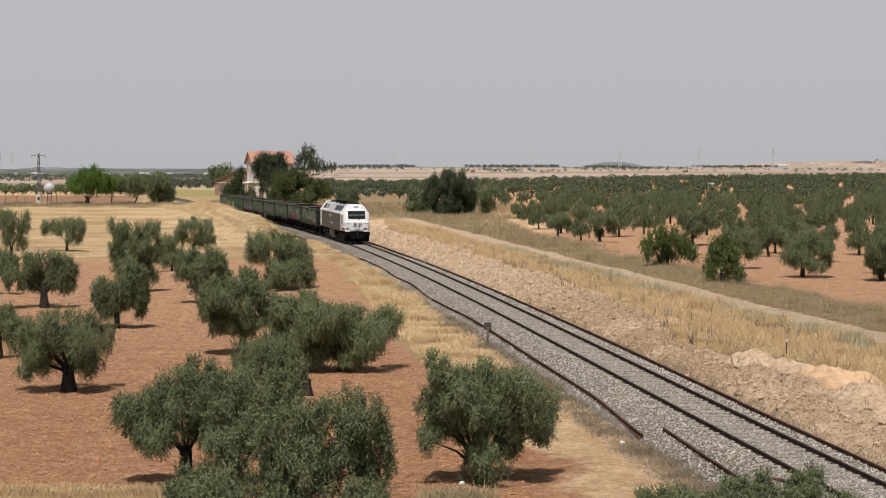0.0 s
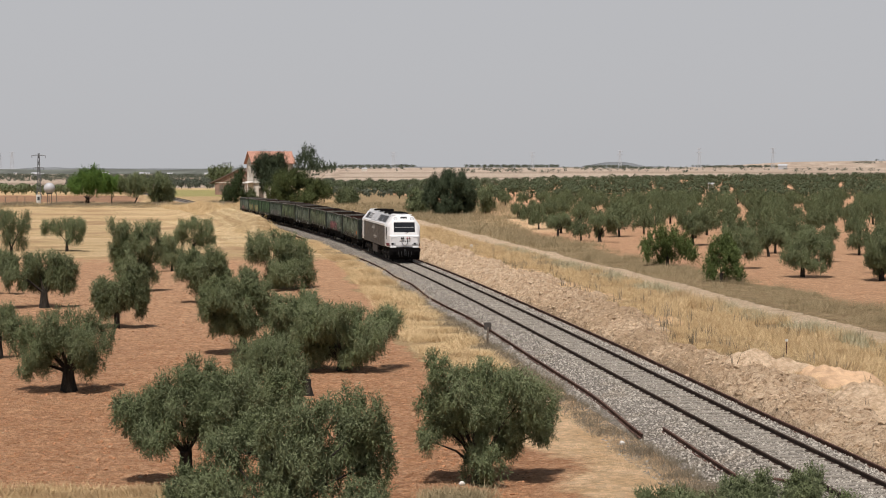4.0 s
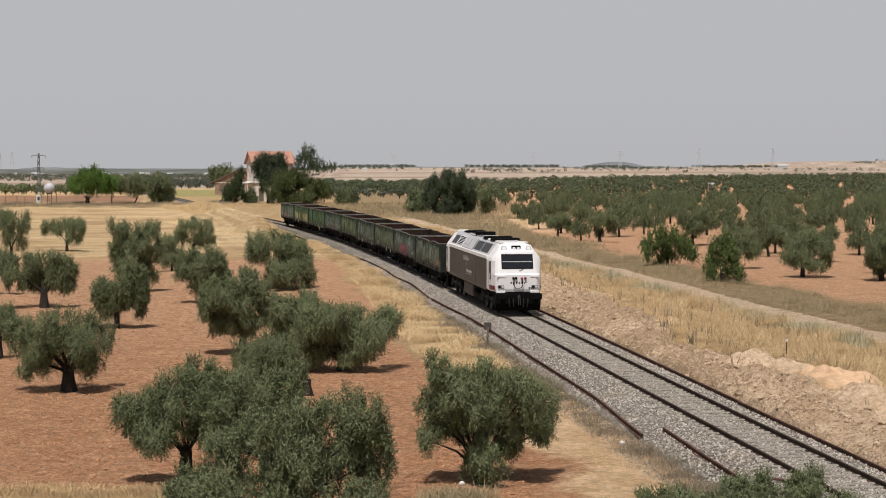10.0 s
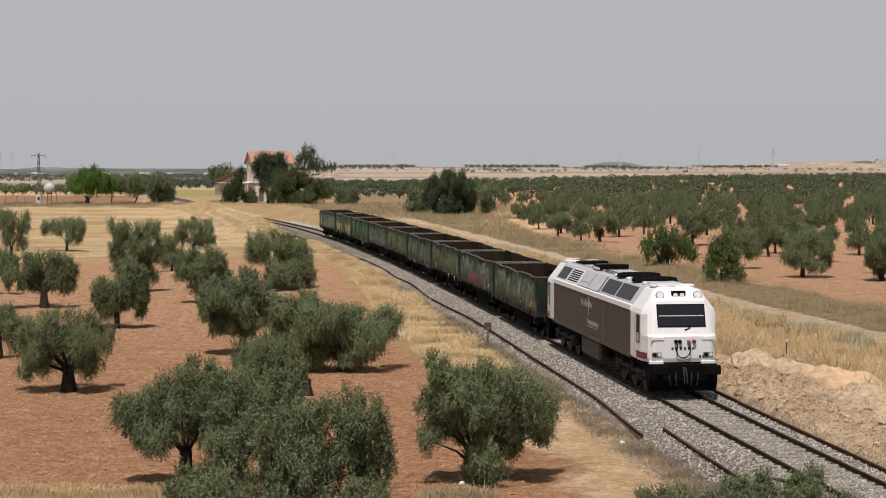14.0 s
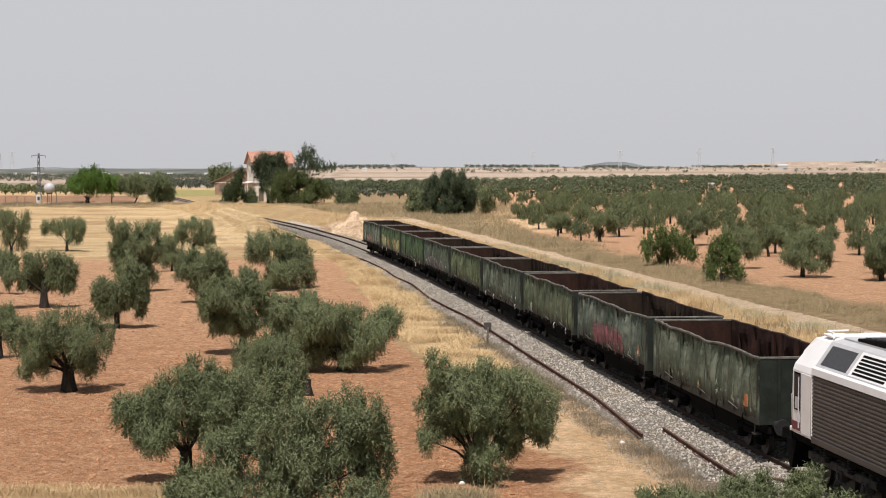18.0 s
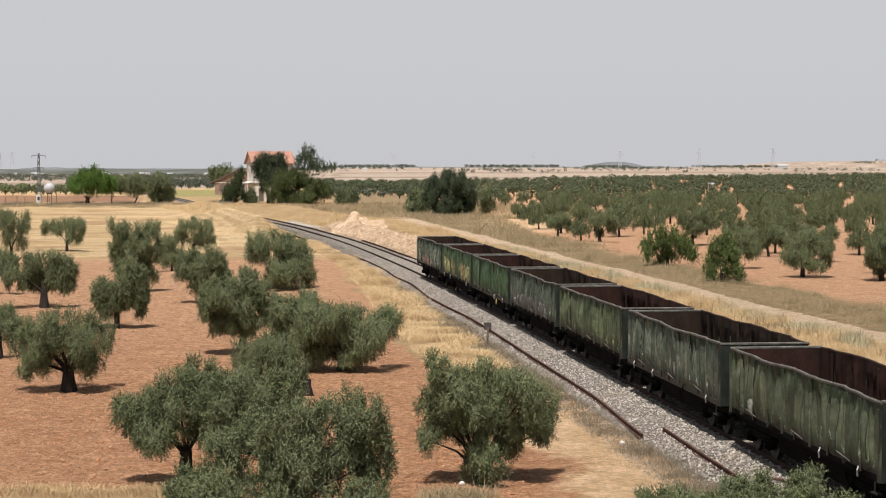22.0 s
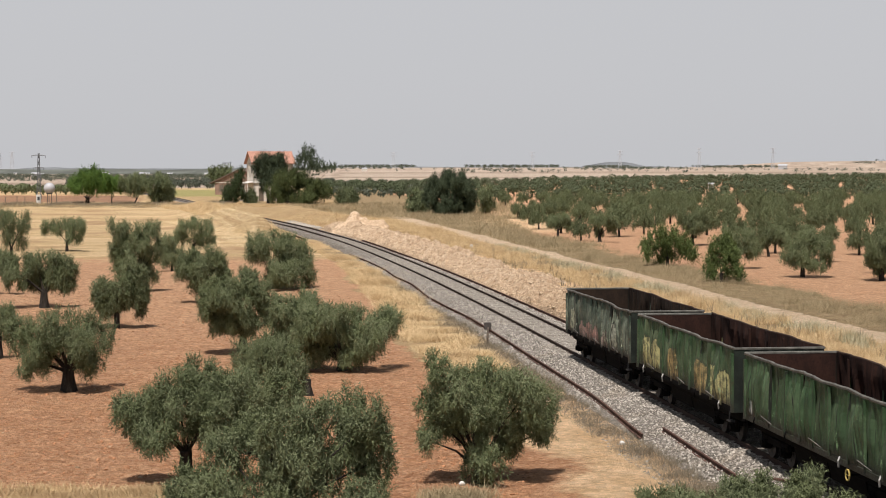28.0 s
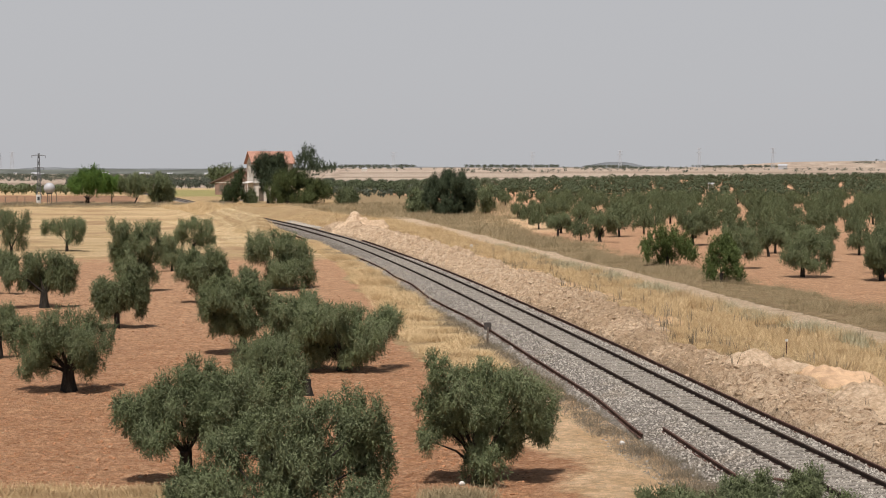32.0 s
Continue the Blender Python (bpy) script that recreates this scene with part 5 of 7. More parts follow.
tree("shrub", "grey-green shrub against the station wall", "shrub", -42.6, 405.0, ((0.0, 1.6, 1.1, 1.1), (0.3, 0.9, 1.3, 0.9)), 0.1, count=6000, length=0.3, width=0.13, mat=M_OLIVE_FAR, seed=59, group="station shrubs")
tree("broadleaf_tree", "dark tree behind the brick wing", "tree", -70.5, 582.0, ((-1.5, 5.4, 2.4, 1.7), (1.4, 5.6, 2.2, 1.6)), 0.3, count=3500, length=0.6, width=0.3, mat=M_OLIVE_FAR, seed=60, group="station trees")


# ---- dry grass ----


def blades(name, label, spots, heights, mat, per, seed, spread=0.22, wide=0.0045, lean=0.6):
    """Tufts of thin three-cornered blades, one mass."""
    rng = np.random.default_rng(seed)
    per = int(per * 1.8) if wide < 0.01 else per
    n = len(spots) * per
    k = np.repeat(np.arange(len(spots)), per)
    z = ground_z(spots[:, 0], spots[:, 1]) - 0.03
    r = rng.normal(0, spread, (n, 2))
    a = rng.uniform(0, 6.283, n)
    h = heights[k] * rng.uniform(0.45, 1.1, n)
    w = wide * (1 + h * 1.2)
    ln = rng.normal(0, lean, (n, 2)) * h[:, None]
    b = np.stack([spots[k, 0] + r[:, 0], spots[k, 1] + r[:, 1], z[k]], 1)
    e = np.stack([np.cos(a) * w, np.sin(a) * w, np.zeros(n)], 1)
    tip = b + np.stack([ln[:, 0], ln[:, 1], h], 1)
    v = np.stack([b - e, b + e, tip], 1).reshape(-1, 3)
    o = link_mesh(name, raw(name, v, np.arange(n * 3).reshape(-1, 3)), mat)
    tagged(o, label, "grass", kind="stuff")


def strip(n, s0, s1, l0, l1, seed, bias=1.6):
    rng = np.random.default_rng(seed)
    s = s0 + (s1 - s0) * rng.random(n)**bias
    t = rng.random(n)
    lo = l0(s) if callable(l0) else l0
    hi = l1(s) if callable(l1) else l1
    x, y = line(s, lo + (hi - lo) * t)
    return np.stack([x, y], 1)


def clumped(p, cell, keep, seed):
    return p[vnoise(p[:, 0], p[:, 1], cell, seed) > keep]


ROADMID = lambda s: -np.interp(s, [-200, 10, 30, 60, 110, 160, 215, 300, 420], [18.6, 18.0, 17.0, 16.7, 17.3, 20.0, 23.5, 30, 40])
BANK = lambda s: -np.interp(s, [-60, -14, -4, 2, 32, 64, 110, 150], [13.0, 10.4, 8.5, 6.0, 9.0, 9.4, 8.0, 4.0])

p = clumped(strip(10000, -30, 160, lambda s: BANK(s) - 0.2, lambda s: ROADMID(s) + 1.5, 1), 2.6, 0.22, 31)
blades("dry_grass", "tall straw-yellow grass along the dirt road", p, 0.18 + 0.8 * vnoise(p[:, 0], p[:, 1], 2.4, 33)**1.6, M_STRAW, 13, 61)
p = clumped(np.concatenate([strip(2600, -36, 120, -3.2, lambda s: BANK(s), 2), strip(5200, -38, 32, -5.2, lambda s: BANK(s) - 0.6, 22, 1.2)]), 1.9, 0.45, 34)
q = clumped(strip(4200, -38, 90, -2.9, lambda s: BANK(s), 12, 1.3), 1.3, 0.55, 48)
h = 0.10 + 0.28 * vnoise(q[:, 0], q[:, 1], 1.2, 49)
h[::12] = 0.6
blades("bank_weeds", "low grey-brown weeds on the dug earth bank", q, h, M_WEED, 12, 71)
blades("dry_grass", "sparse dry tufts on the dug earth bank", p, 0.15 + 0.3 * vnoise(p[:, 0], p[:, 1], 2, 35), M_STRAW, 12, 62)
p = clumped(strip(8500, -4, 125, lambda s: np.interp(s, [-4, 10, 50, 70], [4.6, 4.2, 3.7, 3.2]), lambda s: np.interp(s, [-4, 8, 26, 41, 61, 87, 130], [5.8, 7.3, 7.2, 6.6, 5.8, 4.8, 4.9]), 3, 1.2), 1.6, 0.36, 36)
blades("dry_grass", "dense golden dry grass beside the ballast", p, 0.16 + 0.6 * vnoise(p[:, 0], p[:, 1], 2, 37)**1.4, M_GOLD, 15, 63, wide=0.006, lean=0.8)
p = clumped(strip(5200, -40, 110, 2.9, 4.4, 4, 1.2), 0.9, 0.3, 38)
blades("dry_grass", "grey withered weeds at the ballast edge", p, 0.12 + 0.36 * vnoise(p[:, 0], p[:, 1], 1, 39)**1.5, M_GREYWEED, 12, 64)
p = clumped(strip(900, -36, 0, 4.5, 8.0, 5, 1.0), 1.2, 0.78, 40)
blades("dry_grass", "thin straw on sandy soil", p, np.full(len(p), 0.14), M_STRAW, 10, 65)
p = clumped(strip(6000, -20, 170, lambda s: ROADMID(s) - 1.4, lambda s: -24.2 - np.interp(s, [0, 100, 150, 260], [0, 0.8, 3.5, 20]), 6), 1.6, 0.33, 41)
blades("verge_weeds", "grey-green dry weeds along the far road verge", p, 0.15 + 0.75 * vnoise(p[:, 0], p[:, 1], 1.6, 42)**1.5, M_WEED, 12, 66)
p = clumped(strip(2600, -20, 120, lambda s: ROADMID(s) + 1.0, lambda s: ROADMID(s) + 2.4, 16, 1.2), 1.4, 0.5, 51)
blades("verge_weeds", "sage-grey weeds between dry grass and dirt road", p, 0.2 + 0.5 * vnoise(p[:, 0], p[:, 1], 1.4, 52)**1.4, M_SAGE, 12, 72)
p = np.concatenate([strip(2600, 118, 206, 2.4, 4.6, 91, 0.8), strip(4200, 152, 208, lambda s: np.interp(s, [152, 170], [2.4, 1.3]), 3.4, 94, 0.9)])
blades("dry_grass", "dry grass overgrowing the ballast towards the curve", p, 0.18 + 0.32 * vnoise(p[:, 0], p[:, 1], 3, 92), M_GOLD, 12, 93, spread=0.4, wide=0.012)
rng = np.random.default_rng(8)
p = np.stack([rng.uniform(-15.5, -6.2, 2600), rng.uniform(46, 51.6, 2600)], 1)
p = clumped(p, 1.2, 0.3, 43)
blades("dry_grass", "straw-coloured grass at the field corner", p, 0.2 + 0.3 * vnoise(p[:, 0], p[:, 1], 1.0, 44), M_STRAW, 14, 67, wide=0.008)
p = np.stack([rng.uniform(-0.4, 1.2, 260), rng.uniform(48, 51.5, 260)], 1)
blades("dry_grass", "sage-grey weeds below the olive tree", p, np.full(len(p), 0.4), M_WEED, 14, 68, wide=0.008)
p = np.stack([rng.uniform(-95, -5, 7000), rng.uniform(190, 405, 7000)], 1)
s_, l_ = beside(p[:, 0], p[:, 1])
p = p[(l_ > 4) | ((l_ < -4) & (l_ > -16) & (s_ > 150))]
p = clumped(p, 9, 0.5, 45)
s = 203 + 95 * rng.random(2600)
x, y = line(s, rng.uniform(3.6, 9.5, 2600))
p2 = np.stack([x, y], 1)
blades("dry_grass", "tall dry grass on the rise by the curve", p2, 0.3 + 0.5 * vnoise(x, y, 4, 47), M_GOLD, 16, 70, spread=0.45, wide=0.014)
blades("dry_grass", "tufts of straw on the far stubble field", p, 0.06 + 0.22 * vnoise(p[:, 0], p[:, 1], 12, 46), M_STRAW, 9, 69, spread=0.9, wide=0.014)

p = clumped(strip(2600, 100, 215, lambda s: BANK(s) - 0.6, lambda s: ROADMID(s) + 1.7, 31, 1.0), 3.5, 0.25, 81)
blades("dry_grass", "tall dry grass on the verge towards the curve", p, 0.2 + 0.5 * vnoise(p[:, 0], p[:, 1], 3, 82)**1.4, M_STRAW, 12, 83, spread=0.4, wide=0.011)
p = clumped(strip(3600, 110, 262, lambda s: ROADMID(s) - 1.7, lambda s: -25.5 - np.interp(s, [0, 100, 150, 260], [0, 0.8, 3.5, 22]), 32, 0.9), 4.0, 0.25, 84)
blades("verge_weeds", "tall olive-brown weeds along the far road", p, 0.25 + 0.8 * vnoise(p[:, 0], p[:, 1], 4, 85)**1.5, M_WEED, 12, 86, spread=0.45, wide=0.013)
rng = np.random.default_rng(87)
p = np.stack([rng.uniform(-58, -24, 900), rng.uniform(372, 397, 900)], 1)
s_, l_ = beside(p[:, 0], p[:, 1])
p = clumped(p[np.abs(l_) > 3.6], 5.0, 0.35, 88)
blades("dry_grass", "rank dry grass in front of the station", p, 0.3 + 0.8 * vnoise(p[:, 0], p[:, 1], 5, 89)**1.5, M_STRAW, 12, 90, spread=0.6, wide=0.02)

p = np.stack([rng.uniform(-30, 14, 5200), rng.uniform(292, 398, 5200)], 1)
s_, l_ = beside(p[:, 0], p[:, 1])
p = clumped(p[l_ < -12], 6.0, 0.3, 99)
blades("verge_weeds", "rank olive-brown weeds on the slope past the road", p, 0.3 + 0.9 * vnoise(p[:, 0], p[:, 1], 6, 100)**1.5, M_WEED, 10, 101, spread=0.55, wide=0.02)
rows_ = []
for k, (lat_, s0_, s1_) in enumerate(((5.6, 128, 232), (7.3, 120, 240), (9.2, 118, 236), (11.4, 122, 214), (14.0, 130, 205))):
    s_ = s0_ + (s1_ - s0_) * rng.random(520)
    rows_.append(np.stack(line(s_, lat_ + 0.5 * np.sin(s_ * 0.045 + k) + rng.normal(0, 0.22, 520)), 1))
blades("straw_windrows", "rows of pale cut straw on the stubble field", np.concatenate(rows_), np.full(2600, 0.14), M_PALESTRAW, 9, 104, spread=0.3, wide=0.02, lean=1.6)
p = clumped(np.concatenate([strip(420, -30, 110, -4.5, lambda s: BANK(s) - 1.5, 51, 1.2), strip(260, -30, 120, lambda s: ROADMID(s) + 1.2, lambda s: ROADMID(s) + 4.5, 52, 1.2)]), 2.2, 0.35, 53)
blades("dead_stalks", "dark dead weed stalks standing in dry grass", p, 0.45 + 0.5 * vnoise(p[:, 0], p[:, 1], 0.8, 54), M_GREYWEED, 7, 55, spread=0.07, wide=0.012, lean=0.18)
p = clumped(strip(1500, -30, 110, lambda s: ROADMID(s) + 1.1, lambda s: ROADMID(s) + 3.2, 56, 1.2), 2.6, 0.5, 57)
blades("verge_weeds", "sage-green weed clumps beside the dirt road", p, 0.3 + 0.5 * vnoise(p[:, 0], p[:, 1], 1.2, 58), M_SAGE, 12, 59, spread=0.2, wide=0.012, lean=0.5)
p = np.stack([rng.uniform(-100, -46, 2600), rng.uniform(378, 402, 2600)], 1)
p = clumped(p, 4.0, 0.42, 93)
blades("verge_weeds", "grey-brown weeds along the far field edge", p, 0.3 + 0.8 * vnoise(p[:, 0], p[:, 1], 5, 94)**1.5, M_GREYWEED, 8, 95, spread=0.5, wide=0.025)
p = np.stack([rng.uniform(-100, -46, 2600), rng.uniform(366, 402, 2600)], 1)
p = clumped(p, 5.0, 0.4, 96)
blades("dry_grass", "tall pale straw along the far field edge", p, 0.3 + 0.5 * vnoise(p[:, 0], p[:, 1], 6, 97)**1.5, M_WEED, 8, 98, spread=0.6, wide=0.025)


# ---- the train ----
# Vehicles: x forward, z from the rail tops; the camera sees the -y side.
WHEELSETS = []


def wheelset(parent, x, z, r):
    bm = B()
    rod(bm, (0, -0.95, 0), (0, 0.95, 0), 0.08, 0.08, 8)
    for y in (-0.87, 0.87):
        rod(bm, (0, y - 0.065, 0), (0, y + 0.065, 0), r, r, 20)
        rod(bm, (0, y * 0.93 - 0.015, 0), (0, y * 0.93 + 0.015, 0), r + 0.028, r + 0.028, 20)
        for k in range(5):
            a = 6.2832 * k / 5
            q = y + (0.07 if y > 0 else -0.07)
            rod(bm, (math.cos(a) * r * 0.55, q - 0.01, math.sin(a) * r * 0.55), (math.cos(a) * r * 0.55, q + 0.01, math.sin(a) * r * 0.55), 0.05, 0.05, 6)
    o = part("wheelset", bm, M_BUFFER, parent)
    o.location = (x, 0, z)
    WHEELSETS.append((o, x, z, r))
    return o


def bogie_frame(half, yo, z, axles):
    bm = B()
    for y in (-yo, yo):
        box(bm, -half, half, y - 0.06, y + 0.06, z, z + 0.22, 0.02)
        for x in axles:
            box(bm, x - 0.16, x + 0.16, y - 0.12, y + 0.12, z - 0.2, z + 0.1, 0.03)
            rod(bm, (x, y - 0.17, z - 0.06), (x, y + 0.17, z - 0.06), 0.11, 0.11, 10)
            for dx in (-0.26, 0.26):
                for k in range(5):
                    rod(bm, (x + dx, y, z + 0.02 + 0.07 * k), (x + dx, y, z + 0.055 + 0.07 * k), 0.085, 0.085, 8)
    box(bm, -0.3, 0.3, -yo, yo, z + 0.05, z + 0.3, 0.03)
    for x in (-half, half):
        box(bm, x - 0.08, x + 0.08, -yo, yo, z + 0.04, z + 0.18, 0.02)
    return bm


def buffers(parent, x, d, yo=0.95, z=1.02, pads=False):
    for y in (-yo, yo):
        bm = B()
        rod(bm, (x, y, z), (x + d * 0.38, y, z), 0.13, 0.11, 10)
        rod(bm, (x + d * 0.36, y, z), (x + d * 0.58, y, z), 0.085, 0.085, 10)
        if pads:
            box(bm, min(x + d * 0.55, x + d * 0.63), max(x + d * 0.55, x + d * 0.63), y - 0.32, y + 0.32, z - 0.18, z + 0.18, 0.035)
        else:
            rod(bm, (x + d * 0.57, y, z), (x + d * 0.62, y, z), 0.25, 0.24, 16)
        part("buffer", bm, M_BLACK if pads else M_BUFFER, parent)
    bm = B()
    box(bm, min(x, x + d * 0.3), max(x, x + d * 0.3), -0.06, 0.06, z - 0.08, z + 0.06, 0.02)
    tube(bm, [(x + d * 0.28, 0.05, z), (x + d * 0.42, 0.05, z - 0.25), (x + d * 0.48, 0.05, z - 0.5)], 0.03)
    tube(bm, [(x + d * 0.28, -0.05, z), (x + d * 0.42, -0.05, z - 0.25), (x + d * 0.48, -0.05, z - 0.5)], 0.03)
    part("coupling", bm, M_BUFFER, parent)


CAB_Z = (1.30, 1.45, 2.26, 2.34, 3.06, 3.22, 3.55, 3.93, 4.06)
CAB_Y = (1.42, 1.45, 1.45, 1.45, 1.45, 1.40, 1.17, 0.90, 0.50)
CAB_W = (1.19, 1.22, 1.25, 1.25, 1.17, 1.14, 1.07, 0.92, 0.55)
CAB_F = (10.36, 10.40, 10.40, 10.30, 10.07, 10.02, 9.90, 9.50, 9.15)


def front_at(z):
    return float(np.interp(z, CAB_Z, CAB_F)), float(np.interp(z, CAB_Z, CAB_W))


def cab(parent, d, name):
    """One white driving cab; d is 1 at the leading end and -1 at the other."""
    bm = B()
    rows = []
    for z, y, w, f in zip(CAB_Z, CAB_Y, CAB_W, CAB_F):
        k = 0.16
        half = [(8.0, y), (min(9.65, f - 0.4), y * 0.995), (f - k, w + 0.06 * (y - w) / 0.25), (f - 0.03, w - 0.10), (f, w - 0.2)]
        ring = [(x, -yy, z) for x, yy in half] + [(x, yy, z) for x, yy in half[::-1]]
        rows.append([bm.verts.new((x * d, yy * d, zz)) for x, yy, zz in ring])
    for a, b in zip(rows[:-1], rows[1:]):
        for i in range(len(a) - 1):
            bm.faces.new((a[i], a[i + 1], b[i + 1], b[i]))
        bm.faces.new((a[-1], a[0], b[0], b[-1]))
    bm.faces.new(rows[0][::-1])
    bm.faces.new(rows[-1])
    bmesh.ops.recalc_face_normals(bm, faces=bm.faces[:])
    c = part(name, bm, M_WHITE, parent, "white driving cab with a raked front")

    def face(z0, z1, y0, y1, mat, nm, lift=0.02, label=""):
        f0, f1 = front_at(z0)[0], front_at(z1)[0]
        bm = B()
        slab(bm, [((f0 + 0.004) * d, y0 * d, z0), ((f0 + 0.004) * d, y1 * d, z0), ((f1 + 0.004) * d, y1 * d, z1), ((f1 + 0.004) * d, y0 * d, z1)], (d, 0, 0.3), lift)
        return part(nm, bm, mat, c, label)

    face(2.60, 3.44, -0.92, 0.92, M_BLACK, "windscreen_frame", 0.014)
    face(2.64, 3.40, -0.88, 0.88, M_GLASS, "windscreen", 0.024, "dark one-piece windscreen")
    face(2.99, 3.025, -0.86, 0.86, M_LIGHTGREY, "sun_visor_edge", 0.034)
    bm = B()
    f = front_at(2.7)[0] + 0.06
    tube(bm, [((f + 0.03) * d, 0.1 * d, 2.50), ((f - 0.01) * d, 0.32 * d, 2.56), ((f - 0.06) * d, 0.05 * d, 2.72)], 0.018)
    part("wiper", bm, M_BLACK, c)
    for y in (-0.72, 0.72):
        fx = front_at(3.74)[0]
        bm = B()
        rod(bm, ((fx - 0.08) * d, y * d, 3.70), ((fx + 0.03) * d, y * d, 3.76), 0.165, 0.165, 18)
        h = part("headlight", bm, M_STEEL, c)
        bm = B()
        rod(bm, ((fx + 0.02) * d, y * d, 3.752), ((fx + 0.045) * d, y * d, 3.765), 0.13, 0.13, 18)
        part("lens", bm, M_LAMP, h)
    fx = front_at(3.76)[0]
    bm = box(B(), min((fx - 0.1) * d, (fx + 0.05) * d), max((fx - 0.1) * d, (fx + 0.05) * d), -0.27, 0.27, 3.60, 3.92, 0.03)
    tl = part("top_light", bm, M_BLACK, c)
    for y in (-0.125, 0.125):
        bm = rod(B(), ((fx + 0.04) * d, y, 3.755), ((fx + 0.065) * d, y, 3.76), 0.095, 0.09, 14)
        part("lens", bm, M_LAMP, tl)
    # lower nose: corner lamps, hoses, plates
    for y in (-0.98, 0.98):
        bm = box(B(), min(10.39 * d, 10.43 * d), max(10.39 * d, 10.43 * d), y - 0.2, y + 0.16, 1.50, 1.68, 0.015)
        part("lamp_recess", bm, M_STEEL, c)
        for q in (-0.1, 0.08):
            bm = rod(B(), (10.42 * d, y + q, 1.59), (10.45 * d, y + q, 1.59), 0.07, 0.065, 12)
            part("marker_light", bm, M_BLACK if q < 0 else M_LAMP, c)
        bm = box(B(), min(10.395 * d, 10.425 * d), max(10.395 * d, 10.425 * d), y - 0.26, y + 0.26, 2.13, 2.24, 0.01)
        part("hand_rail", bm, M_WHITE, c)
        bm = box(B(), min(10.2 * d, 10.46 * d), max(10.2 * d, 10.46 * d), y - 0.28, y + 0.24, 1.22, 1.36, 0.02)
        part("step", bm, M_WHITE, c)
    bm = B()
    for sgn in (-1, 1):
        tube(bm, [(10.41 * d, 0.27 * sgn, 2.08), (10.5 * d, 0.24 * sgn, 1.95), (10.5 * d, 0.27 * sgn, 1.72), (10.47 * d, 0.2 * sgn, 1.56), (10.44 * d, 0.08 * sgn, 1.47)], 0.022)
    tube(bm, [(10.44 * d, -0.08, 1.47), (10.44 * d, 0.08, 1.47)], 0.022)
    part("brake_hose", bm, M_BLACK, c)
    for y, m in ((-0.27, M_BLACK), (-0.12, M_BLACK), (0.22, M_REDHOSE), (0.42, M_RED)):
        bm = rod(B(), (10.4 * d, y * d, 2.08), (10.5 * d, y * d, 2.06), 0.075, 0.06, 10)
        part("hose_socket", bm, m, c)
    # operator's mark and running number, as plain bars
    for k, (y, w, h) in enumerate(((-0.4, 0.1, 0.10), (-0.25, 0.12, 0.10), (-0.08, 0.1, 0.13), (0.08, 0.1, 0.10), (0.24, 0.12, 0.12), (0.38, 0.08, 0.09))):
        bm = box(B(), min(10.40 * d, 10.408 * d), max(10.40 * d, 10.408 * d), (y - w / 2.4) * d, (y + w / 2.4) * d, 1.76, 1.76 + h)
        part("mark_bar", bm, M_TAUPE, c)
    for k in range(3):
        bm = box(B(), min(10.40 * d, 10.408 * d), max(10.40 * d, 10.408 * d), (0.62 + k * 0.12) * d, (0.70 + k * 0.12) * d, 1.46, 1.56)
        part("number_bar", bm, M_TAUPE, c)
    # cab sides: door, window, stripe
    for y in (-1, 1):
        def pane(x0, x1, z0, z1, mat, nm, lift, label=""):
            bm = box(B(), min(x0 * d, x1 * d), max(x0 * d, x1 * d), min(y * 1.44, y * (1.452 + lift)), max(y * 1.44, y * (1.452 + lift)), z0, z1, 0.006)
            return part(nm, bm, mat, c, label)
        pane(8.03, 8.95, 1.36, 3.02, M_WHITE, "cab_door", 0.012)
        pane(8.05, 8.08, 1.36, 3.02, M_RIB, "door_gap", 0.016)
        pane(8.90, 8.93, 1.36, 3.02, M_RIB, "door_gap", 0.016)
        # set where the nose begins to narrow
        for (x0, x1, z0, z1, mat, nm, lift) in ((9.0, 9.5, 1.96, 3.0, M_BLACK, "window_frame", 0.016), (9.05, 9.45, 2.36, 2.95, M_SIDEGLASS, "side_window", 0.022), (9.09, 9.41, 2.0, 2.33, M_LIGHTGREY, "lower_pane", 0.022), (9.0, 9.64, 1.40, 1.64, M_RED, "stripe", 0.016), (9.66, 10.15, 1.40, 1.64, M_RED, "stripe", 0.016)):
            pts = []
            for (xx, zz) in ((x0, z0), (x1, z0), (x1, z1), (x0, z1)):
                yy = float(np.interp(zz, CAB_Z, CAB_Y))
                ff, ww = front_at(zz)
                wy = np.interp(xx, [9.65, max(9.66, ff - 0.16)], [yy * 0.995, ww + 0.06 * (yy - ww) / 0.25])
                pts.append((xx * d, (float(wy) - 0.01) * y, zz))
            part(nm, slab(B(), pts, (0, y, 0), 0.01 + lift), mat, c)
        bm = tube(B(), [(8.99 * d, y * 1.50, 1.5), (8.99 * d, y * 1.50, 2.9)], 0.018)
        part("grab_rail", bm, M_LIGHTGREY, c)
    for y in (-0.55, 0.55):
        bm = box(B(), min(8.35 * d, 8.95 * d), max(8.35 * d, 8.95 * d), y - 0.28, y + 0.28, 4.03, 4.10, 0.02)
        part("roof_hatch", bm, M_WHITE, c)
    bm = B()
    tube(bm, [(8.2 * d, -0.8, 4.02), (8.3 * d, -0.75, 4.15), (9.1 * d, -0.65, 4.14), (9.25 * d, 0.0, 4.14)], 0.025)
    part("roof_rail", bm, M_WHITE, c)
    return c


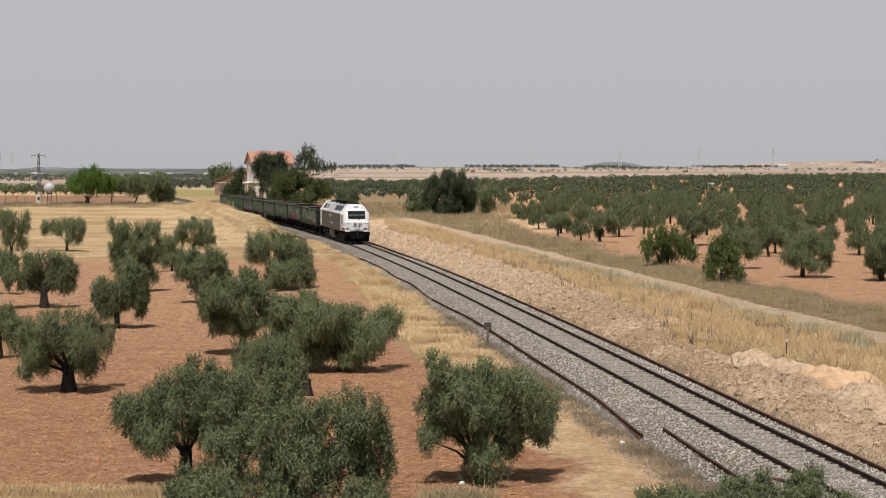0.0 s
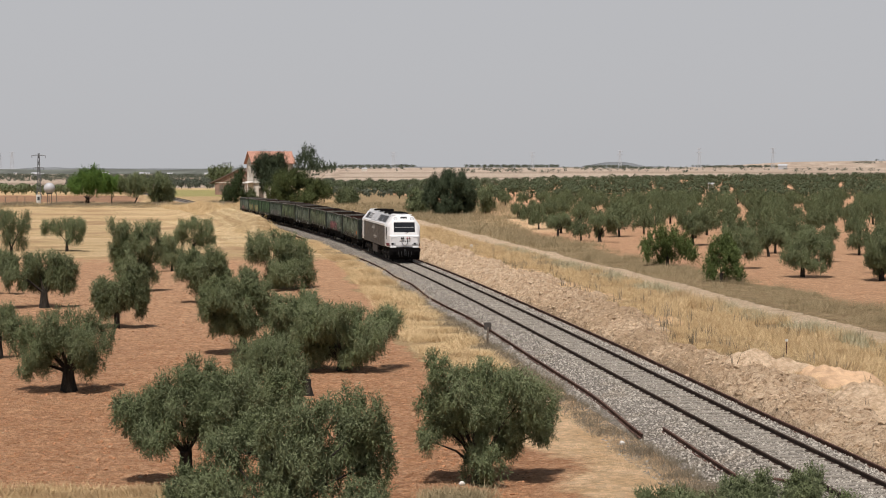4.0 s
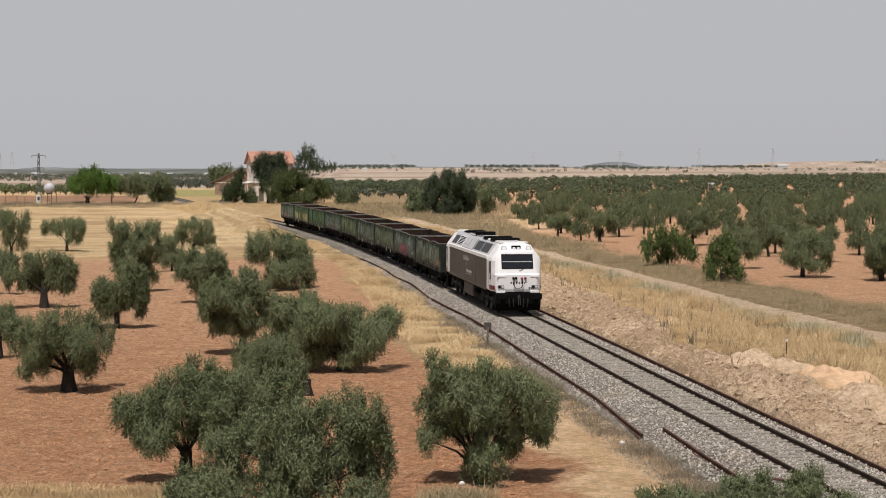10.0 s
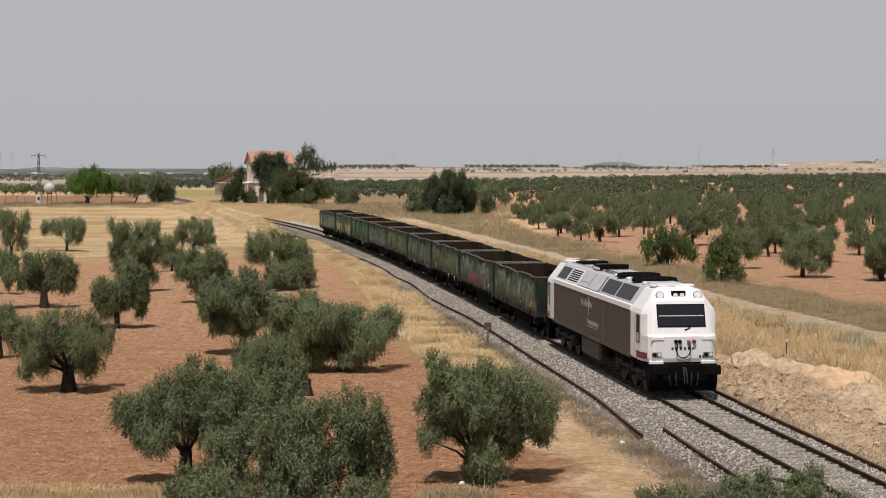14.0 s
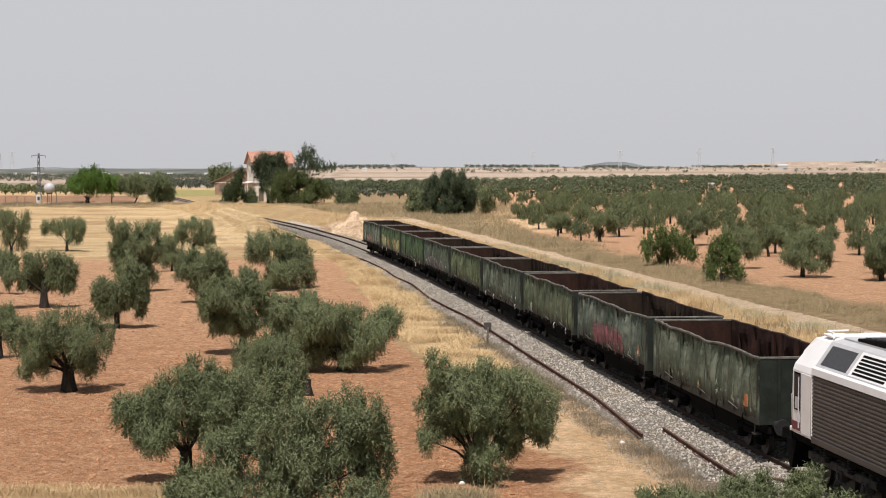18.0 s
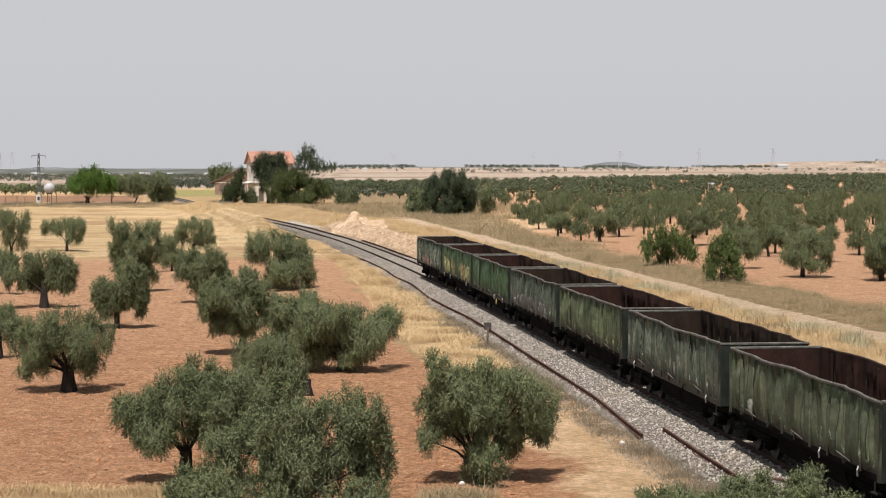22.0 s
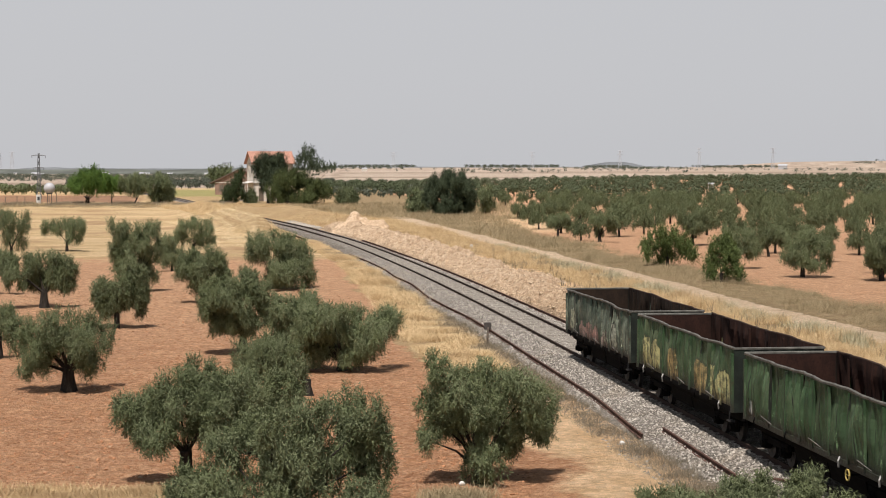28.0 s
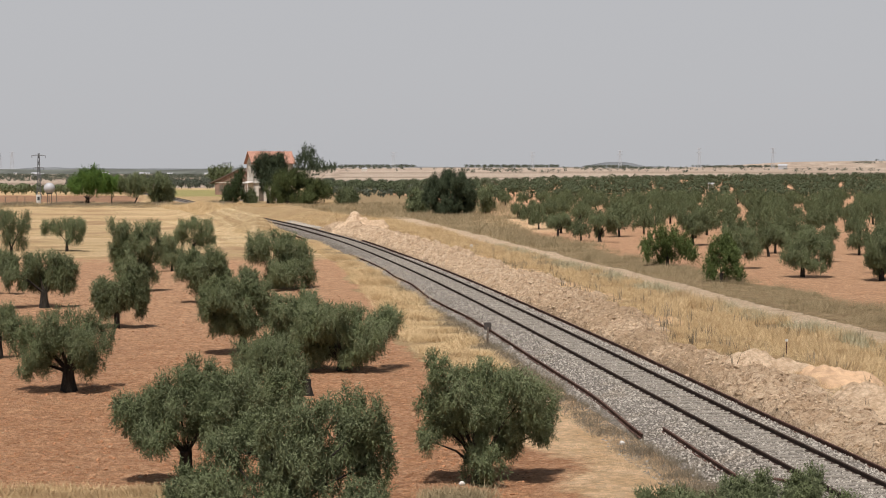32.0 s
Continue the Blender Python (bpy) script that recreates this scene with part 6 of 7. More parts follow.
def locomotive():
    t = thing("diesel_locomotive", "white and taupe diesel locomotive hauling empty coal wagons", "locomotive")
    bm = B()
    prism(bm, [(-1.42, 1.25), (-1.42, 3.05), (-1.0, 3.5), (1.0, 3.5), (1.42, 3.05), (1.42, 1.25)], "x", -8.05, 8.05)
    body = part("body", bm, M_TAUPE, t, "taupe body with ribbed side panels")
    for y in (-1, 1):
        for x0, x1 in ((-8.0, 2.55), (3.55, 8.0)):
            for k in range(15):
                z = 1.46 + k * 0.108
                bm = B()
                prism(bm, [(y * 1.41, z), (y * 1.455, z + 0.012), (y * 1.455, z + 0.055), (y * 1.41, z + 0.07)], "x", x0, x1)
                part("rib", bm, M_RIB, body)
        bm = box(B(), 2.6, 3.5, min(y * 1.41, y * 1.45), max(y * 1.41, y * 1.45), 1.40, 3.04, 0.01)
        part("side_door", bm, M_TAUPE, body)
        bm = box(B(), -8.04, 8.04, min(y * 1.40, y * 1.47), max(y * 1.40, y * 1.47), 1.24, 1.42, 0.02)
        part("sill", bm, M_TAUPE, body)
        # white cant rail and sloping roof side
        bm = B()
        prism(bm, [(y * 1.38, 3.06), (y * 1.475, 3.08), (y * 1.46, 3.26), (y * 1.36, 3.30)], "x", -8.04, 8.04)
        part("cant_rail", bm, M_WHITE, t)
        bm = B()
        prism(bm, [(y * 1.40, 3.2), (y * 1.37, 3.29), (y * 0.90, 3.96), (y * 0.55, 4.04), (0, 4.06), (0, 3.2)], "x", -8.04, 8.04)
        side = part("roof_side", bm, M_LIGHTGREY, t)

        def slope(x0, x1, a, b, mat, nm, lift, parent=side):
            """A plate on the sloping roof side, from a to b up the slope."""
            def q(x, u, h):
                yy, zz = 1.37 + (0.90 - 1.37) * u, 3.29 + (3.96 - 3.29) * u
                return (x, y * (yy + 0.82 * h), zz + 0.57 * h)
            bm = slab(B(), [q(x0, a, -0.004), q(x1, a, -0.004), q(x1, b, -0.004), q(x0, b, -0.004)], (0, y * 0.82, 0.57), 0.004 + lift)
            return part(nm, bm, mat, parent)
        slope(-7.75, -5.85, 0.12, 0.86, M_DARK, "grille", 0.012)
        slope(-5.6, -3.0, 0.06, 0.94, M_WHITE, "louvre_frame", 0.012)
        for k in range(6):
            slope(-5.4, -3.2, 0.13 + k * 0.128, 0.21 + k * 0.128, M_BLACK, "louvre_gap", 0.02)
        slope(-2.7, 1.5, 0.04, 0.96, M_LIGHTGREY, "hatch", 0.03)
        slope(-0.64, -0.56, 0.06, 0.94, M_RIB, "seam", 0.034)
        slope(-2.6, -0.75, 0.3, 0.33, M_RIB, "seam", 0.034)
        slope(1.52, 1.62, 0.04, 0.96, M_RIB, "seam", 0.02)
        slope(-2.7, 1.5, 0.02, 0.035, M_BLACK, "hatch_gap", 0.012)
        slope(1.52, 1.56, 0.02, 0.97, M_BLACK, "hatch_gap", 0.012)
        slope(1.75, 7.7, 0.05, 0.97, M_LIGHTGREY, "radiator_frame", 0.015)
        slope(2.0, 4.55, 0.12, 0.90, M_DARK, "radiator_grille", 0.024)
        slope(4.75, 7.45, 0.12, 0.90, M_DARK, "radiator_grille", 0.024)
    # operator's mark and class plate, as thin pale bars
    bars = []
    bars += [(-1.4 + 0.27 * k, 2.55 + 0.02 * (k % 2), 0.15, 0.28 - 0.05 * (k % 3)) for k in range(9)]
    bars += [(0.1, 2.24, 0.12, 0.78), (-0.12, 1.84, 0.1, 0.24), (1.0, 1.74, 2.4, 0.035)]
    bars += [(0.12 + 0.17 * k, 1.85, 0.11, 0.14 + 0.02 * (k % 2)) for k in range(12)]
    for x, z, w, h in bars:
        for y in (-1, 1):
            bm = box(B(), x - w * 0.42, x + w * 0.42, min(y * 1.452, y * 1.462), max(y * 1.452, y * 1.462), z, z + h)
            part("mark_bar", bm, M_HANDLE, body)
    # roof gear
    bm = box(B(), -7.9, 7.9, -0.62, 0.62, 4.02, 4.09, 0.02)
    part("roof_walk", bm, M_LIGHTGREY, t)
    for x0, x1, y0, y1, tilt in ((-6.9, -4.9, -0.62, 0.5, 0.05), (-4.5, -3.2, -0.3, 0.62, 0.0), (-2.9, -1.0, -0.7, 0.55, 0.09)):
        bm = box(B(), x0, x1, y0, y1, 4.05, 4.15, 0.03)
        for v in bm.verts:
            if v.co.z > 4.1:
                v.co.z += tilt * (v.co.x - x0)
        part("roof_silencer", bm, M_BLACK, t)
        for k in range(4):
            xx = x0 + (x1 - x0) * (0.2 + 0.2 * k)
            part("louvre", box(B(), xx - 0.05, xx + 0.05, y0 + 0.1, y1 - 0.1, 4.15 + tilt * (xx - x0), 4.18 + tilt * (xx - x0)), M_DARK, t)
    bm = tube(B(), [(-0.4, -0.62, 4.08), (0.1, -0.62, 4.14), (1.9, -0.62, 4.14), (2.1, -0.62, 4.08)], 0.03)
    part("roof_pipe", bm, M_STEEL, t)
    bm = box(B(), -2.6, -1.2, -0.75, -0.35, 4.03, 4.16, 0.05)
    part("roof_box", bm, M_LIGHTGREY, t)
    for x in (3.2, 5.9):
        bm = B()
        rod(bm, (x, 0, 4.04), (x, 0, 4.19), 0.92, 0.86, 24)
        fan = part("cooling_fan", bm, M_BLACK, t)
        bm = B()
        for k in range(8):
            a = 3.1416 * k / 8
            box_m = (math.cos(a) * 0.78, math.sin(a) * 0.78)
            rod(bm, (x - box_m[0], -box_m[1], 4.195), (x + box_m[0], box_m[1], 4.195), 0.014, 0.012, 4)
        part("fan_guard", bm, M_BLACK, fan)
    for x in (2.2, 4.5, 7.3):
        bm = box(B(), x - 0.15, x + 0.15, -0.8, -0.66, 4.0, 4.11, 0.02)
        part("lifting_eye", bm, M_WHITE, t)
    cab(t, 1, "leading_cab")
    cab(t, -1, "trailing_cab")
    # underframe
    bm = box(B(), -10.2, 10.2, -1.25, 1.25, 1.02, 1.27, 0.03)
    part("underframe", bm, M_BLACK, t)
    bm = box(B(), -1.9, 1.9, -1.36, 1.36, 0.42, 1.2, 0.08)
    part("fuel_tank", bm, M_TANK, t, "grey-brown fuel tank")
    for x in (-3.0, 2.9):
        for y in (-1.2, 1.2):
            bm = rod(B(), (x - 0.5, y, 0.85), (x + 0.5, y, 0.85), 0.16, 0.16, 10)
            part("air_tank", bm, M_BLACK, t)
    for d in (1, -1):
        bm = B()
        prism(bm, [(9.75 * d, 1.02), (10.55 * d, 1.02), (10.5 * d, 0.62), (10.3 * d, 0.22), (10.15 * d, 0.22), (9.9 * d, 0.7)], "y", -1.3, 1.3)
        part("snow_plough", bm, M_BLACK, t)
        bm = box(B(), min(10.3 * d, 10.5 * d), max(10.3 * d, 10.5 * d), -1.28, 1.28, 0.95, 1.25, 0.03)
        part("buffer_beam", bm, M_BLACK, t)
        for y in (-0.55, -0.3, 0.3, 0.55):
            bm = tube(B(), [(10.5 * d, y, 1.0), (10.58 * d, y, 0.7), (10.54 * d, y * 0.9, 0.45)], 0.03)
            part("hanging_hose", bm, M_BUFFER, t)
        buffers(t, 10.42 * d, d, 0.97, 1.07, True)
        bg = part("bogie", bogie_frame(2.6, 1.08, 0.62, (-1.85, 0.0, 1.85)), M_GEAR, t)
        bg.location = (6.6 * d, 0, 0)
        for x in (-1.85, 0.0, 1.85):
            wheelset(bg, x, 0.53, 0.53)
        for y in (-1.18, 1.18):
            for x in (-0.9, 0.9):
                bm = B()
                for k in range(6):
                    rod(bm, (x, y, 0.78 + 0.065 * k), (x, y, 0.81 + 0.065 * k), 0.12, 0.12, 10)
                o = part("spring", bm, M_BUFFER, bg)
    return t


def wagon(n, mat, inner, label, seed):
    """An open four-axle wagon with dented plates between stakes."""
    rng = np.random.default_rng(seed)
    t = thing("open_wagon", label, "freight wagon", "coal wagons")
    L, W, ZB, ZT = 6.4, 1.43, 1.13, 3.02
    ph = rng.uniform(0, 6.28, 8)

    amp = rng.uniform(0.1, 1.15, 64)

    def bay(x):
        return (x + 0.1 * math.sin(1.3 * x + 0.7)) * BAY

    def unbay(q):
        x = q / BAY
        for _ in range(8):
            x = q / BAY - 0.1 * math.sin(1.3 * x + 0.7)
        return x

    def bulge(x, z, y):
        """Dents: each plate swells outwards below a rounded top."""
        h = (z - ZB) / (ZT - ZB)
        q = bay(x)
        u = 2 * (q - math.floor(q)) - 1
        crest = 0.80 - 0.14 * u * u
        lift = math.sin(math.pi * min(1.0, max(0.0, h / crest)))**0.6 * math.sqrt(max(0.0, 1 - u**4))
        fold = noise.noise(Vector((x * 2.3, z * 0.5, n * 3.1 + y))) * 0.13 + noise.noise(Vector((x * 5.2, z * 0.8, n * 5.7 + y))) * 0.06
        edge = min(1.0, (L - abs(x)) / 0.6 + 0.12)
        return edge * y * (0.11 * lift * amp[int(math.floor(q)) % 64] + fold * min(1.0, 3.0 * h) * (1 - 0.55 * max(0.0, h - 0.75) / 0.25) + 0.03 * h * math.sin(x * 0.55 + ph[1]) + 0.03 * h * math.sin(x * 1.7 + ph[2]) + 0.075 * h * noise.noise(Vector((x * 1.1, z * 1.4, n * 7.3 + y))))

    def top(x, y):
        return ZT + 0.02 * math.sin(x * 0.6 + ph[3] + y) + 0.014 * math.sin(x * 1.3 + ph[4] + 2 * y) - 0.05 * (n in (0, 1, 4, 6)) * (1 if y < 0 else 0.5) * math.exp(-((x - ph[5] + 3) / 0.9)**2)

    nz = 13
    for y in (-1, 1):
        for lvl, (off, m, nm) in enumerate(((0.0, mat, "side_wall"), (-0.05, inner, "side_lining"))):
            bm = B()
            g = []
            nx = 241 if lvl == 0 and y < 0 else 121
            for i in range(nx):
                x = -L + 2 * L * i / (nx - 1)
                col = []
                for j in range(nz):
                    z = ZB + (top(x, y) - 0.03 - ZB) * j / (nz - 1)
                    col.append(bm.verts.new((x, y * (W + off) + bulge(x, z, y), z)))
                g.append(col)
            for i in range(nx - 1):
                for j in range(nz - 1):
                    bm.faces.new((g[i][j], g[i + 1][j], g[i + 1][j + 1], g[i][j + 1]))
            o = part(nm, bm, m, t)
        # rim along the top
        bm = B()
        xs = np.linspace(-L - 0.03, L + 0.03, 40)
        rings = []
        for x in xs:
            yy, zz = y * W + bulge(x, ZT, y), top(x, y)
            rings.append([bm.verts.new((x, yy + a, zz + b)) for a, b in ((-0.035, -0.05), (0.035, -0.05), (0.04, 0.0), (0.02, 0.025), (-0.02, 0.025), (-0.04, 0.0))])
        for a, b in zip(rings[:-1], rings[1:]):
            for i in range(6):
                bm.faces.new((a[i], a[(i + 1) % 6], b[(i + 1) % 6], b[i]))
        bm.faces.new(rings[0])
        bm.faces.new(rings[-1][::-1])
        part("top_rim", bm, M_RIM if y < 0 else M_RIMDARK, t, "worn grey top rim" if y < 0 else "rust-brown top rim")
        # stakes outside and inside
        marks = [-L + 0.07] + [unbay(q) for q in range(-8, 9, 2)] + [L - 0.07]
        for k, x in enumerate(marks):
            big = k in (0, len(marks) - 1)
            w = 0.075 if big else (0.04 if k % 3 else 0.06)
            bm = B()
            prism(bm, [(x - w, 0.0), (x + w, 0.0), (x + w * 0.7, y * 0.075), (x - w * 0.7, y * 0.075)], "z", 0, 1)
            for v in bm.verts:
                z = (ZB - (0.1 if big else 0.02)) + v.co.z * (top(x, y) - 0.08 - ZB)
                v.co = Vector((v.co.x, y * W + bulge(x, z, y) * 0.8 + v.co.y, z))
            part("stake", bm, mat, t)
            if k % 3 == 1 and not big:
                bm = box(B(), x - 0.05, x + 0.05, y * (W - 0.13), y * (W - 0.055), ZB + 0.2, ZT - 0.1)
                part("inner_stake", bm, inner, t)
        # lower rail, handles, hooks
        bm = box(B(), -L, L, y * (W - 0.04), y * (W + 0.02), ZB - 0.12, ZB + 0.06, 0.015)
        part("sole_bar", bm, M_BLACK if n % 3 else mat, t)
        for x in (-5.2, -2.3, 2.1, 5.0):
            bm = B()
            tube(bm, [(x, y * (W + 0.06), ZB + 0.1), (x + 0.05, y * (W + 0.12), ZB), (x, y * (W + 0.09), ZB - 0.16), (x - 0.1, y * (W + 0.06), ZB - 0.1)], 0.024, 5)
            part("door_hook", bm, M_HANDLE if (x * 7 + n * 3) % 4 < 1.2 else M_BLACK, t)
        for x in (-4.1, 0.2, 3.9):
            bm = tube(B(), [(x - 0.5, y * (W + 0.075), ZB + 0.22), (x + 0.5, y * (W + 0.075), ZB + 0.12)], 0.018, 5)
            part("door_bar", bm, M_RIM, t)
        for x in (6.05,):
            bm = B()
            tube(bm, [(x, y * (W + 0.02), ZB - 0.1), (x, y * (W + 0.04), 0.74)], 0.02, 5)
            box(bm, x - 0.18, x + 0.18, y * (W - 0.1), y * (W + 0.08), 0.71, 0.75)
            part("foot_step", bm, M_BUFFER, t)
    if n < 2:
        yy = -W + bulge(5.25, 1.62, -1)
        plate = prism(B(), [(5.08, 1.45), (5.42, 1.45), (5.42, 1.80), (5.08, 1.80)], "y", yy - 0.03, yy + 0.02)
        part("label_plate", plate, M_ORANGE, t, "faded orange label plate")
    if n == 6:
        ring = [(2.7 + 0.14 * math.cos(k * 0.5236), -W - 0.06, 0.86 + 0.14 * math.sin(k * 0.5236)) for k in range(13)]
        wheel = part("hand_wheel", tube(B(), ring, 0.022, 6), M_YELLOW, t, "yellow brake hand wheel")
        part("spoke", tube(B(), [(2.56, -W - 0.06, 0.86), (2.84, -W - 0.06, 0.86)], 0.015, 5), M_YELLOW, wheel)
        part("spindle", rod(B(), (2.7, -W - 0.08, 0.86), (2.7, -1.0, 0.86), 0.025, 0.025, 6), M_BLACK, wheel)
    for d in (-1, 1):
        bm = B()
        box(bm, L * d - 0.03, L * d + 0.03, -W, W, ZB - 0.1, ZT - 0.03)
        ew = part("end_wall", bm, M_WAGEND, t)
        bm = box(B(), L * d - 0.06 if d > 0 else L * d + 0.035, L * d - 0.035 if d > 0 else L * d + 0.06, -W + 0.06, W - 0.06, ZB + 0.02, ZT - 0.05)
        part("end_lining", bm, inner, t)
        bm = box(B(), L * d - 0.045, L * d + 0.045, -W - 0.03, W + 0.03, ZT - 0.05, ZT + 0.025, 0.015)
        part("end_rim", bm, M_RIM, t)
        for y in (-0.85, -0.3, 0.3, 0.85):
            bm = box(B(), min(L * d, (L + 0.08) * d), max(L * d, (L + 0.08) * d), y - 0.05, y + 0.05, ZB, ZT - 0.06, 0.01)
            part("end_stake", bm, M_WAGEND, ew)
        buffers(t, 6.42 * d, d, 0.92, 1.02)
    bm = box(B(), -L + 0.02, L - 0.02, -W + 0.03, W - 0.03, 1.10, 1.18)
    part("floor", bm, inner, t)
    # ridge of coal dust and rust left on the floor
    bm = B()
    for k in range(26):
        x, yy = rng.uniform(-5.9, 5.9), rng.uniform(-1.0, 1.0)
        bmesh.ops.create_icosphere(bm, subdivisions=1, radius=rng.uniform(0.12, 0.35), matrix=Matrix.Translation((x, yy, 1.18)) @ Matrix.Diagonal((1.6, 1, 0.3, 1)))
    part("floor_residue", bm, M_INDARK, t)
    bm = box(B(), -6.4, 6.4, -0.2, 0.2, 0.72, 1.0, 0.02)
    for y in (-1.1, 1.1):
        box(bm, -6.4, 6.4, y - 0.06, y + 0.06, 0.74, 1.0, 0.02)
    part("underframe", bm, M_BLACK, t)
    # Added near-black blocks that stand in for the shade under the wagon.
    for x0, x1 in ((-2.85, -0.05), (0.05, 2.85)):
        bm = prism(B(), [(-1.15, 0.95), (1.15, 0.95), (0.75, 0.4), (-0.75, 0.4)], "x", x0, x1)
        part("underside_shade_block", bm, M_BLACK, t)
        for y in (-1, 1):
            bm = prism(B(), [(y * 0.5, 0.9), (y * 1.12, 0.9), (y * 0.98, 0.30), (y * 0.8, 0.22)], "x", x0, x1)
            part("underside_shade_panel", bm, M_BLACK, t)
    for x in (-1.6, 1.4):
        bm = rod(B(), (x - 0.5, -0.9, 0.7), (x + 0.5, -0.9, 0.7), 0.17, 0.17, 10)
        part("brake_tank", bm, M_BLACK, t)
    for d in (-1, 1):
        bg = part("bogie", bogie_frame(1.25, 1.08, 0.48, (-0.9, 0.9)), M_BLACK, t)
        bg.location = (4.45 * d, 0, 0)
        for x in (-0.9, 0.9):
            wheelset(bg, x, 0.46, 0.46)
    return t


GREENS = ((0.021, 0.036, 0.024), (0.025, 0.037, 0.020), (0.026, 0.040, 0.019), (0.020, 0.033, 0.020), (0.026, 0.060, 0.022))
PINK, YEL, OCHRE, CHALK = (0.215, 0.080, 0.093), (0.40, 0.38, 0.18), (0.33, 0.25, 0.11), (0.32, 0.33, 0.30)
PAINTS = (
    ("olive", 1, (0.19, 0.215, 0.155), 0.95, ((-0.3, 0.15, 1.35, 1.7, OCHRE), (4.3, 4.6, 1.1, 1.6, CHALK)), False),
    ("pink_marked", 0, (0.185, 0.215, 0.17), 0.95, ((-3.2, 2.8, 1.08, 2.12, PINK), (4.6, 4.9, 1.3, 1.7, CHALK)), False),
    ("streaked", 2, (0.18, 0.205, 0.125), 0.95, ((-4.5, -4.1, 1.2, 1.7, CHALK),), False),
    ("grey_green", 0, (0.20, 0.225, 0.165), 0.95, ((0.6, 0.9, 1.4, 1.8, CHALK),), False),
    ("moss", 2, (0.165, 0.20, 0.105), 1.0, (), False),
    ("scrawled", 3, (0.16, 0.20, 0.15), 0.9, (), True),
    ("bottle", 4, (0.098, 0.158, 0.078), 0.9, ((-5.8, -5.5, 1.2, 1.7, CHALK),), False),
    ("yellow_marked", 4, (0.125, 0.170, 0.092), 0.85, ((-5.5, -4.1, 1.1, 2.3, YEL), (-4.0, -2.8, 1.3, 2.35, YEL), (-1.7, -0.2, 1.1, 2.25, OCHRE), (1.8, 3.1, 1.1, 2.25, OCHRE), (3.6, 4.6, 1.1, 2.25, YEL), (4.75, 6.0, 1.05, 2.2, YEL)), False),
    ("last", 0, (0.235, 0.27, 0.20), 1.0, ((-5.6, -4.4, 1.3, 2.2, (0.30, 0.31, 0.22)), (-3.4, -2.2, 1.15, 1.85, (0.30, 0.20, 0.17)), (-1.9, -0.6, 1.1, 1.9, (0.32, 0.19, 0.16)), (-0.4, 0.8, 1.1, 1.9, (0.32, 0.19, 0.16)), (1.2, 2.4, 1.15, 1.8, (0.28, 0.22, 0.18)), (3.0, 4.4, 1.2, 2.3, (0.30, 0.31, 0.24))), False))
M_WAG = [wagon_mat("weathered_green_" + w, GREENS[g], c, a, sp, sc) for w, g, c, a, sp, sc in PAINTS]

loco = locomotive()
TRAIN = [(loco, 10.41, 6.6)]
for n, (inner, label) in enumerate((
        (M_INRUST, "weathered green open wagon with rust-brown inside"),
        (M_INDARK, "weathered green open wagon with a faded pink patch"),
        (M_INRUST, "dull olive-green open wagon with streaked sides"),
        (M_INDARK, "grey-green open wagon with streaked plates"),
        (M_INRUST, "moss-green open wagon with rust-brown inside"),
        (M_INDARK, "dark open wagon with pale scrawled paint"),
        (M_INRUST, "bottle-green open wagon with rust-brown inside"),
        (M_INRUST, "green open wagon with faded yellow sprayed marks"),
        (M_INDARK, "weathered green last wagon of the train"))):
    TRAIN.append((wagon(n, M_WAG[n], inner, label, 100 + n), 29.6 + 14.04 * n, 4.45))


# ---- station and distance ----


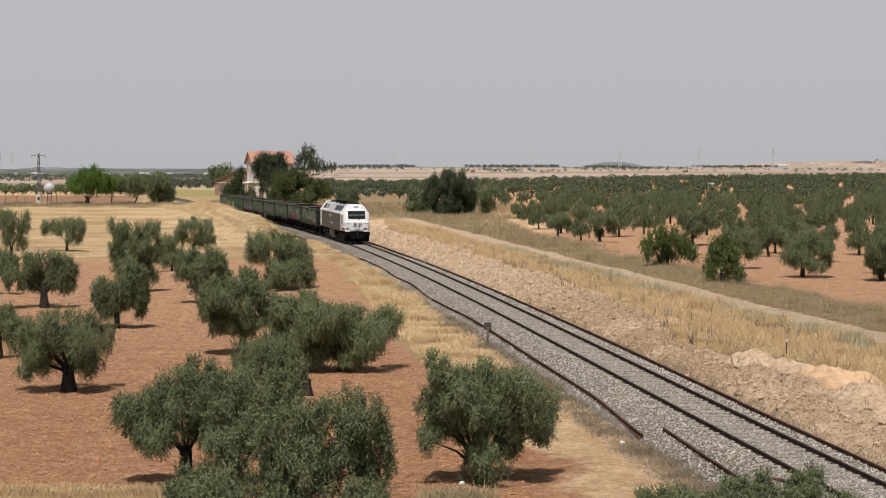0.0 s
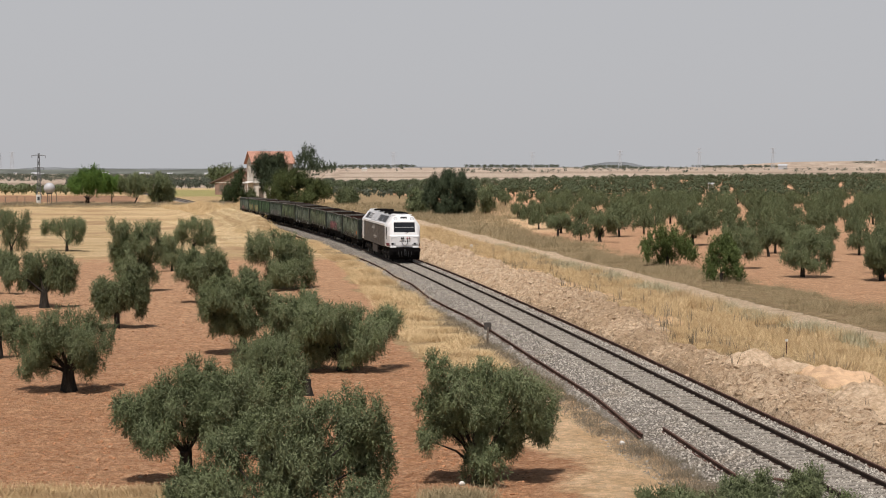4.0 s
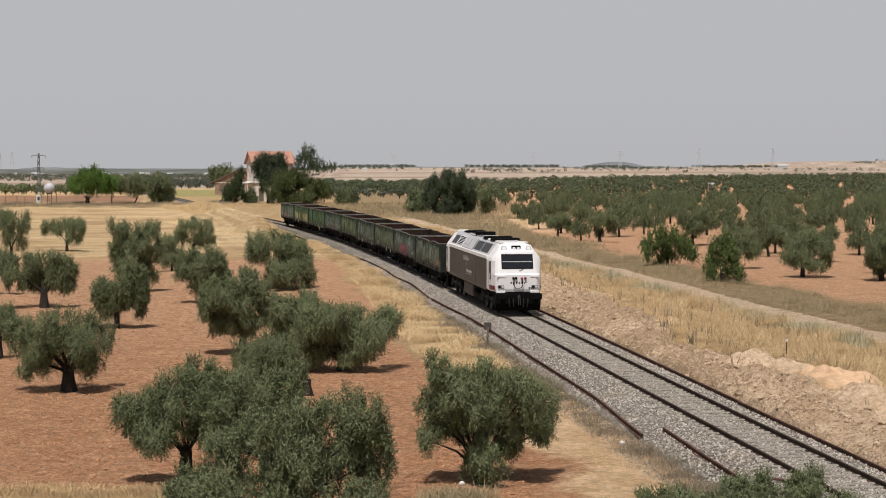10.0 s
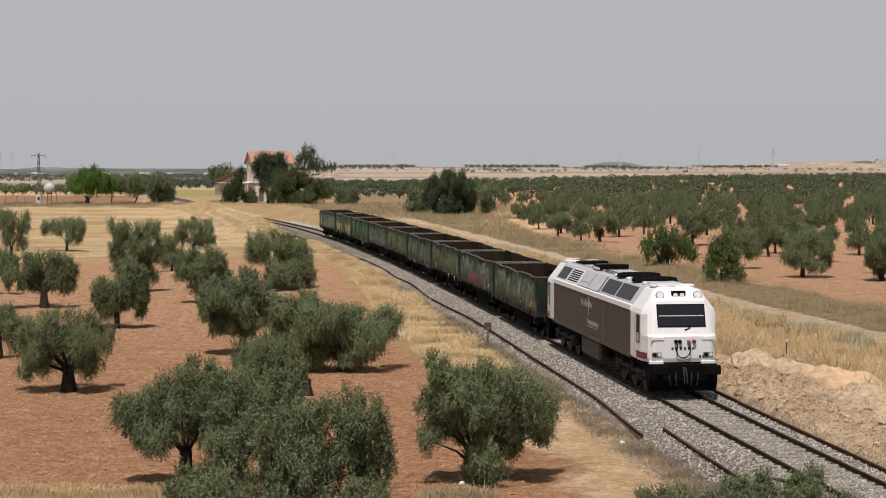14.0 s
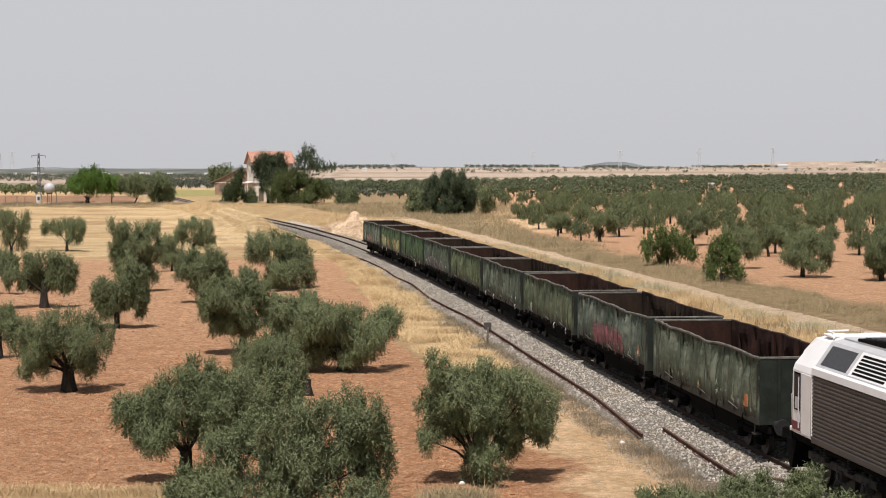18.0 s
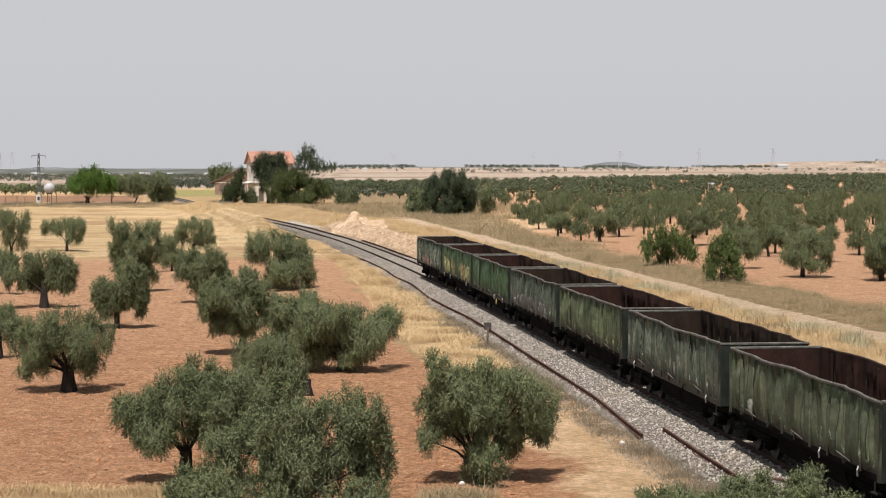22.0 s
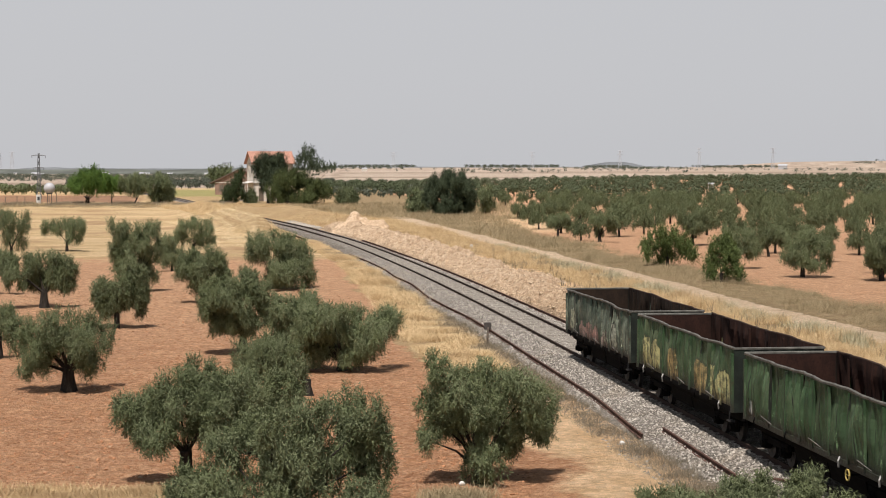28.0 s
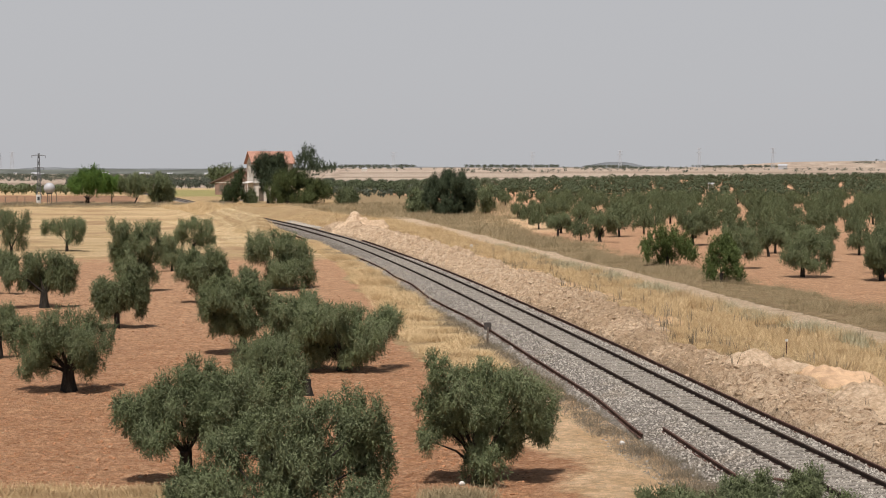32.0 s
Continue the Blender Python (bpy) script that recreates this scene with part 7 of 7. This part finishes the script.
def station():
    z = gz(-42, 424)
    t = thing("station_house", "two-storey old station house with an orange tile roof", "house", at=pose(-43.4, 420.5, z, 0, 0, 17))
    # walls, thick, with window openings left between piers
    W, D, H = 9.2, 8.0, 8.9

    def wall(p, u, length, openings, nm):
        """A wall from p along u; openings (from, to, sill, head)."""
        bm = B()
        n = Vector((-u[1], u[0], 0)) * 0.4
        xs = [0.0] + [v for o in openings for v in o[:2]] + [length]
        for a, b in zip(xs[::2], xs[1::2]):
            slab(bm, [(p[0] + u[0] * a, p[1] + u[1] * a, 0), (p[0] + u[0] * b, p[1] + u[1] * b, 0), (p[0] + u[0] * b, p[1] + u[1] * b, H), (p[0] + u[0] * a, p[1] + u[1] * a, H)], n, 0.4)
        for a, b, lo, hi in openings:
            for z0, z1 in ((0, lo), (hi, 4.6), (4.6, 4.6 + lo * 0 + 1.0), (7.4, H)):
                if z1 > z0:
                    slab(bm, [(p[0] + u[0] * a, p[1] + u[1] * a, z0), (p[0] + u[0] * b, p[1] + u[1] * b, z0), (p[0] + u[0] * b, p[1] + u[1] * b, z1), (p[0] + u[0] * a, p[1] + u[1] * a, z1)], n, 0.4)
        w = part(nm, bm, M_PLASTER, t, "pale plastered wall")
        for a, b, lo, hi in openings:
            for z0, z1 in ((lo, hi), (5.6, 7.4)):
                m = (a + b) / 2
                q = 0.25
                bm = slab(B(), [(p[0] + u[0] * a + n[0] * 0.5, p[1] + u[1] * a + n[1] * 0.5, z0), (p[0] + u[0] * b + n[0] * 0.5, p[1] + u[1] * b + n[1] * 0.5, z0), (p[0] + u[0] * b + n[0] * 0.5, p[1] + u[1] * b + n[1] * 0.5, z1), (p[0] + u[0] * a + n[0] * 0.5, p[1] + u[1] * a + n[1] * 0.5, z1)], n, 0.05)
                part("window", bm, M_WOOD, w)
    wall((0, 0), (1, 0), W, ((1.2, 2.4, 0.0, 3.0), (4.0, 5.2, 0.0, 3.0), (6.8, 8.0, 0.0, 3.0)), "front_wall")
    wall((W, 0), (0, 1), D, ((2.0, 3.2, 1.0, 3.0), (5.0, 6.2, 1.0, 3.0)), "side_wall")
    wall((W, D), (-1, 0), W, ((1.2, 2.4, 1.0, 3.0), (6.8, 8.0, 1.0, 3.0)), "back_wall")
    wall((0, D), (0, -1), D, ((1.8, 3.0, 1.0, 3.0), (5.0, 6.2, 1.0, 3.0)), "side_wall")
    for x in (0.2, W - 0.2):
        bm = prism(B(), [(0.0, H), (D / 2, H + 2.35), (D, H)], "x", x - 0.2, x + 0.2)
        part("gable", bm, M_PLASTER, t)
    for sgn in (0, 1):
        bm = B()
        y0, y1 = (-0.6, D / 2) if sgn == 0 else (D + 0.6, D / 2)
        slab(bm, [(-0.6, y0, H - 0.35), (W + 0.6, y0, H - 0.35), (W + 0.6, y1, H + 2.45), (-0.6, y1, H + 2.45)], (0, -0.5 if sgn == 0 else 0.5, 1), 0.18)
        r = part("roof", bm, M_TILE, t, "orange clay tile roof")
        for k in range(26):
            x = -0.5 + k * (W + 1.0) / 25
            bm = rod(B(), (x, y0, H - 0.12), (x, y1, H + 2.66), 0.09, 0.09, 6)
            part("tile_row", bm, M_TILE, r)
    bm = B()
    slab(bm, [(-0.2, -0.25, 4.2), (W + 0.2, -0.25, 4.2), (W + 0.2, 0.0, 4.2), (-0.2, 0.0, 4.2)], (0, 0, 1), 0.3)
    slab(bm, [(-1.7, -0.3, 4.1), (-0.02, -0.3, 4.4), (-0.02, D, 4.4), (-1.7, D, 4.1)], (0, 0, 1), 0.16)
    part("canopy", bm, M_CONC, t)
    for y in (0.0, 2.6, 5.2, 7.8):
        bm = box(B(), -1.55, -1.3, y - 0.12, y + 0.12, -0.2, 4.15, 0.02)
        part("canopy_post", bm, M_CONC, t)

    z = gz(-60, 505)
    w = thing("brick_shed", "ruined brick goods shed with a brown tile roof", "shed", at=pose(-62.4, 503.0, z, 0, 0, -8))
    span, deep, eave, ridge = 14.4, 11.0, 3.7, 7.0
    for y in (0.0, deep):
        bm = prism(B(), [(0, -0.3), (span, -0.3), (span, eave), (span / 2, ridge), (0, eave)], "y", y - 0.2, y + 0.2)
        part("gable_wall", bm, M_BRICK, w)
    for x in (0.2, span - 0.2):
        part("wall", box(B(), x - 0.18, x + 0.18, 0.21, deep - 0.21, -0.3, eave), M_BRICK, w)
    for x, z0, z1 in ((1.2, 0.9, 2.7), (4.0, 0.0, 2.8), (6.8, 0.9, 2.7), (5.2, 4.2, 5.2)):
        part("boarded_opening", box(B(), x, x + 1.1, -0.26, -0.2, z0, z1), M_WOOD, w)
    part("cornice", box(B(), 0.1, span - 0.1, -0.3, -0.2, 3.2, 3.42), M_PLASTER, w)
    for x0, x1 in ((-1.5, span / 2), (span + 1.5, span / 2)):
        drop = 1.5 * (ridge - eave) / (span / 2)
        bm = slab(B(), [(x0, -0.7, eave - drop), (x1, -0.7, ridge + 0.02), (x1, deep + 0.7, ridge + 0.02), (x0, deep + 0.7, eave - drop)], (0, 0, 1), 0.24)
        part("roof", bm, M_OLDTILE, w)


station()


def ball_tank():
    z = gz(-84.5, 394)
    t = thing("spherical_tank", "white spherical water tank on a slender stand", "water tank", at=pose(-84.5, 394.0, z))
    bm = B()
    bmesh.ops.create_uvsphere(bm, u_segments=28, v_segments=18, radius=1.22, matrix=Matrix.Translation((0, 0, 3.5)))
    for f in bm.faces:
        f.smooth = True
    part("sphere", bm, M_SPHERE, t, "white painted steel sphere")
    for a in (0.6, 2.7, 4.8):
        bm = rod(B(), (math.cos(a) * 0.5, math.sin(a) * 0.5, -0.3), (math.cos(a) * 0.5, math.sin(a) * 0.5, 2.5), 0.07, 0.07, 8)
        part("leg", bm, M_STEEL, t)
    bm = rod(B(), (0, 0, 2.25), (0, 0, 2.42), 0.6, 0.75, 16)
    part("collar", bm, M_STEEL, t)
    z = gz(-86.6, 393)
    k = thing("meter_cabinet", "white meter cabinet with a dark door", "cabinet", at=pose(-86.6, 393.0, z))
    part("body", box(B(), -0.45, 0.45, -0.3, 0.3, -0.1, 2.1, 0.04), M_CONC, k)
    part("door", box(B(), -0.2, 0.3, -0.33, -0.3, 0.9, 1.7), M_DARK, k)
    for x, h in ((-96.0, 1.7), (-93.5, 1.7), (-91.0, 1.8), (-82.6, 2.6), (-89.3, 1.6)):
        p = new_post(x, 392.0, h, 0.09, M_WOOD, "grey wooden fence post by the field edge")


def new_post(x, y, h, r, mat, label):
    bm = rod(B(), (0, 0, -0.3), (0, 0, h), r, r * 0.85, 8)
    o = part("post", bm, mat)
    o.matrix_world = pose(x, y, gz(x, y))
    return tagged(o, label, "post", "posts")


ball_tank()


def lattice(name, x, y, h, w, mat, label, r, arms, z=None):
    z = gz(x, y) if z is None else z
    t = thing(name, label, "pylon", "pylons", pose(x, y, z))
    bm = B()
    n = 7
    top = 0.28
    for a, b in ((-1, -1), (1, -1), (1, 1), (-1, 1)):
        rod(bm, (a * w, b * w, -0.3), (a * w * top, b * w * top, h), r, r, 4)
    for k in range(n):
        h0, h1 = h * k / n, h * (k + 1) / n
        w0, w1 = w * (1 - (1 - top) * k / n), w * (1 - (1 - top) * (k + 1) / n)
        for sy in (-1, 1):
            rod(bm, (-w0, sy * w0, h0), (w1, sy * w1, h1), r * 0.6, r * 0.6, 3)
            rod(bm, (w0, sy * w0, h0), (-w1, sy * w1, h1), r * 0.6, r * 0.6, 3)
    part("mast", bm, mat, t)
    for hh, half in arms:
        bm = B()
        rod(bm, (-half, 0, hh), (half, 0, hh), r, r, 4)
        rod(bm, (-half, 0, hh), (0, 0, hh + half * 0.18), r * 0.7, r * 0.7, 3)
        rod(bm, (half, 0, hh), (0, 0, hh + half * 0.18), r * 0.7, r * 0.7, 3)
        part("crossarm", bm, mat, t)
        for q in (-half * 0.95, 0, half * 0.95):
            part("insulator", rod(B(), (q, 0, hh - half * 0.35), (q, 0, hh), r * 0.9, r * 0.9, 6), mat, t)
    return t


lattice("power_pole", -99.5, 452.0, 11.2, 0.5, M_STEEL, "steel lattice power pole with a flat crossarm", 0.07, ((10.6, 1.75), (7.6, 1.3)))
for x, y, h, w in ((-700, 2900, 30, 3.0), (-78, 2900, 26, 3.2), (141, 2900, 27, 2.6), (279.5, 2900, 29, 2.6), (404.6, 2900, 33, 2.6), (520.7, 2900, 33, 2.6), (-690, 2940, 32, 3.0)):
    lattice("far_pylon", x, y, h, w, M_FARSTEEL, "far-off lattice power pylon", 0.2, ((h * 0.97, w * 1.5), (h * 0.78, w * 1.7)))


def portal(x, y, half, h):
    t = thing("steel_portal", "steel portal frame standing behind the brick shed", "portal", at=pose(x, y, gz(x, y)))
    for q in (-half, half):
        part("post", rod(B(), (q, 0, -0.3), (q, 0, h), 0.14, 0.12, 6), M_STEEL, t)
    part("beam", box(B(), -half - 0.4, half + 0.4, -0.1, 0.1, h, h + 0.25), M_STEEL, t)
    for q in (-half, half):
        part("insulator", rod(B(), (q, 0, h + 0.24), (q, 0, h + 0.7), 0.07, 0.05, 6), M_STEEL, t)


portal(-82.4, 700.0, 1.4, 9.0)


# hills along the horizon
def hill(name, label, x0, x1, y, base, top, mat, seed, rough=0.25, edge=0.25):
    xs = np.linspace(x0, x1, 160)
    u = (xs - x0) / (x1 - x0)
    env = sstep(u, 0, edge) * (1 - sstep(u, 1 - edge, 1))
    h = env * top * (1 - rough + rough * (vnoise(xs, xs * 0, (x1 - x0) / 9, seed) + 0.35 * vnoise(xs, xs * 0, (x1 - x0) / 40, seed + 1)) * 1.4)
    v, rows = [], []
    depth = max(120.0, (x1 - x0) * 0.2)
    for k, q in enumerate((0, 0.3, 0.6, 0.85, 1.0, 0.6, 0.0)):
        yy = y + depth * (k / 6 - 0.5)
        v.append(np.stack([xs, np.full_like(xs, yy) + 20 * (vnoise(xs, xs * 0 + k, 90, seed) - 0.5), base - 6 + (h + 6) * q], 1))
    n = len(xs)
    i = np.arange(7 * n).reshape(7, n)
    f = np.stack([i[:-1, :-1], i[:-1, 1:], i[1:, 1:], i[1:, :-1]], -1).reshape(-1, 4)
    o = link_mesh(name, raw(name, np.concatenate(v), f, True), mat)
    tagged(o, label, "hill", kind="structure")


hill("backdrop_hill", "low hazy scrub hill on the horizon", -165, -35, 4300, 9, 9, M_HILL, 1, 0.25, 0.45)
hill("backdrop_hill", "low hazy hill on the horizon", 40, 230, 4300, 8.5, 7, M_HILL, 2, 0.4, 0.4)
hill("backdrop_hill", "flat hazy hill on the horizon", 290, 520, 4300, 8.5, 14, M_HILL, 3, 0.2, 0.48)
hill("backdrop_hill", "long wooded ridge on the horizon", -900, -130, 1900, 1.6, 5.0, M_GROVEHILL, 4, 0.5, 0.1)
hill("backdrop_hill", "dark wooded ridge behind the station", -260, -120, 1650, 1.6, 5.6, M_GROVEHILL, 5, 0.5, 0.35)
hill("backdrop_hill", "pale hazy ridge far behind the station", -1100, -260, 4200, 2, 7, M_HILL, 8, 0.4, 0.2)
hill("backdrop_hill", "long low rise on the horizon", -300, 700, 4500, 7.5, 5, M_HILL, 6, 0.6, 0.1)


# far white houses
def far_house(x, y, w, h, label):
    t = thing("far_house", label, "house", "far houses", pose(x, y, gz(x, y), 0, 0, (x * 7) % 40 - 20))
    part("wall", box(B(), -w / 2, w / 2, -w * 0.35, w * 0.35, -0.3, h), M_SPHERE if int(abs(x)) % 3 else M_PLASTER, t)
    part("roof", prism(B(), [(-w * 0.4, h), (w * 0.4, h), (0, h + w * 0.2)], "x", -w * 0.54, w * 0.54), M_FARSTEEL, t)


for k in range(11):
    far_house(-345 + k * 19.0 + 9 * math.sin(k * 5.1), 1480 + 60 * math.sin(k * 2.7), 3 + 2.5 * abs(math.sin(k * 1.7)), 1.6 + 0.8 * abs(math.cos(k * 2.1)), "small pale house of a far village")
far_house(481, 2600, 12, 5, "lone white farmhouse on the far fields")
far_house(87, 596, 2.0, 1.9, "small white hut among the olive trees")
far_house(-75, 1750, 4.5, 2.4, "small pale house of a far village")


# small things along the line
def small():
    t = thing("lineside_marker", "short leaning lineside post with a square plate", "marker post", at=pose(2.25, 92.6, gz(2.25, 92.6)))
    part("post", rod(B(), (0, 0, -0.2), (0.03, 0, 0.95), 0.05, 0.045, 8), M_WOOD, t)
    part("plate", box(B(), -0.17, 0.2, -0.03, 0.03, 0.82, 1.18, 0.02), M_TANK, t)
    t = thing("distance_marker", "thin rusty post with a small round plate", "marker post", at=pose(15.8, 84.1, gz(15.8, 84.1)))
    part("post", rod(B(), (0, 0, -0.2), (0, 0, 0.85), 0.025, 0.025, 6), M_RUSTRAIL, t)
    part("plate", rod(B(), (-0.02, -0.03, 0.85), (0.02, 0.03, 0.85), 0.06, 0.06, 14), M_CONC, t)
    o = part("boundary_stone", prism(B(), [(-0.16, -0.2), (0.16, -0.2), (0.15, 0.55), (0.08, 0.66), (-0.08, 0.66), (-0.15, 0.55)], "y", -0.14, 0.14), M_CONC)
    o.matrix_world = pose(2.9, 187.3, gz(2.9, 187.3))
    tagged(o, "white painted boundary stone in dry grass", "boundary stone")
    rng = np.random.default_rng(4)
    # stones on the dug bank
    n = 7000
    s = -38 + 145 * rng.random(n)**1.3
    lat = -2.9 - 6.0 * rng.random(n)
    x, y = line(s, lat)
    z, env = bank_z(x, y, s, lat)
    k = env > 0.5
    rocks("bank_stones", "pale stones strewn on the dug bank", x[k], y[k], 0.02 + 0.13 * rng.random(int(k.sum()))**3, M_HEAP, 9, z[k])
    n = 1500
    s = 148 + 55 * rng.random(n)
    lat = -3.1 - 1.6 * rng.random(n)**1.3
    x, y = line(s, lat)
    rocks("white_rubble", "white broken stones at the foot of the slope", x, y, 0.03 + 0.13 * rng.random(n)**2, M_RUBBLE, 14, np.maximum(ground_z(x, y), rail_z(s) - 0.45))
    n = 4000
    s = -42 + 120 * rng.random(n)**1.4
    lat = 3.0 + 1.6 * rng.random(n)**1.6
    rocks("spilled_stones", "grey stones spilled from the ballast", *line(s, lat), rng.uniform(0.018, 0.05, n), M_STONE, 12)
    n = 9000
    y = 48 + 85 * rng.random(n)**1.5
    x = rng.uniform(-0.27, 0.05, n) * y
    s, l = beside(x, y)
    k = l > 7.5
    rocks("soil_clods", "clods of red ploughed soil", x[k], y[k], 0.012 + 0.06 * rng.random(int(k.sum()))**1.7, M_CLOD, 11)
    n = 120
    x, y = rng.uniform(-16, 5, n), rng.uniform(50, 110, n)
    s, l = beside(x, y)
    k = l > 8
    rocks("field_stones", "small pale stones on the ploughed soil", x[k], y[k], rng.uniform(0.02, 0.07, int(k.sum())), M_SPOIL, 10)
    for x, y, w in ((0.55, 53.0, 0.12), (5.9, 60.2, 0.12), (-5.4, 65.2, 0.1)):
        bm = B()
        bmesh.ops.create_icosphere(bm, subdivisions=2, radius=w)
        for v in bm.verts:
            v.co *= 0.75 + 0.4 * noise.noise(v.co * 6 + Vector((x, y, 0)))
        o = part("white_stone", bm, M_CONC)
        o.matrix_world = pose(x, y, gz(x, y) + w * 0.4)
        tagged(o, "rough white stone lying on the soil", "stone", "white stones")
    x, y = line(-32.5, 1.35)
    o = part("broken_plank", box(B(), -0.55, 0.55, -0.12, 0.12, 0, 0.06, 0.01), M_RUSTRAIL)
    o.matrix_world = pose(float(x), float(y), float(rail_z(-32.5)) - 0.17, 3, -4, 160)
    tagged(o, "reddish broken plank lying on the ballast", "plank")


def rocks(name, label, x, y, size, mat, seed, z=None):
    """Loose angular lumps lying on the ground, one mass."""
    rng = np.random.default_rng(seed)
    m = len(x)
    z = ground_z(x, y) if z is None else z
    bm = B()
    bmesh.ops.create_icosphere(bm, subdivisions=1, radius=1.0)
    bm.verts.index_update()
    base = np.array([v.co[:] for v in bm.verts])
    tri = np.array([[v.index for v in f.verts] for f in bm.faces])
    bm.free()
    k = len(base)
    v = base[None] * rng.uniform(0.65, 1.25, (m, k, 1)) * size[:, None, None] * rng.uniform(0.6, 1.3, (m, 1, 3)) * np.array([1.1, 1.1, 0.7])
    a = rng.uniform(0, 6.3, m)[:, None]
    P = np.stack([v[..., 0] * np.cos(a) - v[..., 1] * np.sin(a) + x[:, None], v[..., 0] * np.sin(a) + v[..., 1] * np.cos(a) + y[:, None], v[..., 2] + z[:, None]], -1).reshape(-1, 3)
    F = (tri[None] + (np.arange(m) * k)[:, None, None]).reshape(-1, 3)
    tagged(link_mesh(name, raw(name, P, F), mat), label, "stones", kind="stuff")


M_CLOD = plain("red_soil_clod", (0.40, 0.195, 0.098), 0.95, vary=0.35, scale=0.8, bump=0.02)
small()


# ---- the train's run ----
def run(t):
    """How far the loco's front stands along the line at t seconds, and the way gone."""
    return 112.93 - 8.984 * t - 0.01254 * t * t - 0.075 * max(0.0, t - 28)**2


def motions():
    for ob, off, half in TRAIN:
        rows = []
        for k in range(33):
            s = run(k) + off
            xf, yf = line(s - half)
            xr, yr = line(s + half)
            zf, zr = float(rail_z(s - half)), float(rail_z(s + half))
            d = Vector((float(xf - xr), float(yf - yr), zf - zr))
            turn = math.degrees(math.atan2(d.y, d.x))
            rows.append((float(k), pose(float(xf + xr) / 2, float(yf + yr) / 2, (zf + zr) / 2, 0, -math.degrees(math.asin(d.z / d.length)), turn)))
        walk(ob, rows)
    for ob, x, z, r in WHEELSETS:
        rows = [(k / 15, Matrix.Translation((x, 0, z)) @ Matrix.Rotation((112.93 - run(k / 15)) / r, 4, "Y")) for k in range(481)]
        walk(ob, rows)


motions()
